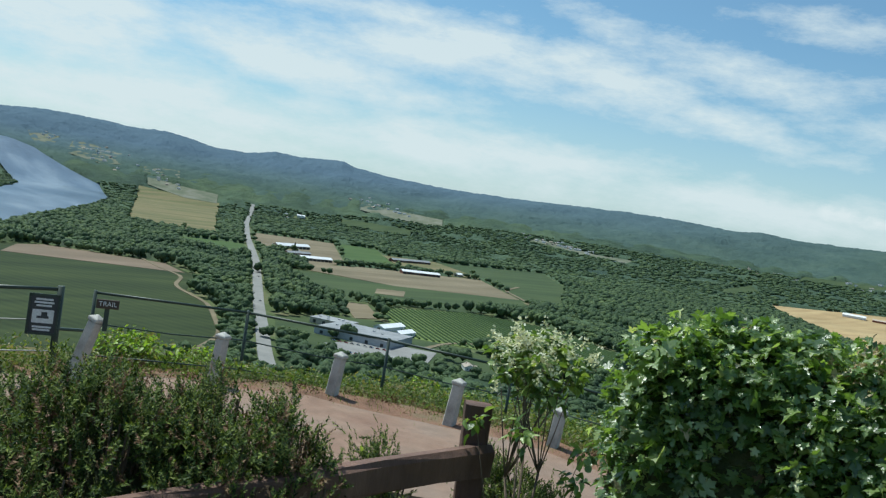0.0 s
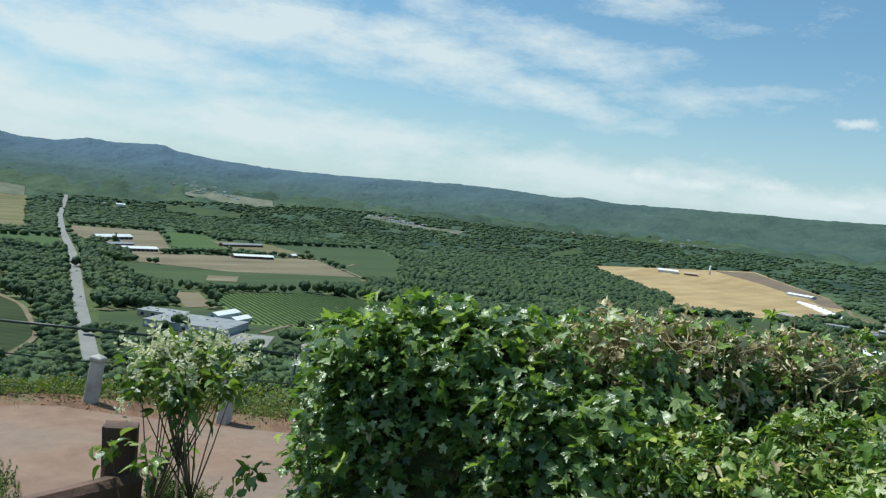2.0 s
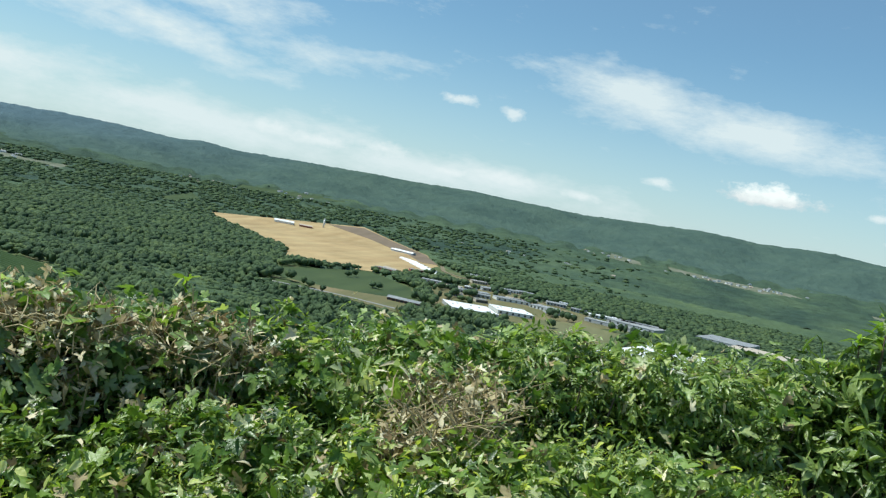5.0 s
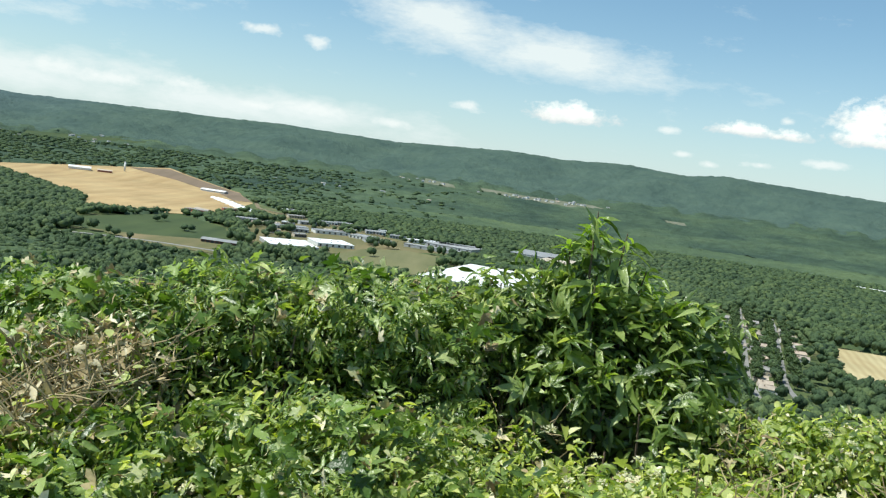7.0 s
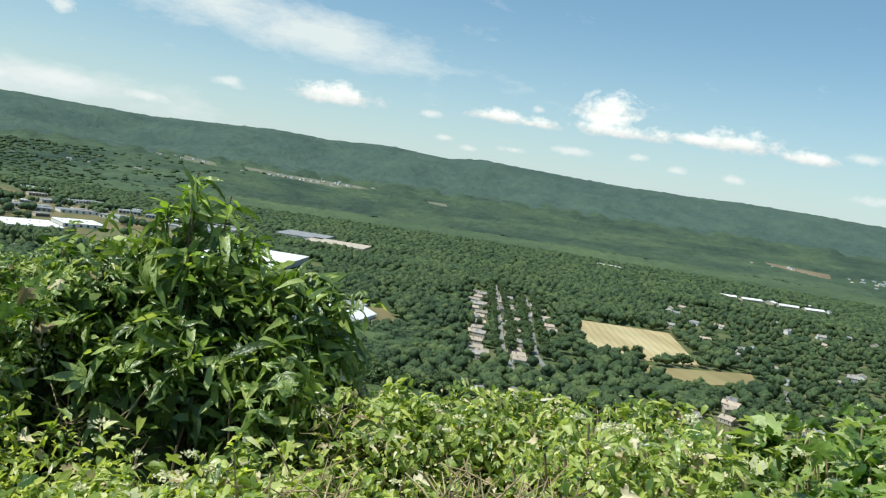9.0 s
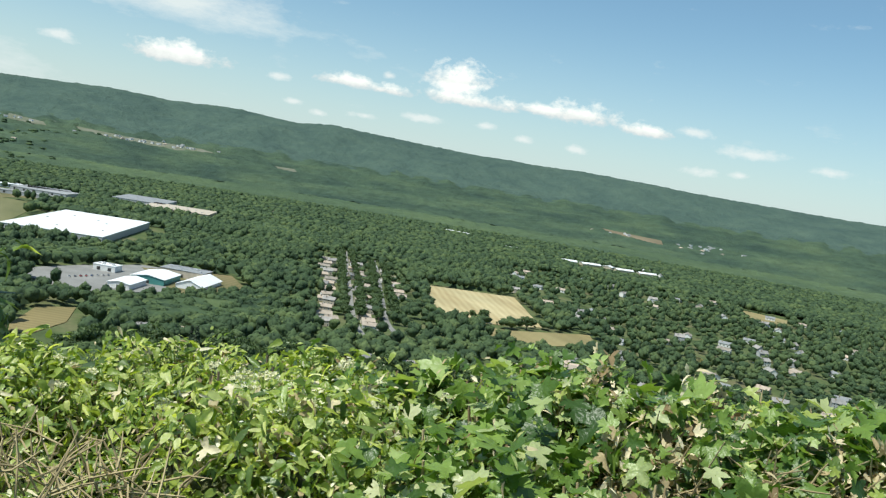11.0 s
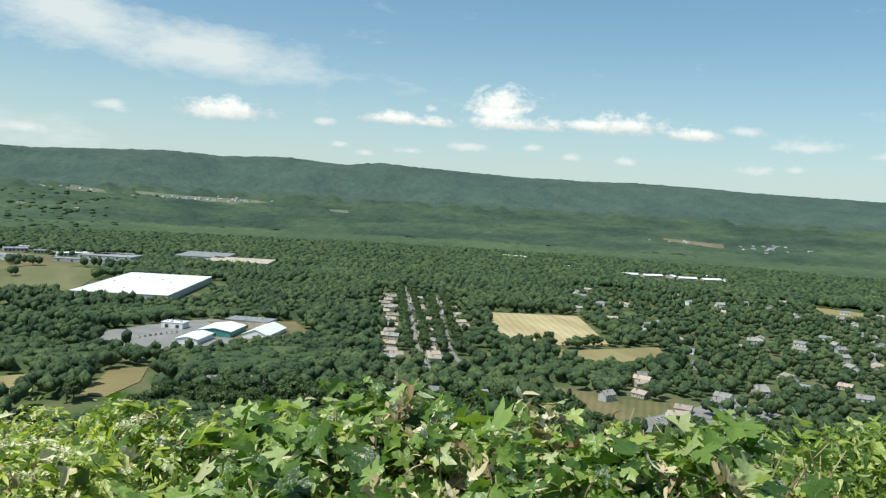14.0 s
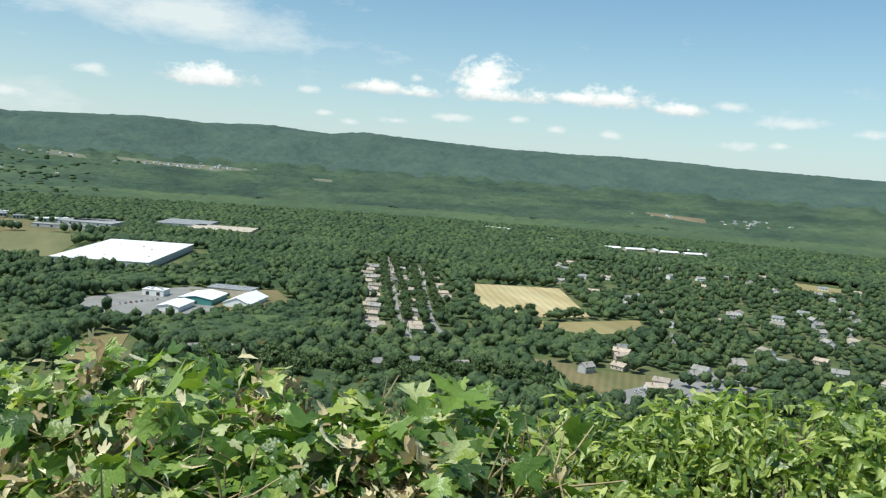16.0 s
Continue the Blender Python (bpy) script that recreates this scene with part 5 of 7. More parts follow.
def wood(x, y, H, W, boughs, k, size, label):
    """One wood: each crown a dome with a few boughs that swell out of it, ragged with tufts of leaves."""
    m = len(x)
    cen = np.stack([x, y, ground_z(x, y) + H * 0.57], -1)
    rad = np.stack([W, W * gen.uniform(0.8, 1.2, m), H * gen.uniform(0.35, 0.45, m)], -1)
    if boughs:
        a = gen.uniform(0, 6.28, (m, 1)) + np.arange(boughs)[None] * 6.28 / boughs + gen.uniform(-0.5, 0.5, (m, boughs))
        up = gen.uniform(-0.15, 0.75, (m, boughs))
        d = np.stack([np.cos(a) * np.sqrt(1 - up ** 2), np.sin(a) * np.sqrt(1 - up ** 2), up], -1)
        bc = (cen[:, None] + d * rad[:, None] * 0.55).reshape(-1, 3)
        br = (rad[:, None] * gen.uniform(0.42, 0.62, (m, boughs, 1))).reshape(-1, 3)
        cen, rad = np.concatenate([cen, bc]), np.concatenate([rad * np.array([0.82, 0.82, 0.95]), br])
    V, F = lumps(cen, rad * 0.95, 0.2, gen)
    SV, SF = sprays(cen, rad, k, size, gen)
    me = np_mesh("woods", np.concatenate([V, SV]), np.concatenate([F, SF + len(V)]), M_woods, True)
    return tagged(new("woods", me), label, "woods", kind="stuff")


r_ = np.hypot(tx, ty)
for lo, hi, boughs, k, size in ((0, 900, 4, 15, 1.0), (900, 1230, 3, 8, 1.3), (1230, 9999, 0, 10, 1.8)):
    ok = (r_ >= lo) & (r_ < hi)
    wood(tx[ok], ty[ok], H[ok], Wd[ok], boughs, k, size, "dense dark broadleaf woods covering the valley floor")
bx, by = spots_in_sector(15.0, MID_R - 10, 2300, -82, 57, gen)
keep = ~tree_free(bx, by)
bx, by = bx[keep], by[keep]
m_ = len(bx)
wood(bx, by, gen.uniform(10.5, 14.5, m_), gen.uniform(6.5, 9.5, m_), 0, 5, 2.6, "woods on the far side of the valley floor")

bx, by = spots_in_sector(21.0, 2290, 3400, -82, 57, gen)
keep = ~tree_free(bx, by) & (hollow(bx * 0.011, by * 0.009) + 0.6 * hollow(bx * 0.031 + 2, by * 0.027) < 0.7) & (gen.uniform(size=len(bx)) < ease((4 - np.degrees(np.arctan2(bx, by))) / 30))
bx, by = bx[keep], by[keep]
m_ = len(bx)
wood(bx, by, gen.uniform(8, 11.5, m_), gen.uniform(8.5, 13.0, m_), 0, 3, 4.0, "woods between far fields and hamlets")

# the canopy farther off, seen as one rough surface
def canopy(name, r0, r1, dr, mat, label, kind, seed, rough, tall, daz=0.1, az0=-84, az1=58, inner=False):
    q = np.random.default_rng(seed)
    R = np.arange(r0, r1, dr)
    A = np.radians(np.arange(az0, az1, daz))
    RR, AA = np.meshgrid(R, A, indexing="ij")
    RR = RR + q.uniform(-0.4, 0.4, RR.shape) * dr
    AA = AA + q.uniform(-0.35, 0.35, AA.shape) * radians(daz)
    x, y = RR * np.sin(AA), RR * np.cos(AA)
    bump = q.uniform(0, 1, x.shape)
    for _ in range(1 if name == "foothill_woods" else 2):
        bump = bump * 0.5 + 0.25 * (np.roll(bump, 1, 1) + np.roll(bump, -1, 1))
    swell = hollow(x * 0.012, y * 0.012) * 0.5 + 0.5
    z = valley_z(x, y) + tall * (0.7 + 0.3 * swell) + rough * (bump - 0.5) * 2
    if name == "foothill_woods":
        z = z + 7 * hollow(np.degrees(AA) * 1.9, x * 0.004) * ease((RR - 3350) / 150) - 9 * ease((RR - 3620) / 100)
    bare = np.zeros(x.shape, bool)
    if kind == "stuff":
        bare = tree_free(x, y, 40.0)
    bare |= inside(x, y, RIVER, 8.0)
    if inner:                                  # added sheet that lightens gaps between crowns, kept back from the wood's edge
        bare |= inside(x, y, SUBURBS[0], 10.0) | inside(x, y, SUBURBS[1], 10.0)
        for _ in range(2):
            bare = bare | np.roll(bare, 1, 0) | np.roll(bare, -1, 0) | np.roll(bare, 1, 1) | np.roll(bare, -1, 1)
    if name == "backdrop":
        z = z - 16 * (1 - ease((RR - 3470) / 120))
    z = np.where(bare, valley_z(x, y) - 6, z)
    n0, n1 = x.shape
    I = np.arange(n0 * n1).reshape(n0, n1)
    F = np.stack([I[:-1, :-1], I[1:, :-1], I[1:, 1:], I[:-1, 1:]], -1).reshape(-1, 4)
    return tagged(new(name, np_mesh(name, np.stack([x, y, z], -1).reshape(-1, 3), F, mat, True)), label, name.replace("_", " "), kind=kind)


# a filler sheet among the crowns, added so the gaps are less dark
canopy("woods_understorey", 470, 1590, 9.0, M_woods, "leafy sheet added to lighten the gaps in close-set woods", "stuff", 24, 1.6, 9.5, 0.5, inner=True)
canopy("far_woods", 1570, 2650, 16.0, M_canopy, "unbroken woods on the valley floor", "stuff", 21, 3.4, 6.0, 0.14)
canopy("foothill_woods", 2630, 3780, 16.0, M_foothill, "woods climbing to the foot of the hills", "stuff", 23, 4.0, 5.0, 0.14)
# the ridge's bluish colour carries the haze of distance
canopy("backdrop", 3470, 4680, 18.0, M_ridge, "long wooded ridge on the skyline, blue-green with painted haze", "structure", 22, 6.0, 2.5, 0.12)

# vineyard rows
rows = Shape()
poly = [(-904, 677), (-892, 830), (-806, 893), (-639, 853), (-575, 745), (-714, 585), (-791, 618)]
ux, uy = math.cos(radians(-22)), math.sin(radians(-22))
for k in range(-34, 35):
    run = None
    for s_ in range(-200, 201, 4):
        x, y = -745 + ux * s_ - uy * k * 7.0, 735 + uy * s_ + ux * k * 7.0
        ok = bool(inside(np.array([x]), np.array([y]), poly)[0])
        if ok and run is None:
            run = (x, y)
        if run and (not ok or s_ == 200):
            (x0, y0), (x1, y1) = run, (x, y)
            if math.hypot(x1 - x0, y1 - y0) > 8:
                nx, ny = -uy * 1.3, ux * 1.3
                z0 = VALLEY + 0.5
                rows.add([(x0 - nx, y0 - ny, z0), (x0 + nx, y0 + ny, z0), (x1 + nx, y1 + ny, z0), (x1 - nx, y1 - ny, z0),
                          (x0 - nx * .6, y0 - ny * .6, z0 + 1.5), (x0 + nx * .6, y0 + ny * .6, z0 + 1.5), (x1 + nx * .6, y1 + ny * .6, z0 + 1.5), (x1 - nx * .6, y1 - ny * .6, z0 + 1.5)],
                         [(4, 5, 6, 7), (0, 1, 5, 4), (1, 2, 6, 5), (2, 3, 7, 6), (3, 0, 4, 7)])
            run = None
tagged(new("vineyard", rows.mesh("vineyard", M_vinerow)), "green vineyard planted in straight parallel rows", "vineyard", kind="stuff")

# ---- the terrace: paved path, posts and fences ----
def near_patch(name, poly, mat, label, category, lift):
    bm = bmesh.new()
    bm.faces.new([bm.verts.new((x, y, 0)) for x, y in poly])
    bmesh.ops.triangulate(bm, faces=bm.faces)
    for _ in range(4):
        bmesh.ops.subdivide_edges(bm, edges=[e for e in bm.edges if e.calc_length() > 0.5], cuts=1, use_grid_fill=True)
        bmesh.ops.triangulate(bm, faces=bm.faces)
    for v in bm.verts:
        v.co.z = float(summit_z(v.co.x, v.co.y)[0]) + lift
    bmesh.ops.recalc_face_normals(bm, faces=bm.faces)
    if sum(f.normal.z for f in bm.faces) < 0:
        bmesh.ops.reverse_faces(bm, faces=bm.faces)
    for v in bmesh.ops.extrude_edge_only(bm, edges=[e for e in bm.edges if e.is_boundary])["geom"]:
        if isinstance(v, bmesh.types.BMVert):
            v.co.z -= 0.2
    me = bpy.data.meshes.new(name)
    bm.to_mesh(me)
    bm.free()
    me.materials.append(mat)
    return tagged(new(name, me), label, category, kind="structure")


near_patch("path", [(-11.6, 1.0), (-11.35, 3.2), (-10.95, 5.0), (-10.0, 6.55), (-8.7, 7.6), (-7.6, 8.3), (-6.2, 8.7), (-4.6, 8.9), (-4.4, 7.4), (-5.6, 6.6), (-6.6, 5.4), (-7.1, 3.6), (-7.4, 1.0)],
           M_path, "smooth reddish paved path along the cliff edge", "path", 0.03)


near_patch("soil_strip", [(-11.95, 3.1), (-11.5, 5.15), (-10.45, 6.95), (-9.05, 8.1), (-7.8, 8.85), (-6.3, 9.25), (-4.7, 9.4), (-4.6, 8.8), (-6.2, 8.6), (-7.65, 8.2), (-8.75, 7.5), (-10.05, 6.45), (-11.0, 4.95), (-11.4, 3.2)],
           M_soil_red, "bare reddish soil between the path and the fence", "soil", 0.02)


def concrete_post(x, y, z, lean, label):
    """x, y, z: the top."""
    t = thing("concrete_post", label, "post", pose(x, y, z - 0.8, 0, 0, 25) , "concrete posts along the path")
    body = Shape().add([(-0.085, -0.085, -0.4), (0.085, -0.085, -0.4), (0.085, 0.085, -0.4), (-0.085, 0.085, -0.4), (-0.07, -0.07, 0.70), (0.07, -0.07, 0.70), (0.07, 0.07, 0.70), (-0.07, 0.07, 0.70)],
                       [(0, 3, 2, 1), (4, 5, 6, 7), (0, 1, 5, 4), (1, 2, 6, 5), (2, 3, 7, 6), (3, 0, 4, 7)]).mesh("shaft", M_concrete, bevel=0.015)
    cap = Shape().add([(-0.083, -0.083, 0.70), (0.083, -0.083, 0.70), (0.083, 0.083, 0.70), (-0.083, 0.083, 0.70), (-0.083, -0.083, 0.745), (0.083, -0.083, 0.745), (0.083, 0.083, 0.745), (-0.083, 0.083, 0.745), (0, 0, 0.8)],
                      [(0, 3, 2, 1), (0, 1, 5, 4), (1, 2, 6, 5), (2, 3, 7, 6), (3, 0, 4, 7), (4, 5, 8), (5, 6, 8), (6, 7, 8), (7, 4, 8)]).mesh("cap", M_concrete, bevel=0.008)
    tilt = Matrix.Rotation(radians(lean), 4, Vector((0.85, -0.5, 0)))
    # leaning about the foot, the top keeps its place
    off = tilt @ Vector((0, 0, 0.8)) - Vector((0, 0, 0.8))
    t.matrix_basis = Matrix.Translation((x - off.x, y - off.y, z - 0.8 - off.z)) @ tilt @ pose(0, 0, 0, 0, 0, 25)
    part("shaft", body, t)
    part("cap", cap, t)
    return t


for x, y, z, lean in ((-11.07, 3.86, -2.11, -15), (-10.80, 5.51, -2.24, -4), (-10.06, 7.01, -2.33, -5), (-8.52, 7.96, -2.33, -5), (-7.32, 8.75, -2.42, -5), (-5.9, 9.25, -2.4, -2)):
    concrete_post(x, y, z, lean, "square white weathered concrete post, leaning a little")

# wire fence behind the posts
fence = thing("wire_fence", "dark post and wire fence with a top rail along the cliff", "fence", pose(0, 0, 0))
FP = [(-11.63, 3.97, -1.92), (-11.3, 6.1, -2.05), (-10.35, 8.05, -2.22), (-8.9, 9.35, -2.30), (-7.2, 10.1, -2.38), (-5.2, 10.4, -2.45), (-3.2, 10.3, -2.5)]
for x, y, z in FP:
    part("post", Shape().tube([(x, y, z - 1.45), (x, y, z + 0.03)], 0.024, 8).mesh("post", M_fence, True), fence)
for a, b in zip(FP[:-1], FP[1:]):
    part("top_rail", Shape().tube([a, b], 0.020, 8).mesh("top_rail", M_fence, True), fence)
    for dz in (0.86,):
        part("lower_wire", Shape().tube([(a[0], a[1], a[2] - dz), (b[0], b[1], b[2] - dz)], 0.010, 6).mesh("lower_wire", M_fence, True), fence)
    for dz in (0.42,):
        mid = tuple((p + q) / 2 - (0.03 if i == 2 else 0) for i, (p, q) in enumerate(zip(a, b)))
        part("tension_wire", Shape().tube([(a[0], a[1], a[2] - dz), (mid[0], mid[1], mid[2] - dz), (b[0], b[1], b[2] - dz)], 0.010, 5).mesh("tension_wire", M_fence), fence)

gate = thing("fence_panel", "dark fence panel with a top rail beside the signs", "fence", pose(0, 0, 0))
GP = [(-11.25, 3.41, -1.84), (-11.45, 2.3, -1.88), (-11.5, 1.0, -1.9), (-11.4, -0.6, -1.9)]
for x, y, z in GP:
    part("post", Shape().tube([(x, y, z - 1.3), (x, y, z + 0.04)], 0.045 if y > 3 else 0.03, 8).mesh("post", M_fence, True), gate)
for a, b in zip(GP[:-1], GP[1:]):
    part("top_rail", Shape().tube([a, b], 0.026, 8).mesh("top_rail", M_fence, True), gate)
    for dz in (0.4, 0.8):
        part("tension_wire", Shape().tube([(a[0], a[1], a[2] - dz), (b[0], b[1], b[2] - dz)], 0.01, 5).mesh("tension_wire", M_wire), gate)
part("latch_bar", Shape().tube([(-11.25, 3.41, -2.35), (-11.63, 3.97, -2.45)], 0.022, 6).mesh("latch_bar", M_fence), gate)

# notice board on the gate post
board_m = look((-11.24, 3.23, -2.17), (-22.0, 6.9, -3.0)) @ pose(0, 0, 0, 0, 0, 0)
board = thing("notice_sign", "dark framed notice with a white pictogram panel", "sign", board_m)
part("panel", Shape().box(-0.16, -0.235, -0.02, 0.16, 0.235, 0.0).mesh("panel", M_sign_dark, bevel=0.005), board)
part("picture", Shape().box(-0.125, -0.11, 0.0, 0.125, 0.06, 0.004).mesh("picture", M_sign_white), board, "white pictogram panel")
part("pictogram", Shape().sweep([(-0.07, 0.004), (0.07, 0.004), (0.07, 0.007), (-0.07, 0.007)], -0.05, -0.02).sweep([(-0.02, 0.004), (0.05, 0.004), (0.05, 0.007), (-0.02, 0.007)], -0.02, 0.03).mesh("pictogram", M_sign_dark), board)
for k, (w, yy) in enumerate(((0.1, 0.19), (0.115, 0.15), (0.09, 0.11), (0.11, -0.16), (0.1, -0.195))):
    part("text_bar", Shape().box(-w, yy - 0.012, 0.0, w, yy + 0.012, 0.003).mesh("text_bar", M_sign_white), board)
for xx, yy, w, h in ((0, 0.245, 0.18, 0.014), (0, -0.245, 0.18, 0.014), (-0.17, 0, 0.012, 0.245), (0.17, 0, 0.012, 0.245)):
    part("frame_strip", Shape().box(xx - w, yy - h, -0.025, xx + w, yy + h, 0.012).mesh("frame_strip", M_fence), board)

trail_m = look((-11.0, 3.93, -1.965), (-22.0, 7.9, -2.9))
trail = thing("trail_sign", "small dark brown sign reading TRAIL in pale letters", "sign", trail_m)
part("plate", Shape().box(-0.14, -0.06, -0.02, 0.14, 0.06, 0.0).mesh("plate", M_sign_brown, bevel=0.006), trail)
part("bracket", Shape().box(-0.03, -0.35, -0.05, 0.03, 0.0, -0.02).mesh("bracket", M_fence), trail)
cu = bpy.data.curves.new("letters", "FONT")
cu.body, cu.size, cu.align_x, cu.align_y, cu.extrude = "TRAIL", 0.085, "CENTER", "CENTER", 0.002
tmp = new("letters_source", cu)
dg = bpy.context.evaluated_depsgraph_get()
letters = bpy.data.meshes.new_from_object(tmp.evaluated_get(dg))
bpy.data.objects.remove(tmp)
letters.materials.clear()
letters.materials.append(M_sign_white)
part("lettering", letters, trail, "pale capital letters", pose(0, 0, 0.003))

# brown timber rail fence
def timber(a, b, w, h, wob=0.012, seed=1):
    """A rough sawn beam from a to b."""
    q = random.Random(seed)
    a, b = Vector(a), Vector(b)
    d = (b - a).normalized()
    side = d.cross(Vector((0, 0, 1))).normalized() if abs(d.z) < 0.9 else Vector((0.6, 0.8, 0))
    upv = side.cross(d).normalized()
    s, k = Shape(), 9
    v = []
    for i in range(k + 1):
        c = a + (b - a) * (i / k)
        for sx, sz in ((-1, -1), (-1, -0.7), (-1, 0.7), (-0.7, 1), (0.7, 1), (1, 0.7), (1, -0.7), (0.7, -1)):
            v.append(c + side * (sx * w / 2 + q.uniform(-wob, wob)) + upv * (sz * h / 2 + q.uniform(-wob, wob)))
    f = [(i * 8 + j, i * 8 + (j + 1) % 8, i * 8 + 8 + (j + 1) % 8, i * 8 + 8 + j) for i in range(k) for j in range(8)]
    return s.add(v, f + [tuple(range(8))[::-1], tuple(range(k * 8, k * 8 + 8))])


rf = thing("rail_fence", "weathered brown timber rail fence by the shrubs", "fence", pose(0, 0, 0))
part("post", timber((-3.06, 3.10, -2.7), (-3.14, 3.09, -1.0), 0.135, 0.135, 0.006, 3).mesh("post", M_rail), rf)
part("rail", timber((-3.07, 3.13, -1.27), (-2.66, -0.25, -1.24), 0.10, 0.15, 0.010, 4).mesh("rail", M_rail), rf)
part("rail", timber((-3.07, 3.13, -1.75), (-2.66, -0.25, -1.75), 0.10, 0.14, 0.010, 5).mesh("rail", M_rail), rf)
part("post", timber((-2.66, -0.3, -2.6), (-2.66, -0.3, -1.06), 0.14, 0.14, 0.006, 6).mesh("post", M_rail), rf)


# ---- plants near the camera ----
def leaf_shape(outline, centre, fold, droop):
    """A leaf blade one unit long, as a fan about its middle, folded along the rib and drooping to the tip."""
    pts = np.array(list(outline) + [centre], float)
    z = fold * np.abs(pts[:, 0]) - droop * pts[:, 1] ** 2
    v = np.c_[pts, z]
    n = len(outline)
    return v, np.array([(n, i, (i + 1) % n) for i in range(n)])


MAPLE_RIM = [(0, 0), (.16, -.10), (.33, -.12), (.36, -.01), (.54, .03), (.40, .13), (.37, .22), (.53, .33), (.74, .58), (.51, .56), (.40, .64), (.20, .48), (.23, .66), (.33, .77), (.15, .82), (0, 1.03),
             (-.13, .81), (-.31, .79), (-.24, .64), (-.19, .49), (-.42, .62), (-.50, .57), (-.72, .60), (-.54, .31), (-.36, .21), (-.42, .12), (-.53, .01), (-.35, .0), (-.31, -.13), (-.14, -.09)]
LANCE_RIM = [(0, 0), (.14, .26), (.13, .6), (0, 1), (-.13, .62), (-.14, .24)]
OVATE_RIM = [(0, 0), (.22, .12), (.31, .4), (.19, .75), (0, 1), (-.19, .75), (-.31, .4), (-.22, .12)]
MAPLE_SMALL_RIM = [(0, 0), (.28, -.12), (.44, .02), (.33, .18), (.50, .32), (.66, .56), (.38, .58), (.19, .48), (.28, .76), (0, 1), (-.26, .78), (-.20, .49), (-.40, .56), (-.64, .58), (-.52, .30), (-.32, .17), (-.45, .0), (-.26, -.13)]
# three ways in which a leaf is held: flat, folded, drooping
MAPLE = [leaf_shape(MAPLE_RIM, (0, .32), a, b) for a, b in ((0.15, 0.2), (0.5, 0.35), (0.3, 0.75))]
MAPLE_SMALL = [leaf_shape(MAPLE_SMALL_RIM, (0, .32), a, b) for a, b in ((0.15, 0.2), (0.5, 0.35), (0.3, 0.75))]
LANCE = [leaf_shape(LANCE_RIM, (0, .45), a, b) for a, b in ((0.2, 0.15), (0.7, 0.4), (0.4, 0.9))]
OVATE = [leaf_shape(OVATE_RIM, (0, .42), a, b) for a, b in ((0.15, 0.1), (0.6, 0.3), (0.35, 0.8))]
DRIED = [leaf_shape(MAPLE_SMALL_RIM, (0, .32), a, b) for a, b in ((0.9, 0.5), (0.6, -0.7), (1.2, 0.9))]


def compound(spreads, fold, droop):
    """A leaf of several narrow leaflets that spread from one stalk."""
    V, F = [], []
    for k, (deg, length, start) in enumerate(spreads):
        v, f = leaf_shape(LANCE_RIM, (0, .45), fold, 0.0)
        v = v * length
        c, q = math.cos(radians(deg)), math.sin(radians(deg))
        x, y = v[:, 0] * c + v[:, 1] * q, v[:, 1] * c - v[:, 0] * q + start
        V.append(np.stack([x, y, v[:, 2] - droop * (x ** 2 + y ** 2)], -1))
        F.append(f + 7 * k)
    return np.concatenate(V), np.concatenate(F)


FINGERS = [compound([(-75, .55, 0), (-38, .8, 0), (0, 1, 0), (38, .8, 0), (75, .55, 0)], 0.35, d) for d in (0.15, 0.5, 0.8)]
FEATHER = [compound([(-62, .42, .05), (62, .42, .05), (-55, .46, .32), (55, .46, .32), (0, .5, .55)], 0.35, d) for d in (0.1, 0.35, 0.7)]
CURL = leaf_shape([(0, 0), (.16, .1), (.22, .45), (.1, .8), (0, 1), (-.13, .7), (-.2, .4), (-.12, .1)], (0, .4), 0.9, 0.6)
NEEDLE = (np.array([(-.05, 0, 0), (.05, 0, 0), (.035, .6, .03), (0, 1, 0), (-.035, .6, .03)]), np.array([(0, 1, 2), (0, 2, 4), (4, 2, 3)]))
PETAL = leaf_shape([(0, 0), (.3, .35), (.2, .85), (0, 1), (-.2, .85), (-.3, .35)], (0, .5), 0.3, -0.3)


def plume(needles):
    """A feathery twig: short needles all along a stem."""
    V, F = [], []
    for k in range(needles):
        u, w = k / needles, k * 2.4
        d = np.array([math.cos(w) * 0.75, 0.66, math.sin(w) * 0.75])
        side = np.array([-math.sin(w), 0, math.cos(w)]) * 0.042
        b = np.array([0, u * 0.85, 0])
        V += [b - side, b + side, b + d * 0.24 * (1.15 - 0.6 * u)]
        F.append((3 * k, 3 * k + 1, 3 * k + 2))
    return np.array(V), np.array(F)


PLUME = plume(17)


def join(pieces):
    V, F, o = [], [], 0
    for v, f in pieces:
        V.append(v)
        F.append(f + o)
        o += len(v)
    return np.concatenate(V), np.concatenate(F)


LIGHT = np.array(sun_dir[:])


def unit(a):
    return a / (np.linalg.norm(a, axis=-1, keepdims=True) + 1e-9)


def lay(template, pos, normal, tip, size):
    """Copies of a leaf at the places given, as arrays. A list of leaves is dealt out in turn."""
    if isinstance(template, list):
        k = len(template)
        return join([lay(tp, pos[i::k], normal[i::k], tip[i::k], size[i::k]) for i, tp in enumerate(template)])
    tv, tf = template
    n = unit(normal)
    y = unit(tip - (tip * n).sum(-1, keepdims=True) * n)
    x = np.cross(y, n)
    V = pos[:, None] + size[:, None, None] * (tv[None, :, 0:1] * x[:, None] + tv[None, :, 1:2] * y[:, None] + tv[None, :, 2:3] * n[:, None])
    F = tf[None] + (np.arange(len(pos)) * len(tv))[:, None, None]
    return V.reshape(-1, 3), F.reshape(-1, 3)


FLAT = np.array([0, 0, 0.75]) + LIGHT * 0.3          # leaves that lie level


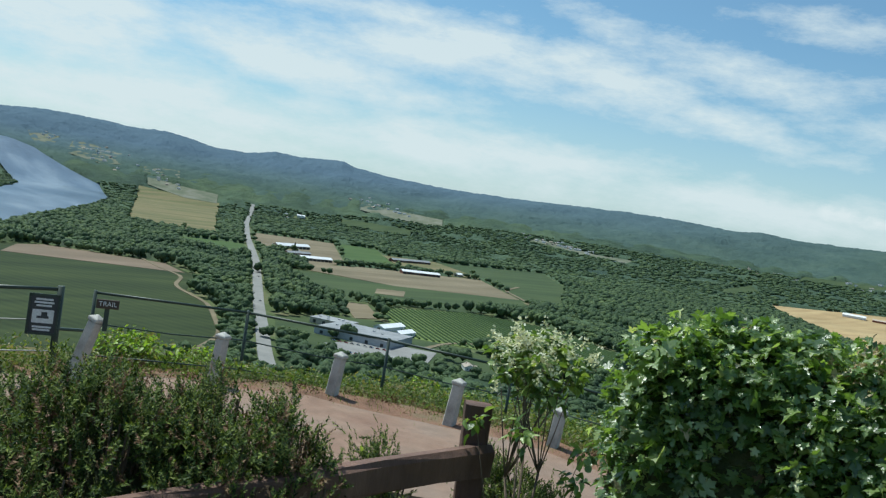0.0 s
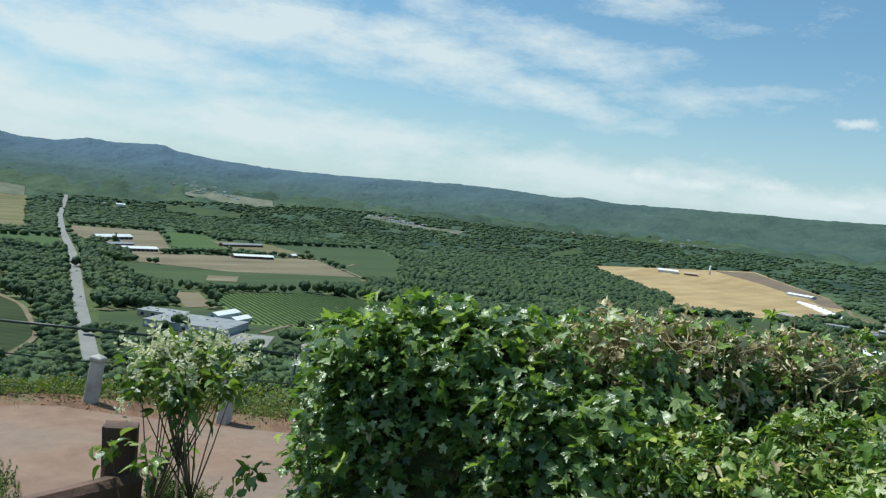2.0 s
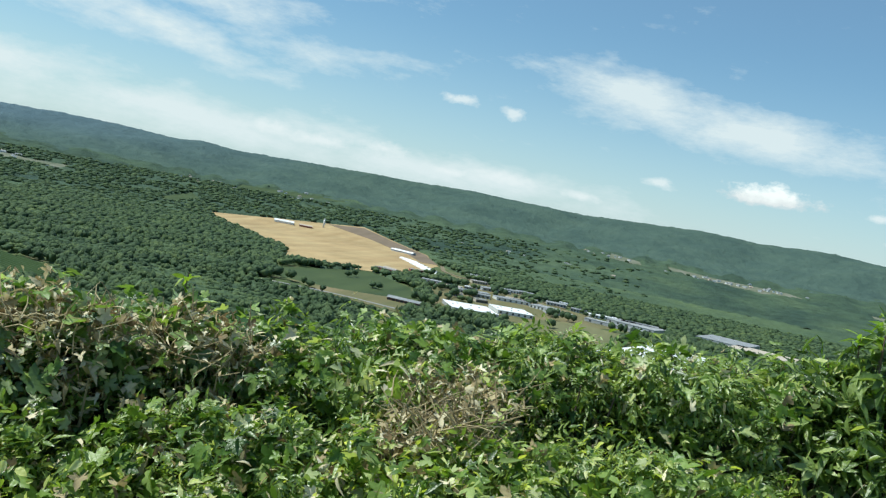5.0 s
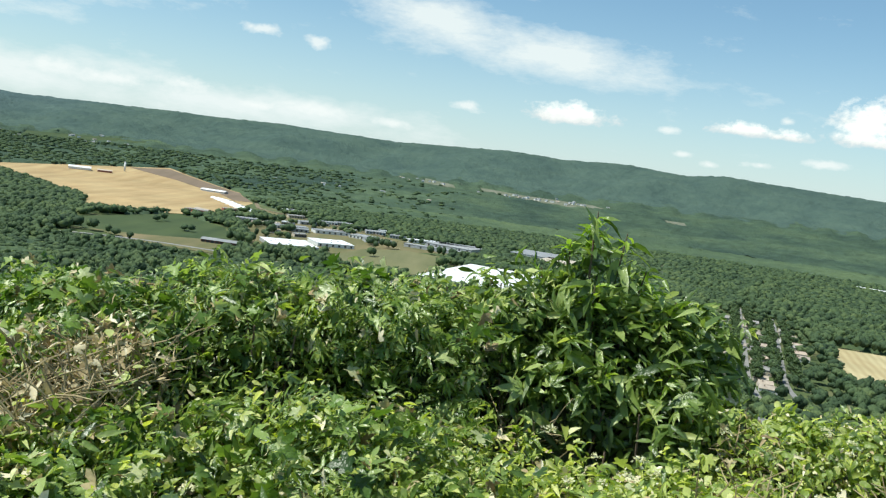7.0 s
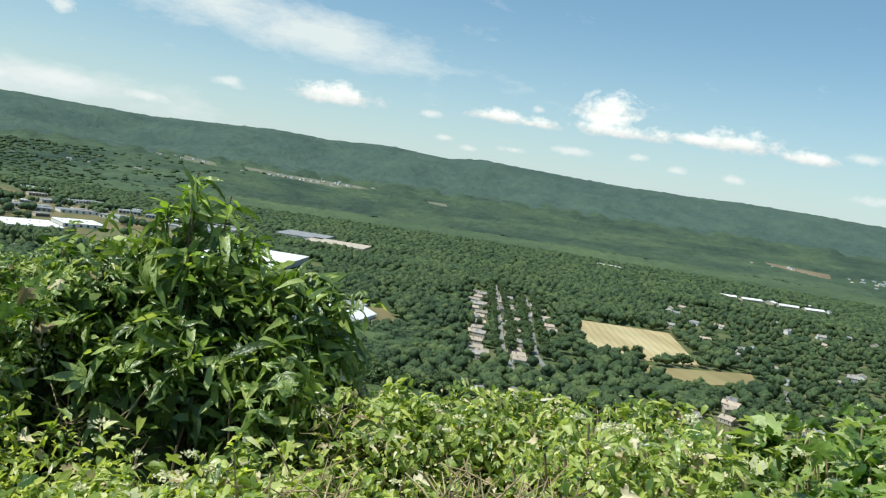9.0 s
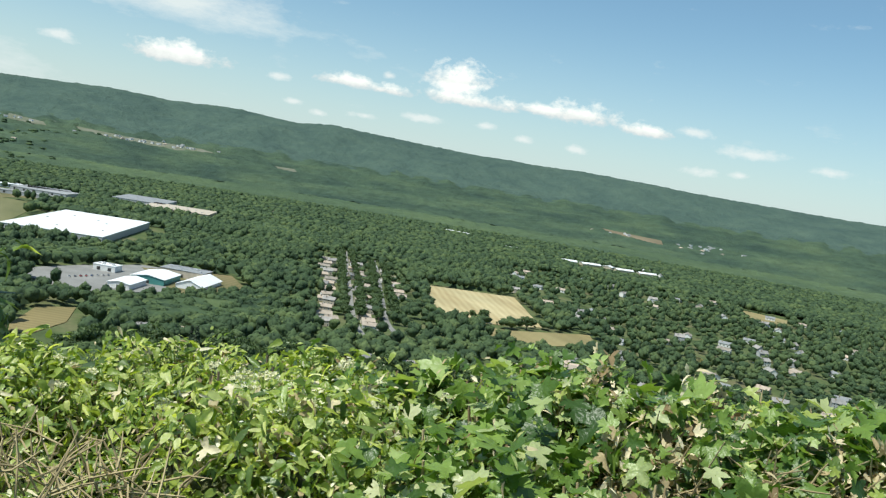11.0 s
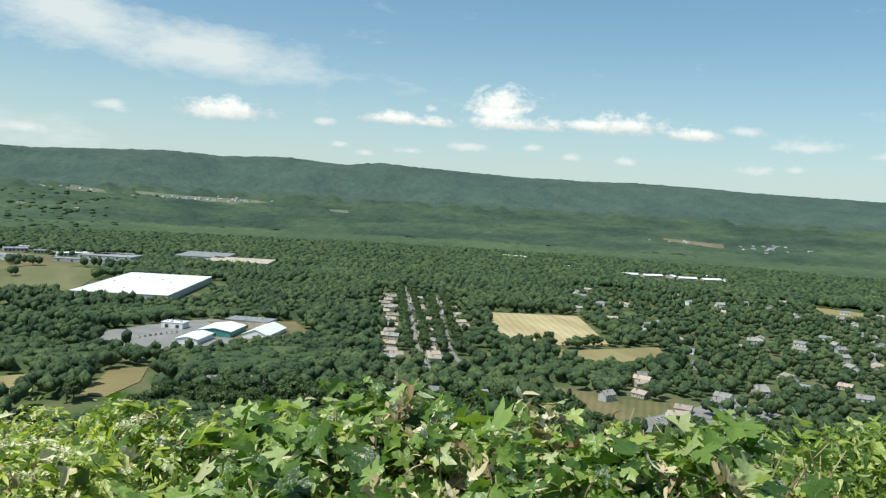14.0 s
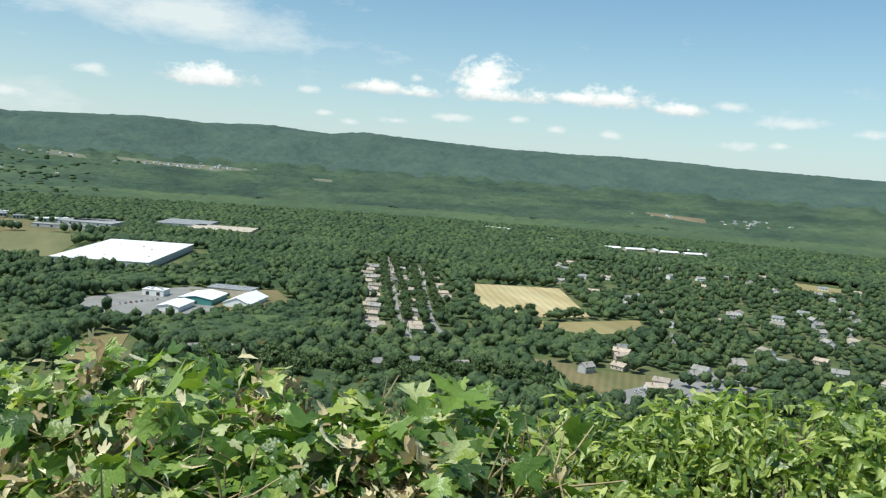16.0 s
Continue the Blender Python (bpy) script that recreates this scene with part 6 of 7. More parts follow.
def mound_points(n, c, r, top, foot, q, flat=3.4, shell=0.24, flare=0.0):
    """Places and outward directions over a bush: a dome with steep sides, uneven."""
    a = q.uniform(0, 2 * np.pi, n)
    a = np.where(np.sin(a) > 0.45, -a, a)          # the bank is only ever seen from the path
    u = np.where(q.uniform(size=n) < 0.62, np.sqrt(q.uniform(0, 1, n)), q.uniform(0.9, 1.0, n))
    wob = 1 + 0.10 * np.sin(3 * a + c[0] * 5) + 0.07 * np.sin(7 * a + c[1] * 3)
    h = top - foot
    rim = q.uniform(size=n)
    z = top - h * u ** (2 * flat) * np.where(u > 0.9, rim, 1.0) * 0.9
    wx, wy = c[0] + u * np.cos(a) * r, c[1] + u * np.sin(a) * r
    z = z + 0.04 * hollow(wx * 5, wy * 5) + 0.06 * hollow(wx * 11 + 3, wy * 11) + 0.05 * hollow(wx * 19, wy * 19 + 2 * z)
    p = np.stack([c[0] + np.cos(a) * u * r * wob, c[1] + np.sin(a) * u * r * wob, z], -1)
    out = np.stack([np.cos(a) * u ** 3, np.sin(a) * u ** 3, 1.1 - 0.75 * u ** 4], -1)
    p = p - unit(out) * (q.uniform(0, 1, n) ** 1.3 * shell)[:, None]
    if flare:                                  # the sides swell out towards the foot, with some twigs standing clear
        push = flare * ((u > 0.9) * rim * 0.7 + (q.uniform(size=n) < 0.35) * q.uniform(0, 0.5, n) * u)
        p = p + np.stack([np.cos(a), np.sin(a), 0 * a], -1) * push[:, None]
    return p, unit(out)


def blades(template, n, c, r, top, foot, size, q, tilt, i, mounds, shell=0.24, flat=3.4, hang=0.6, poke=False, aim=None, flare=0.0):
    p, out = mound_points(n, c, r, top, foot, q, flat, shell, flare)
    ok = seen_leaves(p, i, mounds)
    p, out, n = p[ok], out[ok], int(ok.sum())
    nrm = unit(out * 0.55 + (LIGHT * 0.85 if aim is None else aim) + tilt * 0.85 * q.normal(size=(n, 3)))          # blades turn to the light
    tip = q.normal(size=(n, 3)) + out * 0.5 - np.array([0, 0, hang])
    if poke:                                                                                     # twigs that stand out of the bush
        tip = unit(out + np.array([0, 0, 0.5]) + 0.55 * q.normal(size=(n, 3)))
        nrm = np.cross(tip, q.normal(size=(n, 3)))
    return lay(template, p, nrm, tip, (0.42 + 0.75 * q.uniform(0, 1, n) ** 1.6) * size)


def core(c, r, top, foot):
    V, F = ico(2)
    rad = np.linalg.norm(V[:, :2], axis=1)
    k = 1 + 0.06 * hollow(V[:, 0] * 6 + c[0], V[:, 1] * 6 + c[1])
    z = np.where(V[:, 2] > 0, foot + (top - foot) * (0.35 + 0.65 * np.abs(V[:, 2]) ** 0.6), foot + (top - foot) * 0.35 * (1 + V[:, 2]))
    return np.stack([c[0] + V[:, 0] * r * 0.9 * k, c[1] + V[:, 1] * r * 0.9 * k, z - 0.2], -1), F


def seen_leaves(p, i, mounds):
    """Leaves of mound i that are not buried in another mound of the shrub."""
    ok = np.ones(len(p), bool)
    for j, m in enumerate(mounds):
        if j != i:
            u = np.hypot(p[:, 0] - m[0], p[:, 1] - m[1]) / m[3]
            ok &= ~((u < 0.85) & (p[:, 2] < m[2] - 0.24 - 0.5 * u ** 6))
    return ok


def bush(name, label, category, mounds, sets, seed, stems=10, shell=0.24, poke=False, stem_mat=None, aim=None, flare=0.0):
    """A shrub: a filler core coloured dark for inner shade, woody stems and one mesh for each kind of leaf. sets:
    (part, template, material, leaves per square metre, size, tilt, [where]).
    """
    q = np.random.default_rng(seed)
    cx = sum(m[0] for m in mounds) / len(mounds)
    cy = sum(m[1] for m in mounds) / len(mounds)
    foot = float(summit_z(cx, cy)[0]) - 0.05
    t = thing(name, label, category, pose(cx, cy, foot))
    loc = np.array([cx, cy, foot])
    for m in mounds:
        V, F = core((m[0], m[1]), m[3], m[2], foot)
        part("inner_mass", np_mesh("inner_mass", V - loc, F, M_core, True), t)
    s = Shape()
    for m in mounds:
        for _ in range(stems):
            a, u = q.uniform(0, 6.28), q.uniform(0.2, 0.95)
            x, y = m[0] + math.cos(a) * u * m[3], m[1] + math.sin(a) * u * m[3]
            zt = m[2] - 0.3 * u ** 4 - q.uniform(0.02, 0.14)
            s.tube([(m[0] + (x - m[0]) * 0.3 - cx, m[1] + (y - m[1]) * 0.3 - cy, -0.05), ((m[0] + 2 * x) / 3 - cx, (m[1] + 2 * y) / 3 - cy, (zt - foot) * 0.6), (x - cx, y - cy, zt - foot)], [0.014, 0.009, 0.004], 5)
    part("stem_tangle", s.mesh("stem_tangle", stem_mat or M_twig), t, kind="stuff")
    for pname, template, mat, dens, size, tilt, *where in sets:
        pieces = []
        for i, m in enumerate(mounds):
            if where and i not in where[0]:
                continue
            n = int(dens * (m[3] ** 2 * 3.1 + 2 * 3.1 * m[3] * 0.6))
            pieces.append(blades(template, n, (m[0], m[1]), m[3], m[2], max(foot, m[2] - 1.3), size, q, tilt, i, mounds, shell, poke=poke, aim=aim, flare=flare))
        V, F = join(pieces)
        part(pname, np_mesh(pname, V - loc, F, mat, True), t, kind="stuff")
    return t


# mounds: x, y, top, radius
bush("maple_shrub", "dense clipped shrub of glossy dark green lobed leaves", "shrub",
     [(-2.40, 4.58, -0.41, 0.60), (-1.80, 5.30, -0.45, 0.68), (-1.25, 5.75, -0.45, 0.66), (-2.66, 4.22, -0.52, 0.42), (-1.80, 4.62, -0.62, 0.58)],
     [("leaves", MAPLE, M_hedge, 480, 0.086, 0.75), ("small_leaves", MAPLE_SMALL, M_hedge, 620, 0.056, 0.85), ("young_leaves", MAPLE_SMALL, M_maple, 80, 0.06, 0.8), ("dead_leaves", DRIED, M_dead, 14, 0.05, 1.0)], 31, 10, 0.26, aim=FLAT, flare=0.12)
bush("vine_bank", "sprawling bank of mixed vines and brown dead leaves", "shrub",
     [(-0.75, 6.00, -0.45, 0.68), (-0.75, 5.20, -0.65, 0.65), (-0.15, 6.42, -0.37, 0.62), (0.05, 5.50, -0.64, 0.78), (-0.35, 4.75, -0.82, 0.62), (-1.15, 4.70, -0.76, 0.50)],
     [("leaves", MAPLE_SMALL, M_maple, 420, 0.066, 1.0), ("compound_leaves", FEATHER, M_lance, 300, 0.12, 0.9), ("bright_leaves", OVATE, M_lime, 420, 0.045, 0.6, (3, 4, 5)), ("vine_leaves", LANCE, M_vine, 420, 0.05, 1.0), ("dead_leaves", DRIED, M_dead, 70, 0.05, 1.0), ("dry_litter", LANCE, M_dead, 120, 0.05, 1.1)], 32, 26)
bush("bramble", "tangle of light green bramble leaves on the bank", "shrub",
     [(0.45, 6.65, -0.30, 0.58), (1.00, 6.75, -0.27, 0.58), (0.85, 5.90, -0.60, 0.72), (1.55, 5.50, -0.75, 0.75), (1.42, 6.95, -0.25, 0.38)],
     [("leaves", FEATHER, M_lance, 420, 0.115, 0.8), ("finger_leaves", FINGERS, M_vine, 160, 0.075, 0.8), ("lobed_leaves", MAPLE_SMALL, M_maple, 150, 0.075, 0.8), ("light_leaves", OVATE, M_vine, 240, 0.045, 0.9), ("bright_leaves", OVATE, M_lime, 300, 0.042, 0.7, (2, 3)), ("dead_leaves", DRIED, M_dead, 40, 0.05, 1.0), ("dry_litter", LANCE, M_dead, 70, 0.05, 1.1)], 33, 20)
flower_bank = bush("flowering_groundcover", "light green groundcover dotted with small white flowers", "groundcover",
     [(2.85, 6.70, -0.64, 0.52), (3.38, 6.65, -0.63, 0.50), (2.50, 5.85, -0.73, 0.68), (3.50, 5.78, -0.49, 0.50), (2.40, 5.15, -0.80, 0.70), (3.15, 5.10, -0.66, 0.60), (3.80, 6.45, -0.57, 0.44)],
     [("leaves", OVATE, M_vine, 700, 0.047, 0.7), ("bright_leaves", LANCE, M_lime, 420, 0.055, 0.8), ("dry_litter", LANCE, M_dead, 120, 0.05, 1.1), ("flower_specks", PETAL, M_flower, 120, 0.022, 0.8), ("finger_leaves", FINGERS, M_vine, 80, 0.075, 0.7), ("dark_leaves", LANCE, M_lance, 150, 0.07, 0.8), ("dead_leaves", DRIED, M_dead, 40, 0.045, 0.9)], 34, 20, 0.16)
bush("maple_shrub", "low bank of bright lobed maple leaves with some dead leaves", "shrub",
     [(4.45, 5.58, -0.38, 0.48), (4.00, 5.25, -0.48, 0.48), (4.20, 4.72, -0.44, 0.50), (4.85, 5.28, -0.36, 0.58), (5.20, 5.18, -0.37, 0.44), (4.80, 4.58, -0.42, 0.55), (4.15, 6.15, -0.54, 0.42), (4.62, 5.95, -0.43, 0.40)],
     [("leaves", MAPLE, M_maple, 270, 0.100, 0.62), ("small_leaves", MAPLE_SMALL, M_maple, 320, 0.058, 0.8), ("vine_leaves", MAPLE_SMALL, M_vine, 240, 0.05, 0.9, (3, 4, 5)), ("lance_leaves", LANCE, M_vine, 240, 0.05, 1.0), ("dead_leaves", DRIED, M_dead, 260, 0.042, 1.0, (2, 5)), ("dry_litter", LANCE, M_dead, 220, 0.05, 1.1)], 35, 60, 0.32, stem_mat=M_stalk, aim=FLAT)
bush("green_shrub", "leafy green shrub with narrow pointed leaves", "shrub",
     [(5.95, 6.05, -0.73, 0.58), (6.50, 5.88, -0.60, 0.50), (6.95, 5.52, -0.52, 0.50), (5.75, 5.25, -0.70, 0.55), (6.40, 5.05, -0.66, 0.60)],
     [("leaves", LANCE, M_vine, 560, 0.075, 0.9), ("dark_leaves", LANCE, M_lance, 380, 0.075, 0.9), ("vine_leaves", OVATE, M_vine, 300, 0.045, 0.9)], 36, 16)


low_cover = bush("groundcover", "low light green groundcover between the shrubs", "groundcover",
     [(1.90, 5.95, -0.74, 0.85), (0.70, 5.15, -0.80, 0.75), (2.00, 4.85, -0.90, 0.80), (3.85, 4.75, -0.62, 0.50), (2.95, 4.45, -0.82, 0.65), (1.15, 4.45, -0.95, 0.70), (5.35, 4.45, -0.60, 0.55)],
     [("bright_leaves", OVATE, M_lime, 480, 0.046, 0.55), ("narrow_leaves", LANCE, M_lime, 560, 0.06, 0.75), ("dry_litter", LANCE, M_dead, 90, 0.05, 1.1), ("leaves", OVATE, M_vine, 420, 0.046, 0.7), ("lobed_leaves", MAPLE_SMALL, M_vine, 130, 0.065, 0.8), ("finger_leaves", FINGERS, M_vine, 70, 0.07, 0.8), ("dark_leaves", LANCE, M_lance, 150, 0.07, 0.9), ("flower_specks", PETAL, M_flower, 60, 0.022, 0.6), ("dead_leaves", DRIED, M_dead, 45, 0.045, 1.0)], 39, 16, 0.15)


def umbels(owner, spots, seed):
    """Flat clusters of small cream flowers on short stalks. spots: x, y, z, radius."""
    q = np.random.default_rng(seed)
    loc = np.array(owner.matrix_basis.translation[:])
    for x, y, z, r in spots:
        n = 46
        a, u = q.uniform(0, 6.28, n), np.sqrt(q.uniform(0, 1, n))
        P = np.stack([x + np.cos(a) * u * r, y + np.sin(a) * u * r, z + 0.35 * r * (1 - u ** 2) + 0.12 * r * q.normal(size=n)], -1) - loc
        V, F = lay(PETAL, P, unit(np.array([0, 0, 1.0]) + 0.6 * q.normal(size=(n, 3))), q.normal(size=(n, 3)), np.full(n, r * 0.5))
        part("umbel", np_mesh("umbel", V, F, M_flower, True), owner, "cluster of small cream flowers", kind="stuff")


uq = np.random.default_rng(77)
umbels(flower_bank, [(x + 0.2 * uq.normal(), y + 0.2 * uq.normal(), z - 0.05 + 0.015 * uq.normal(), uq.uniform(0.018, 0.034))
                     for x, y, z in ((2.85, 6.55, -0.62), (3.38, 6.45, -0.61), (2.55, 5.70, -0.71), (3.50, 5.60, -0.46), (3.62, 5.85, -0.46), (3.3, 5.95, -0.50), (3.85, 5.95, -0.46), (3.15, 5.00, -0.63), (2.40, 5.05, -0.77)) for _ in range(5)], 78)
umbels(low_cover, [(x + 0.24 * uq.normal(), y + 0.2 * uq.normal(), z + 0.02 * uq.normal(), uq.uniform(0.016, 0.03))
                   for x, y, z in ((1.90, 5.75, -0.71), (1.2, 6.05, -0.70), (0.75, 5.0, -0.78), (2.0, 4.75, -0.87), (1.15, 4.4, -0.92)) for _ in range(7)], 79)


def dry_stalks(label, patches, seed):
    """Withered stalks leaning every way in a patch of the bank. patches: x, y, z, radius, count."""
    q = np.random.default_rng(seed)
    x0, y0, z0 = patches[0][:3]
    t = thing("dry_stalks", label, "dead stalks", pose(x0, y0, z0 - 0.3))
    for x, y, z, r, n in patches:
        s = Shape()
        for _ in range(n):
            a, u = q.uniform(0, 6.28), math.sqrt(q.uniform(0, 1)) * r
            b = np.array([x - x0 + math.cos(a) * u, y - y0 + math.sin(a) * u, z - z0 + 0.3 + q.uniform(-0.24, -0.09)])
            d = unit(np.array([q.normal() * 0.8, q.normal() * 0.8, q.uniform(0.1, 1.0)])) * q.uniform(0.07, 0.2)
            s.tube([tuple(b), tuple(b + d * 0.55 + q.normal(size=3) * 0.008), tuple(b + d)], [0.0032, 0.0028, 0.0015], 4)
        part("stalk_tangle", s.mesh("stalk_tangle", M_stalk), t, kind="stuff")
    return t


def upright(name, label, base, stems, height, width, template, mat, leaf, per_stem, seed, shoot=None, flowers=0, stem_mat=None, bare=0.25):
    """A shrub of upright stems, with leaves in sprays along each."""
    q = np.random.default_rng(seed)
    t = thing(name, label, "shrub", pose(*base))
    s, pos, out = Shape(), [], []
    tops = []
    for i in range(stems):
        a, u = q.uniform(0, 6.28), math.sqrt(q.uniform(0.02, 1))
        hh = height * q.uniform(0.72, 1.0) * (1 - 0.35 * u ** 2)
        ex_, ey_ = math.cos(a) * u * width, math.sin(a) * u * width
        mid = (ex_ * 0.45 + q.normal() * 0.03, ey_ * 0.45 + q.normal() * 0.03, hh * 0.55)
        pts = [(ex_ * 0.12, ey_ * 0.12, 0), mid, (ex_, ey_, hh)]
        s.tube(pts, [0.013, 0.009, 0.003], 5)
        tops.append((ex_, ey_, hh))
        w = q.uniform(bare, 1.0, per_stem)[:, None]
        P = np.where(w < 0.55, np.array(pts[0]) + (np.array(mid) - np.array(pts[0])) * w / 0.55, np.array(mid) + (np.array(pts[2]) - np.array(mid)) * (w - 0.55) / 0.45)
        o = unit(np.c_[q.normal(size=(per_stem, 2)), q.uniform(-0.1, 0.6, per_stem)] + np.array([math.cos(a), math.sin(a), 0]) * 0.5 * u)
        pos.append(P + o * 0.02)
        out.append(o)
    P, O = np.concatenate(pos), np.concatenate(out)
    part("stem_tangle", s.mesh("stem_tangle", stem_mat or M_twig), t, kind="stuff")
    n = len(P)
    nrm = unit(np.array([0, 0, 0.4]) + LIGHT * 0.8 + 0.6 * q.normal(size=(n, 3)))
    part("leaves", np_mesh("leaves", *lay(template, P, nrm, O + np.array([0, 0, -0.25]), leaf * q.uniform(0.6, 1.15, n)), mat, True), t, kind="stuff")
    if shoot:
        T = np.repeat(np.array(tops), 9, 0)
        m = len(T)
        o = unit(np.c_[q.normal(size=(m, 2)), q.uniform(0.3, 1.2, m)])
        part("shoot_growth", np_mesh("shoot_growth", *lay(template, T - np.array([0, 0, 1]) * q.uniform(0, 0.1, (m, 1)), unit(np.array([0, 0, 1.0]) + 0.6 * q.normal(size=(m, 3))), o, leaf * 0.8 * q.uniform(0.5, 1, m)), shoot), t, "bright yellow-green shoot tips", kind="stuff")
    if flowers:
        pick = q.permutation(n)[:flowers]
        T = np.repeat(P[pick], 26, 0) + q.normal(size=(flowers * 26, 3)) * np.array([0.028, 0.028, 0.034]) + np.array([0, 0, 0.035])
        m = len(T)
        part("blossoms", np_mesh("blossoms", *lay(PETAL, T, unit(q.normal(size=(m, 3)) + np.array([0, 0, 1])), q.normal(size=(m, 3)), np.full(m, 0.027)), M_flower), t, "clusters of small cream flowers", kind="stuff")
    return t


bush("tall_shrub", "tall leafy shrub with drooping pointed leaves", "shrub",
     [(1.98, 7.05, -0.12, 0.40), (2.42, 6.98, -0.25, 0.36), (1.55, 7.05, -0.20, 0.32), (2.30, 6.72, -0.50, 0.38), (1.78, 6.75, -0.46, 0.34)],
     [("leaves", LANCE, M_lance, 330, 0.13, 0.95), ("finger_leaves", FINGERS, M_lance, 70, 0.13, 0.95), ("light_leaves", LANCE, M_vine, 40, 0.11, 0.95)], 40)
upright("shrub_shoots", "leafy shoots with yellow-green tips rising from the tall shrub", (2.0, 7.0, -1.85), 44, 1.98, 0.62, LANCE, M_lance, 0.14, 50, 41, M_shoot, bare=0.5)
upright("tall_shrub_leader", "single tall leafy shoot above the shrub", (1.90, 6.95, -1.35), 4, 1.78, 0.10, LANCE, M_lance, 0.13, 26, 42, M_shoot, bare=0.6)
def flowering_shrub():
    """Bare stems fanning out to one airy crown with flower clusters on its upper side."""
    q = np.random.default_rng(43)
    t = thing("flowering_shrub", "slender shrub with bare stems and clusters of cream flowers", "shrub", pose(-2.80, 3.18, -2.2))
    mid, rad = np.array([-0.07, 0.02, 1.46]), np.array([0.25, 0.25, 0.15])
    s, tips = Shape(), []
    for i in range(30):
        d = unit(q.normal(size=3) + np.array([0, 0, 0.25]))
        tips.append(mid + d * rad * q.uniform(0.55, 1.0))
    forks = [np.array([math.cos(w) * 0.09 - 0.05, math.sin(w) * 0.09, h]) for w, h in ((0.3, 0.95), (2.4, 1.05), (4.4, 0.9))]
    for f in forks:
        s.tube([(f[0] * 0.1, f[1] * 0.1, 0), (f[0] * 0.3, f[1] * 0.3, 0.5), tuple(f)], [0.010, 0.008, 0.006], 6)
    for i, b in enumerate(tips):
        f = forks[i % 3]
        s.tube([tuple(f), tuple(f + (b - f) * 0.5 + np.array([0, 0, -0.02])), tuple(b)], [0.004, 0.003, 0.0015], 5)
    for dx, dy, h in ((0.22, -0.30, 0.72), (0.30, 0.32, 0.75)):
        s.tube([(0, 0, 0.1), (dx * 0.6, dy * 0.6, h * 0.6), (dx, dy, h)], [0.006, 0.004, 0.002], 5)
    tips += [np.array([math.cos(i * 1.3) * 0.3, math.sin(i * 1.3) * 0.3, 1.0 + 0.05 * i]) for i in range(5)]
    for b in tips[-5:]:
        s.tube([(0, 0, 0.35), tuple(b * 0.6), tuple(b)], [0.004, 0.003, 0.002], 5)
    part("stem_tangle", s.mesh("stem_tangle", M_twig, True), t, "bare grey-brown stems", kind="stuff")
    P = np.repeat(np.array(tips), 26, 0)
    n = len(P)
    o = unit(q.normal(size=(n, 3)))
    P = P + o * q.uniform(0.0, 0.08, (n, 1))
    part("leaves", np_mesh("leaves", *lay(OVATE, P, unit(np.array([0, 0, 0.5]) + LIGHT * 0.7 + 0.8 * q.normal(size=(n, 3))), o + np.array([0, 0, -0.3]), 0.058 * q.uniform(0.5, 1.15, n)), M_lance, True), t, kind="stuff")
    up_ = np.array([p for p in tips if p[2] > mid[2] - 0.04])
    C = np.repeat(up_, 4, 0) + q.normal(size=(len(up_) * 4, 3)) * np.array([0.05, 0.05, 0.04]) + np.array([0, 0, 0.035])
    T = np.repeat(C, 24, 0) + q.normal(size=(len(C) * 24, 3)) * np.array([0.013, 0.013, 0.02])
    m = len(T)
    part("blossoms", np_mesh("blossoms", *lay(PETAL, T, unit(q.normal(size=(m, 3)) + np.array([0, 0, 1])), q.normal(size=(m, 3)), np.full(m, 0.02)), M_flower), t, "clusters of small cream flowers", kind="stuff")


flowering_shrub()
upright("green_shrub", "upright shoots with narrow leaves", (7.0, 5.75, -1.85), 40, 1.40, 0.85, LANCE, M_lance, 0.11, 40, 44, M_shoot, bare=0.6)
for i, (x, y, z) in enumerate(((0.72, 6.9, -0.16), (0.25, 6.85, -0.22), (1.15, 7.0, -0.2), (-0.55, 6.3, -0.30), (-1.3, 5.75, -0.2))):
    upright("bramble_shoot", "thin green shoot rising from the bank", (x, y, z - 0.75), 3, 0.75, 0.07, OVATE, M_vine, 0.07, 16, 50 + i, M_shoot, bare=0.45)


bush("dead_brush", "tangle of dried brown leaves and twigs on the bank", "brush", [(-1.72, 4.92, -0.35, 0.34), (-1.36, 5.12, -0.36, 0.36), (-1.00, 5.45, -0.39, 0.32), (-1.95, 4.62, -0.52, 0.26)],
     [("dead_leaves", DRIED, M_dead, 330, 0.045, 1.1), ("dry_litter", LANCE, M_dead, 900, 0.055, 1.2), ("leaves", MAPLE_SMALL, M_maple, 170, 0.07, 0.9)], 37, 60, stem_mat=M_stalk)
bush("dead_brush", "patch of pale straw-coloured dead leaves on the maple bank", "brush", [(4.50, 5.48, -0.345, 0.17), (4.40, 5.16, -0.40, 0.20), (4.92, 5.42, -0.335, 0.17), (4.62, 5.22, -0.36, 0.15), (5.05, 4.95, -0.36, 0.18)],
     [("dead_leaves", DRIED, M_dead, 420, 0.046, 0.9), ("dry_litter", LANCE, M_dead, 500, 0.05, 1.1), ("leaves", MAPLE_SMALL, M_maple, 330, 0.06, 0.9)], 47, 30, stem_mat=M_stalk)
bush("dead_brush", "patch of dried brown leaves among vines", "brush", [(0.0, 5.85, -0.44, 0.36), (-0.05, 5.45, -0.56, 0.30)],
     [("dead_leaves", DRIED, M_dead, 200, 0.042, 1.1), ("dry_litter", LANCE, M_dead, 800, 0.05, 1.2), ("leaves", OVATE, M_vine, 200, 0.055, 0.8)], 38, 60, stem_mat=M_stalk)


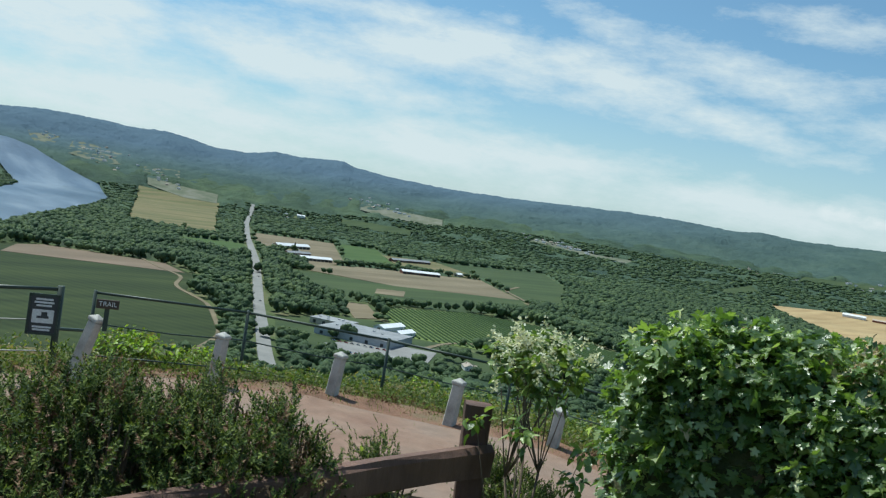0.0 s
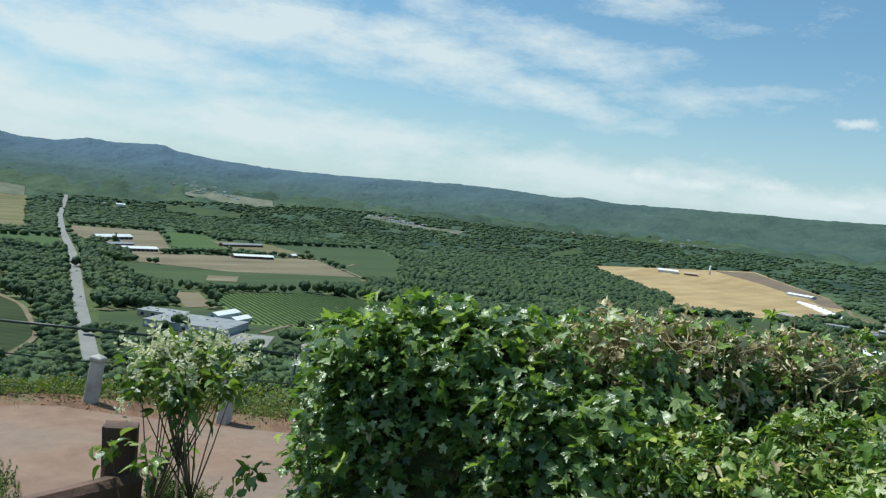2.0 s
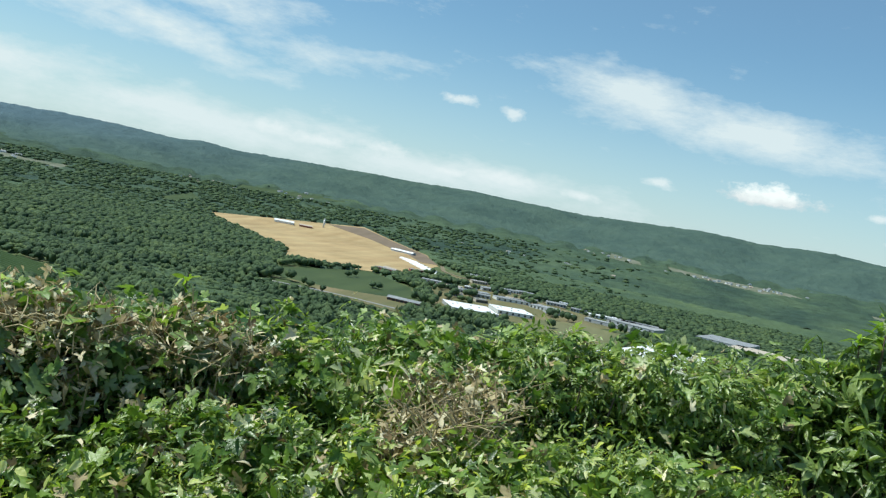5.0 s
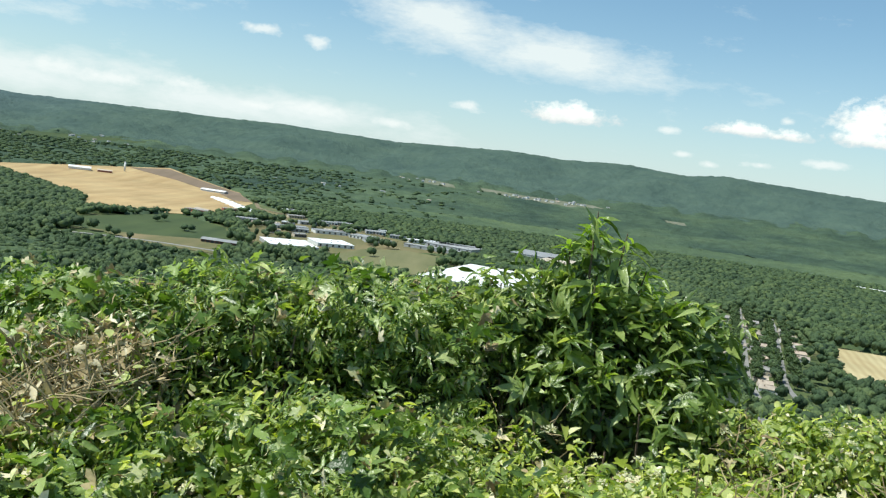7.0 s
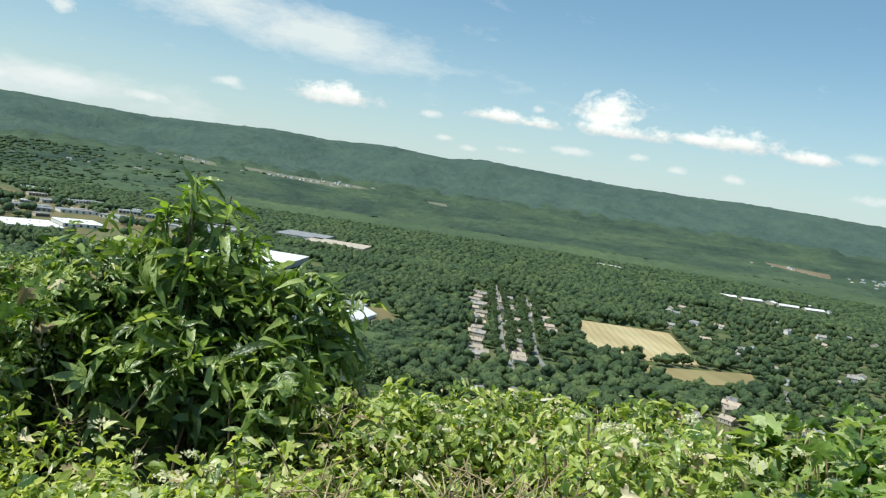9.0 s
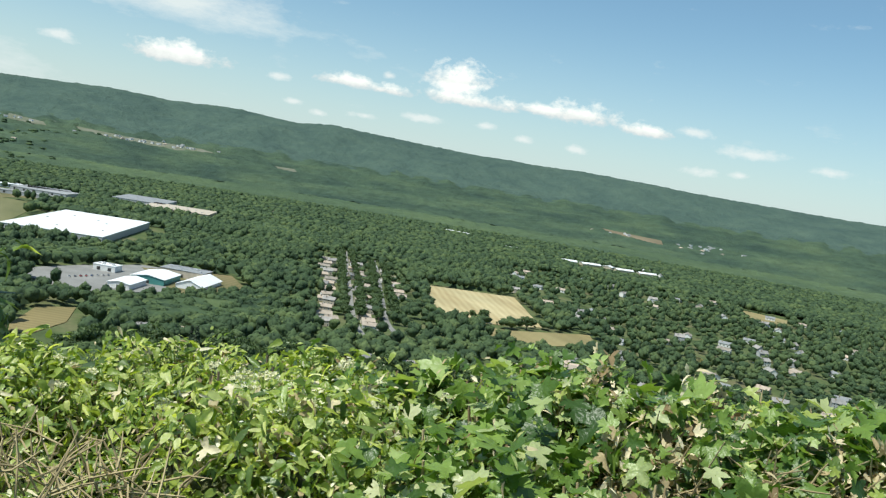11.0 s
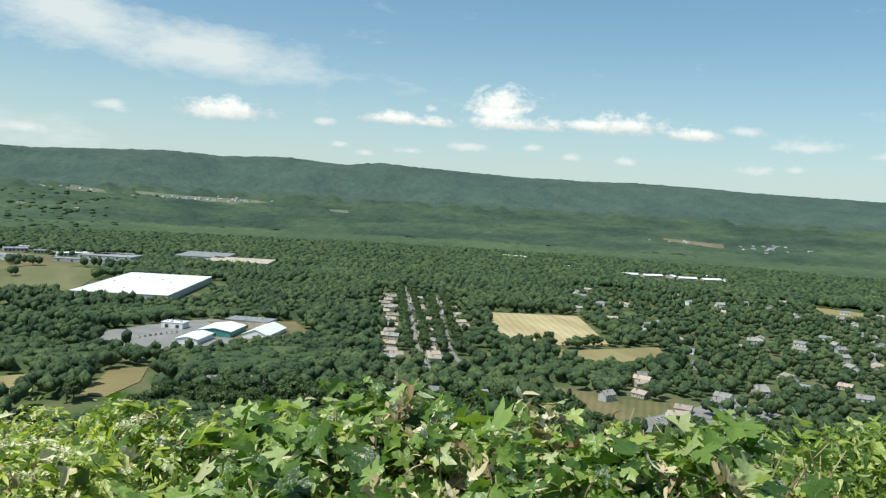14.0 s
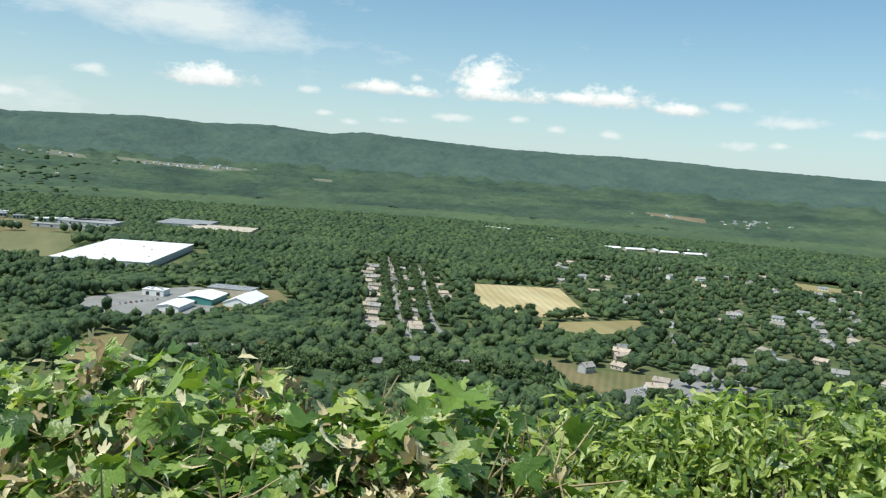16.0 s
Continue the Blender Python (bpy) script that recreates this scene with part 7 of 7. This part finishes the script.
dry_stalks("withered tan stalks on the maple bank", [(5.05, 4.98, -0.36, 0.16, 110), (5.35, 4.9, -0.38, 0.16, 100), (4.62, 5.04, -0.40, 0.16, 120), (4.82, 4.98, -0.37, 0.14, 80), (4.45, 5.46, -0.37, 0.12, 50), (5.2, 5.35, -0.36, 0.12, 50)], 48)
dry_stalks("withered brown stalks on the vine bank", [(0.05, 5.45, -0.44, 0.24, 130), (0.12, 5.85, -0.42, 0.2, 90), (-1.45, 5.05, -0.33, 0.3, 260), (-1.0, 5.4, -0.37, 0.25, 180), (1.7, 6.6, -0.70, 0.2, 110), (2.55, 6.5, -0.66, 0.15, 90), (2.95, 5.45, -0.54, 0.28, 150), (2.35, 5.6, -0.60, 0.2, 80)], 49)

# juniper: dense sprays of short needles
bush("juniper", "spreading dark juniper bush with brown dead twigs", "shrub",
     [(-3.45, 0.75, -0.97, 0.46), (-3.40, 1.25, -0.94, 0.46), (-3.22, 1.68, -0.98, 0.38), (-2.98, 1.92, -1.14, 0.22), (-3.10, 0.95, -1.16, 0.34), (-3.05, 1.50, -1.20, 0.30), (-3.75, 1.05, -1.12, 0.34), (-3.70, 0.45, -1.05, 0.40), (-3.30, 1.72, -0.95, 0.30), (-3.12, 1.98, -0.99, 0.24), (-3.02, 2.12, -1.14, 0.16), (-3.42, 1.42, -0.93, 0.34), (-2.9, 1.7, -1.25, 0.3)],
     [("needle_sprays", PLUME, M_juniper, 640, 0.13, 1.0), ("dead_sprays", PLUME, M_litter, 150, 0.11, 1.0)], 61, 40, 0.2, True)
bush("juniper", "low sprawling juniper beside the rail fence", "shrub", [(-2.80, 3.45, -1.42, 0.34), (-2.45, 3.30, -1.50, 0.30), (-3.3, 3.55, -1.40, 0.24), (-3.42, 2.75, -1.30, 0.20), (-3.25, 2.45, -1.42, 0.16)],
     [("needle_sprays", PLUME, M_juniper, 820, 0.11, 1.0), ("weed_leaves", OVATE, M_vine, 50, 0.035, 0.9)], 62, 24, 0.2, True)

# bushes on the slope beyond the fence, and grass along the path's edge
bush("slope_bush", "bright yellow-green bush below the fence", "shrub", [(-12.4, 5.2, -2.68, 0.8), (-12.2, 6.3, -2.9, 0.7)], [("leaves", OVATE, M_shoot, 140, 0.09, 0.9), ("dark_leaves", OVATE, M_weed, 240, 0.09, 0.9)], 71, 6)
bush("slope_bush", "bright green bush beyond the fence", "shrub", [(-10.2, 9.3, -2.98, 0.7), (-9.3, 10.0, -3.1, 0.6)], [("leaves", OVATE, M_shoot, 60, 0.09, 0.9), ("dark_leaves", OVATE, M_weed, 240, 0.09, 0.9)], 72, 6)
bush("slope_bush", "leafy bush beyond the fence", "shrub", [(-8.0, 10.9, -3.0, 0.9), (-6.6, 11.2, -3.0, 0.9)], [("leaves", OVATE, M_weed, 300, 0.09, 0.9)], 73, 6)
bush("dark_bush", "dark green leafy bush beside the notice", "shrub", [(-12.1, 2.3, -1.75, 0.75), (-12.0, 1.4, -1.6, 0.8)], [("leaves", OVATE, M_lance, 260, 0.12, 0.7), ("light_leaves", OVATE, M_vine, 80, 0.12, 0.7)], 74, 6)


def grass(name, label, line, width, n, tall, seed, mat):
    q = np.random.default_rng(seed)
    L = np.array(line, float)
    seg = q.integers(0, len(L) - 1, n)
    u = q.uniform(0, 1, (n, 1))
    p = L[seg] + (L[seg + 1] - L[seg]) * u + q.normal(size=(n, 2)) * width
    z = summit_z(p[:, 0], p[:, 1])[0]
    pos = np.c_[p, z - 0.02]
    tip = np.c_[q.normal(size=(n, 2)) * 0.45, np.ones(n)]
    nrm = np.c_[q.normal(size=(n, 2)), np.full(n, 0.3)]
    blade = (np.array([(-.03, 0, 0), (.03, 0, 0), (.025, .5, .04), (0, 1, .2), (-.025, .5, .04)]), NEEDLE[1])
    return tagged(new(name, np_mesh(name, *lay(blade, pos, nrm, tip, tall * q.uniform(0.5, 1.2, n)), mat)), label, "grass", kind="stuff")


grass("grass", "rough grass and weeds along the path's outer edge", [(-12.2, 2.6), (-11.7, 5.2), (-10.7, 7.1), (-9.2, 8.5), (-7.4, 9.3), (-5.0, 9.8)], 0.40, 8000, 0.11, 81, M_grassblade)
grass("grass", "rough grass on the bank by the rail fence", [(-6.2, 0.5), (-5.4, 3.0), (-4.6, 4.6), (-4.2, 6.2)], 0.5, 5000, 0.13, 82, M_grassblade)


def weeds(name, label, line, width, n, low, high, template, mat, size, seed):
    """Leafy weeds standing in a strip along a line."""
    q = np.random.default_rng(seed)
    L = np.array(line, float)
    seg = q.integers(0, len(L) - 1, n)
    p = L[seg] + (L[seg + 1] - L[seg]) * q.uniform(0, 1, (n, 1)) + q.normal(size=(n, 2)) * width
    z = summit_z(p[:, 0], p[:, 1])[0] + q.uniform(low, high, n) * (0.55 + 0.45 * hollow(p[:, 0] * 3, p[:, 1] * 3))
    nrm = unit(LIGHT * 0.6 + np.array([0, 0, 0.4]) + 0.8 * q.normal(size=(n, 3)))
    return tagged(new(name, np_mesh(name, *lay(template, np.c_[p, z], nrm, q.normal(size=(n, 3)), size * q.uniform(0.5, 1.2, n)), mat)), label, "weeds", kind="stuff")


EDGE = [(-12.2, 2.2), (-11.8, 4.4), (-11.2, 6.3), (-10.2, 7.9), (-8.7, 9.0), (-7.0, 9.6), (-5.0, 9.9)]
weeds("weeds", "leafy green weeds along the fence", EDGE, 0.26, 4600, 0.02, 0.17, OVATE, M_weed, 0.05, 91)
weeds("weeds", "bright weeds on the slope below the fence", [(x * 1.05, y * 1.06) for x, y in EDGE], 0.35, 5200, 0.02, 0.26, OVATE, M_weed, 0.06, 92)
weeds("leaf_litter", "dry brown leaves along the path's edge", [(x + 0.35, y - 0.3) for x, y in EDGE], 0.20, 4200, 0.0, 0.06, CURL, M_litter, 0.05, 93)
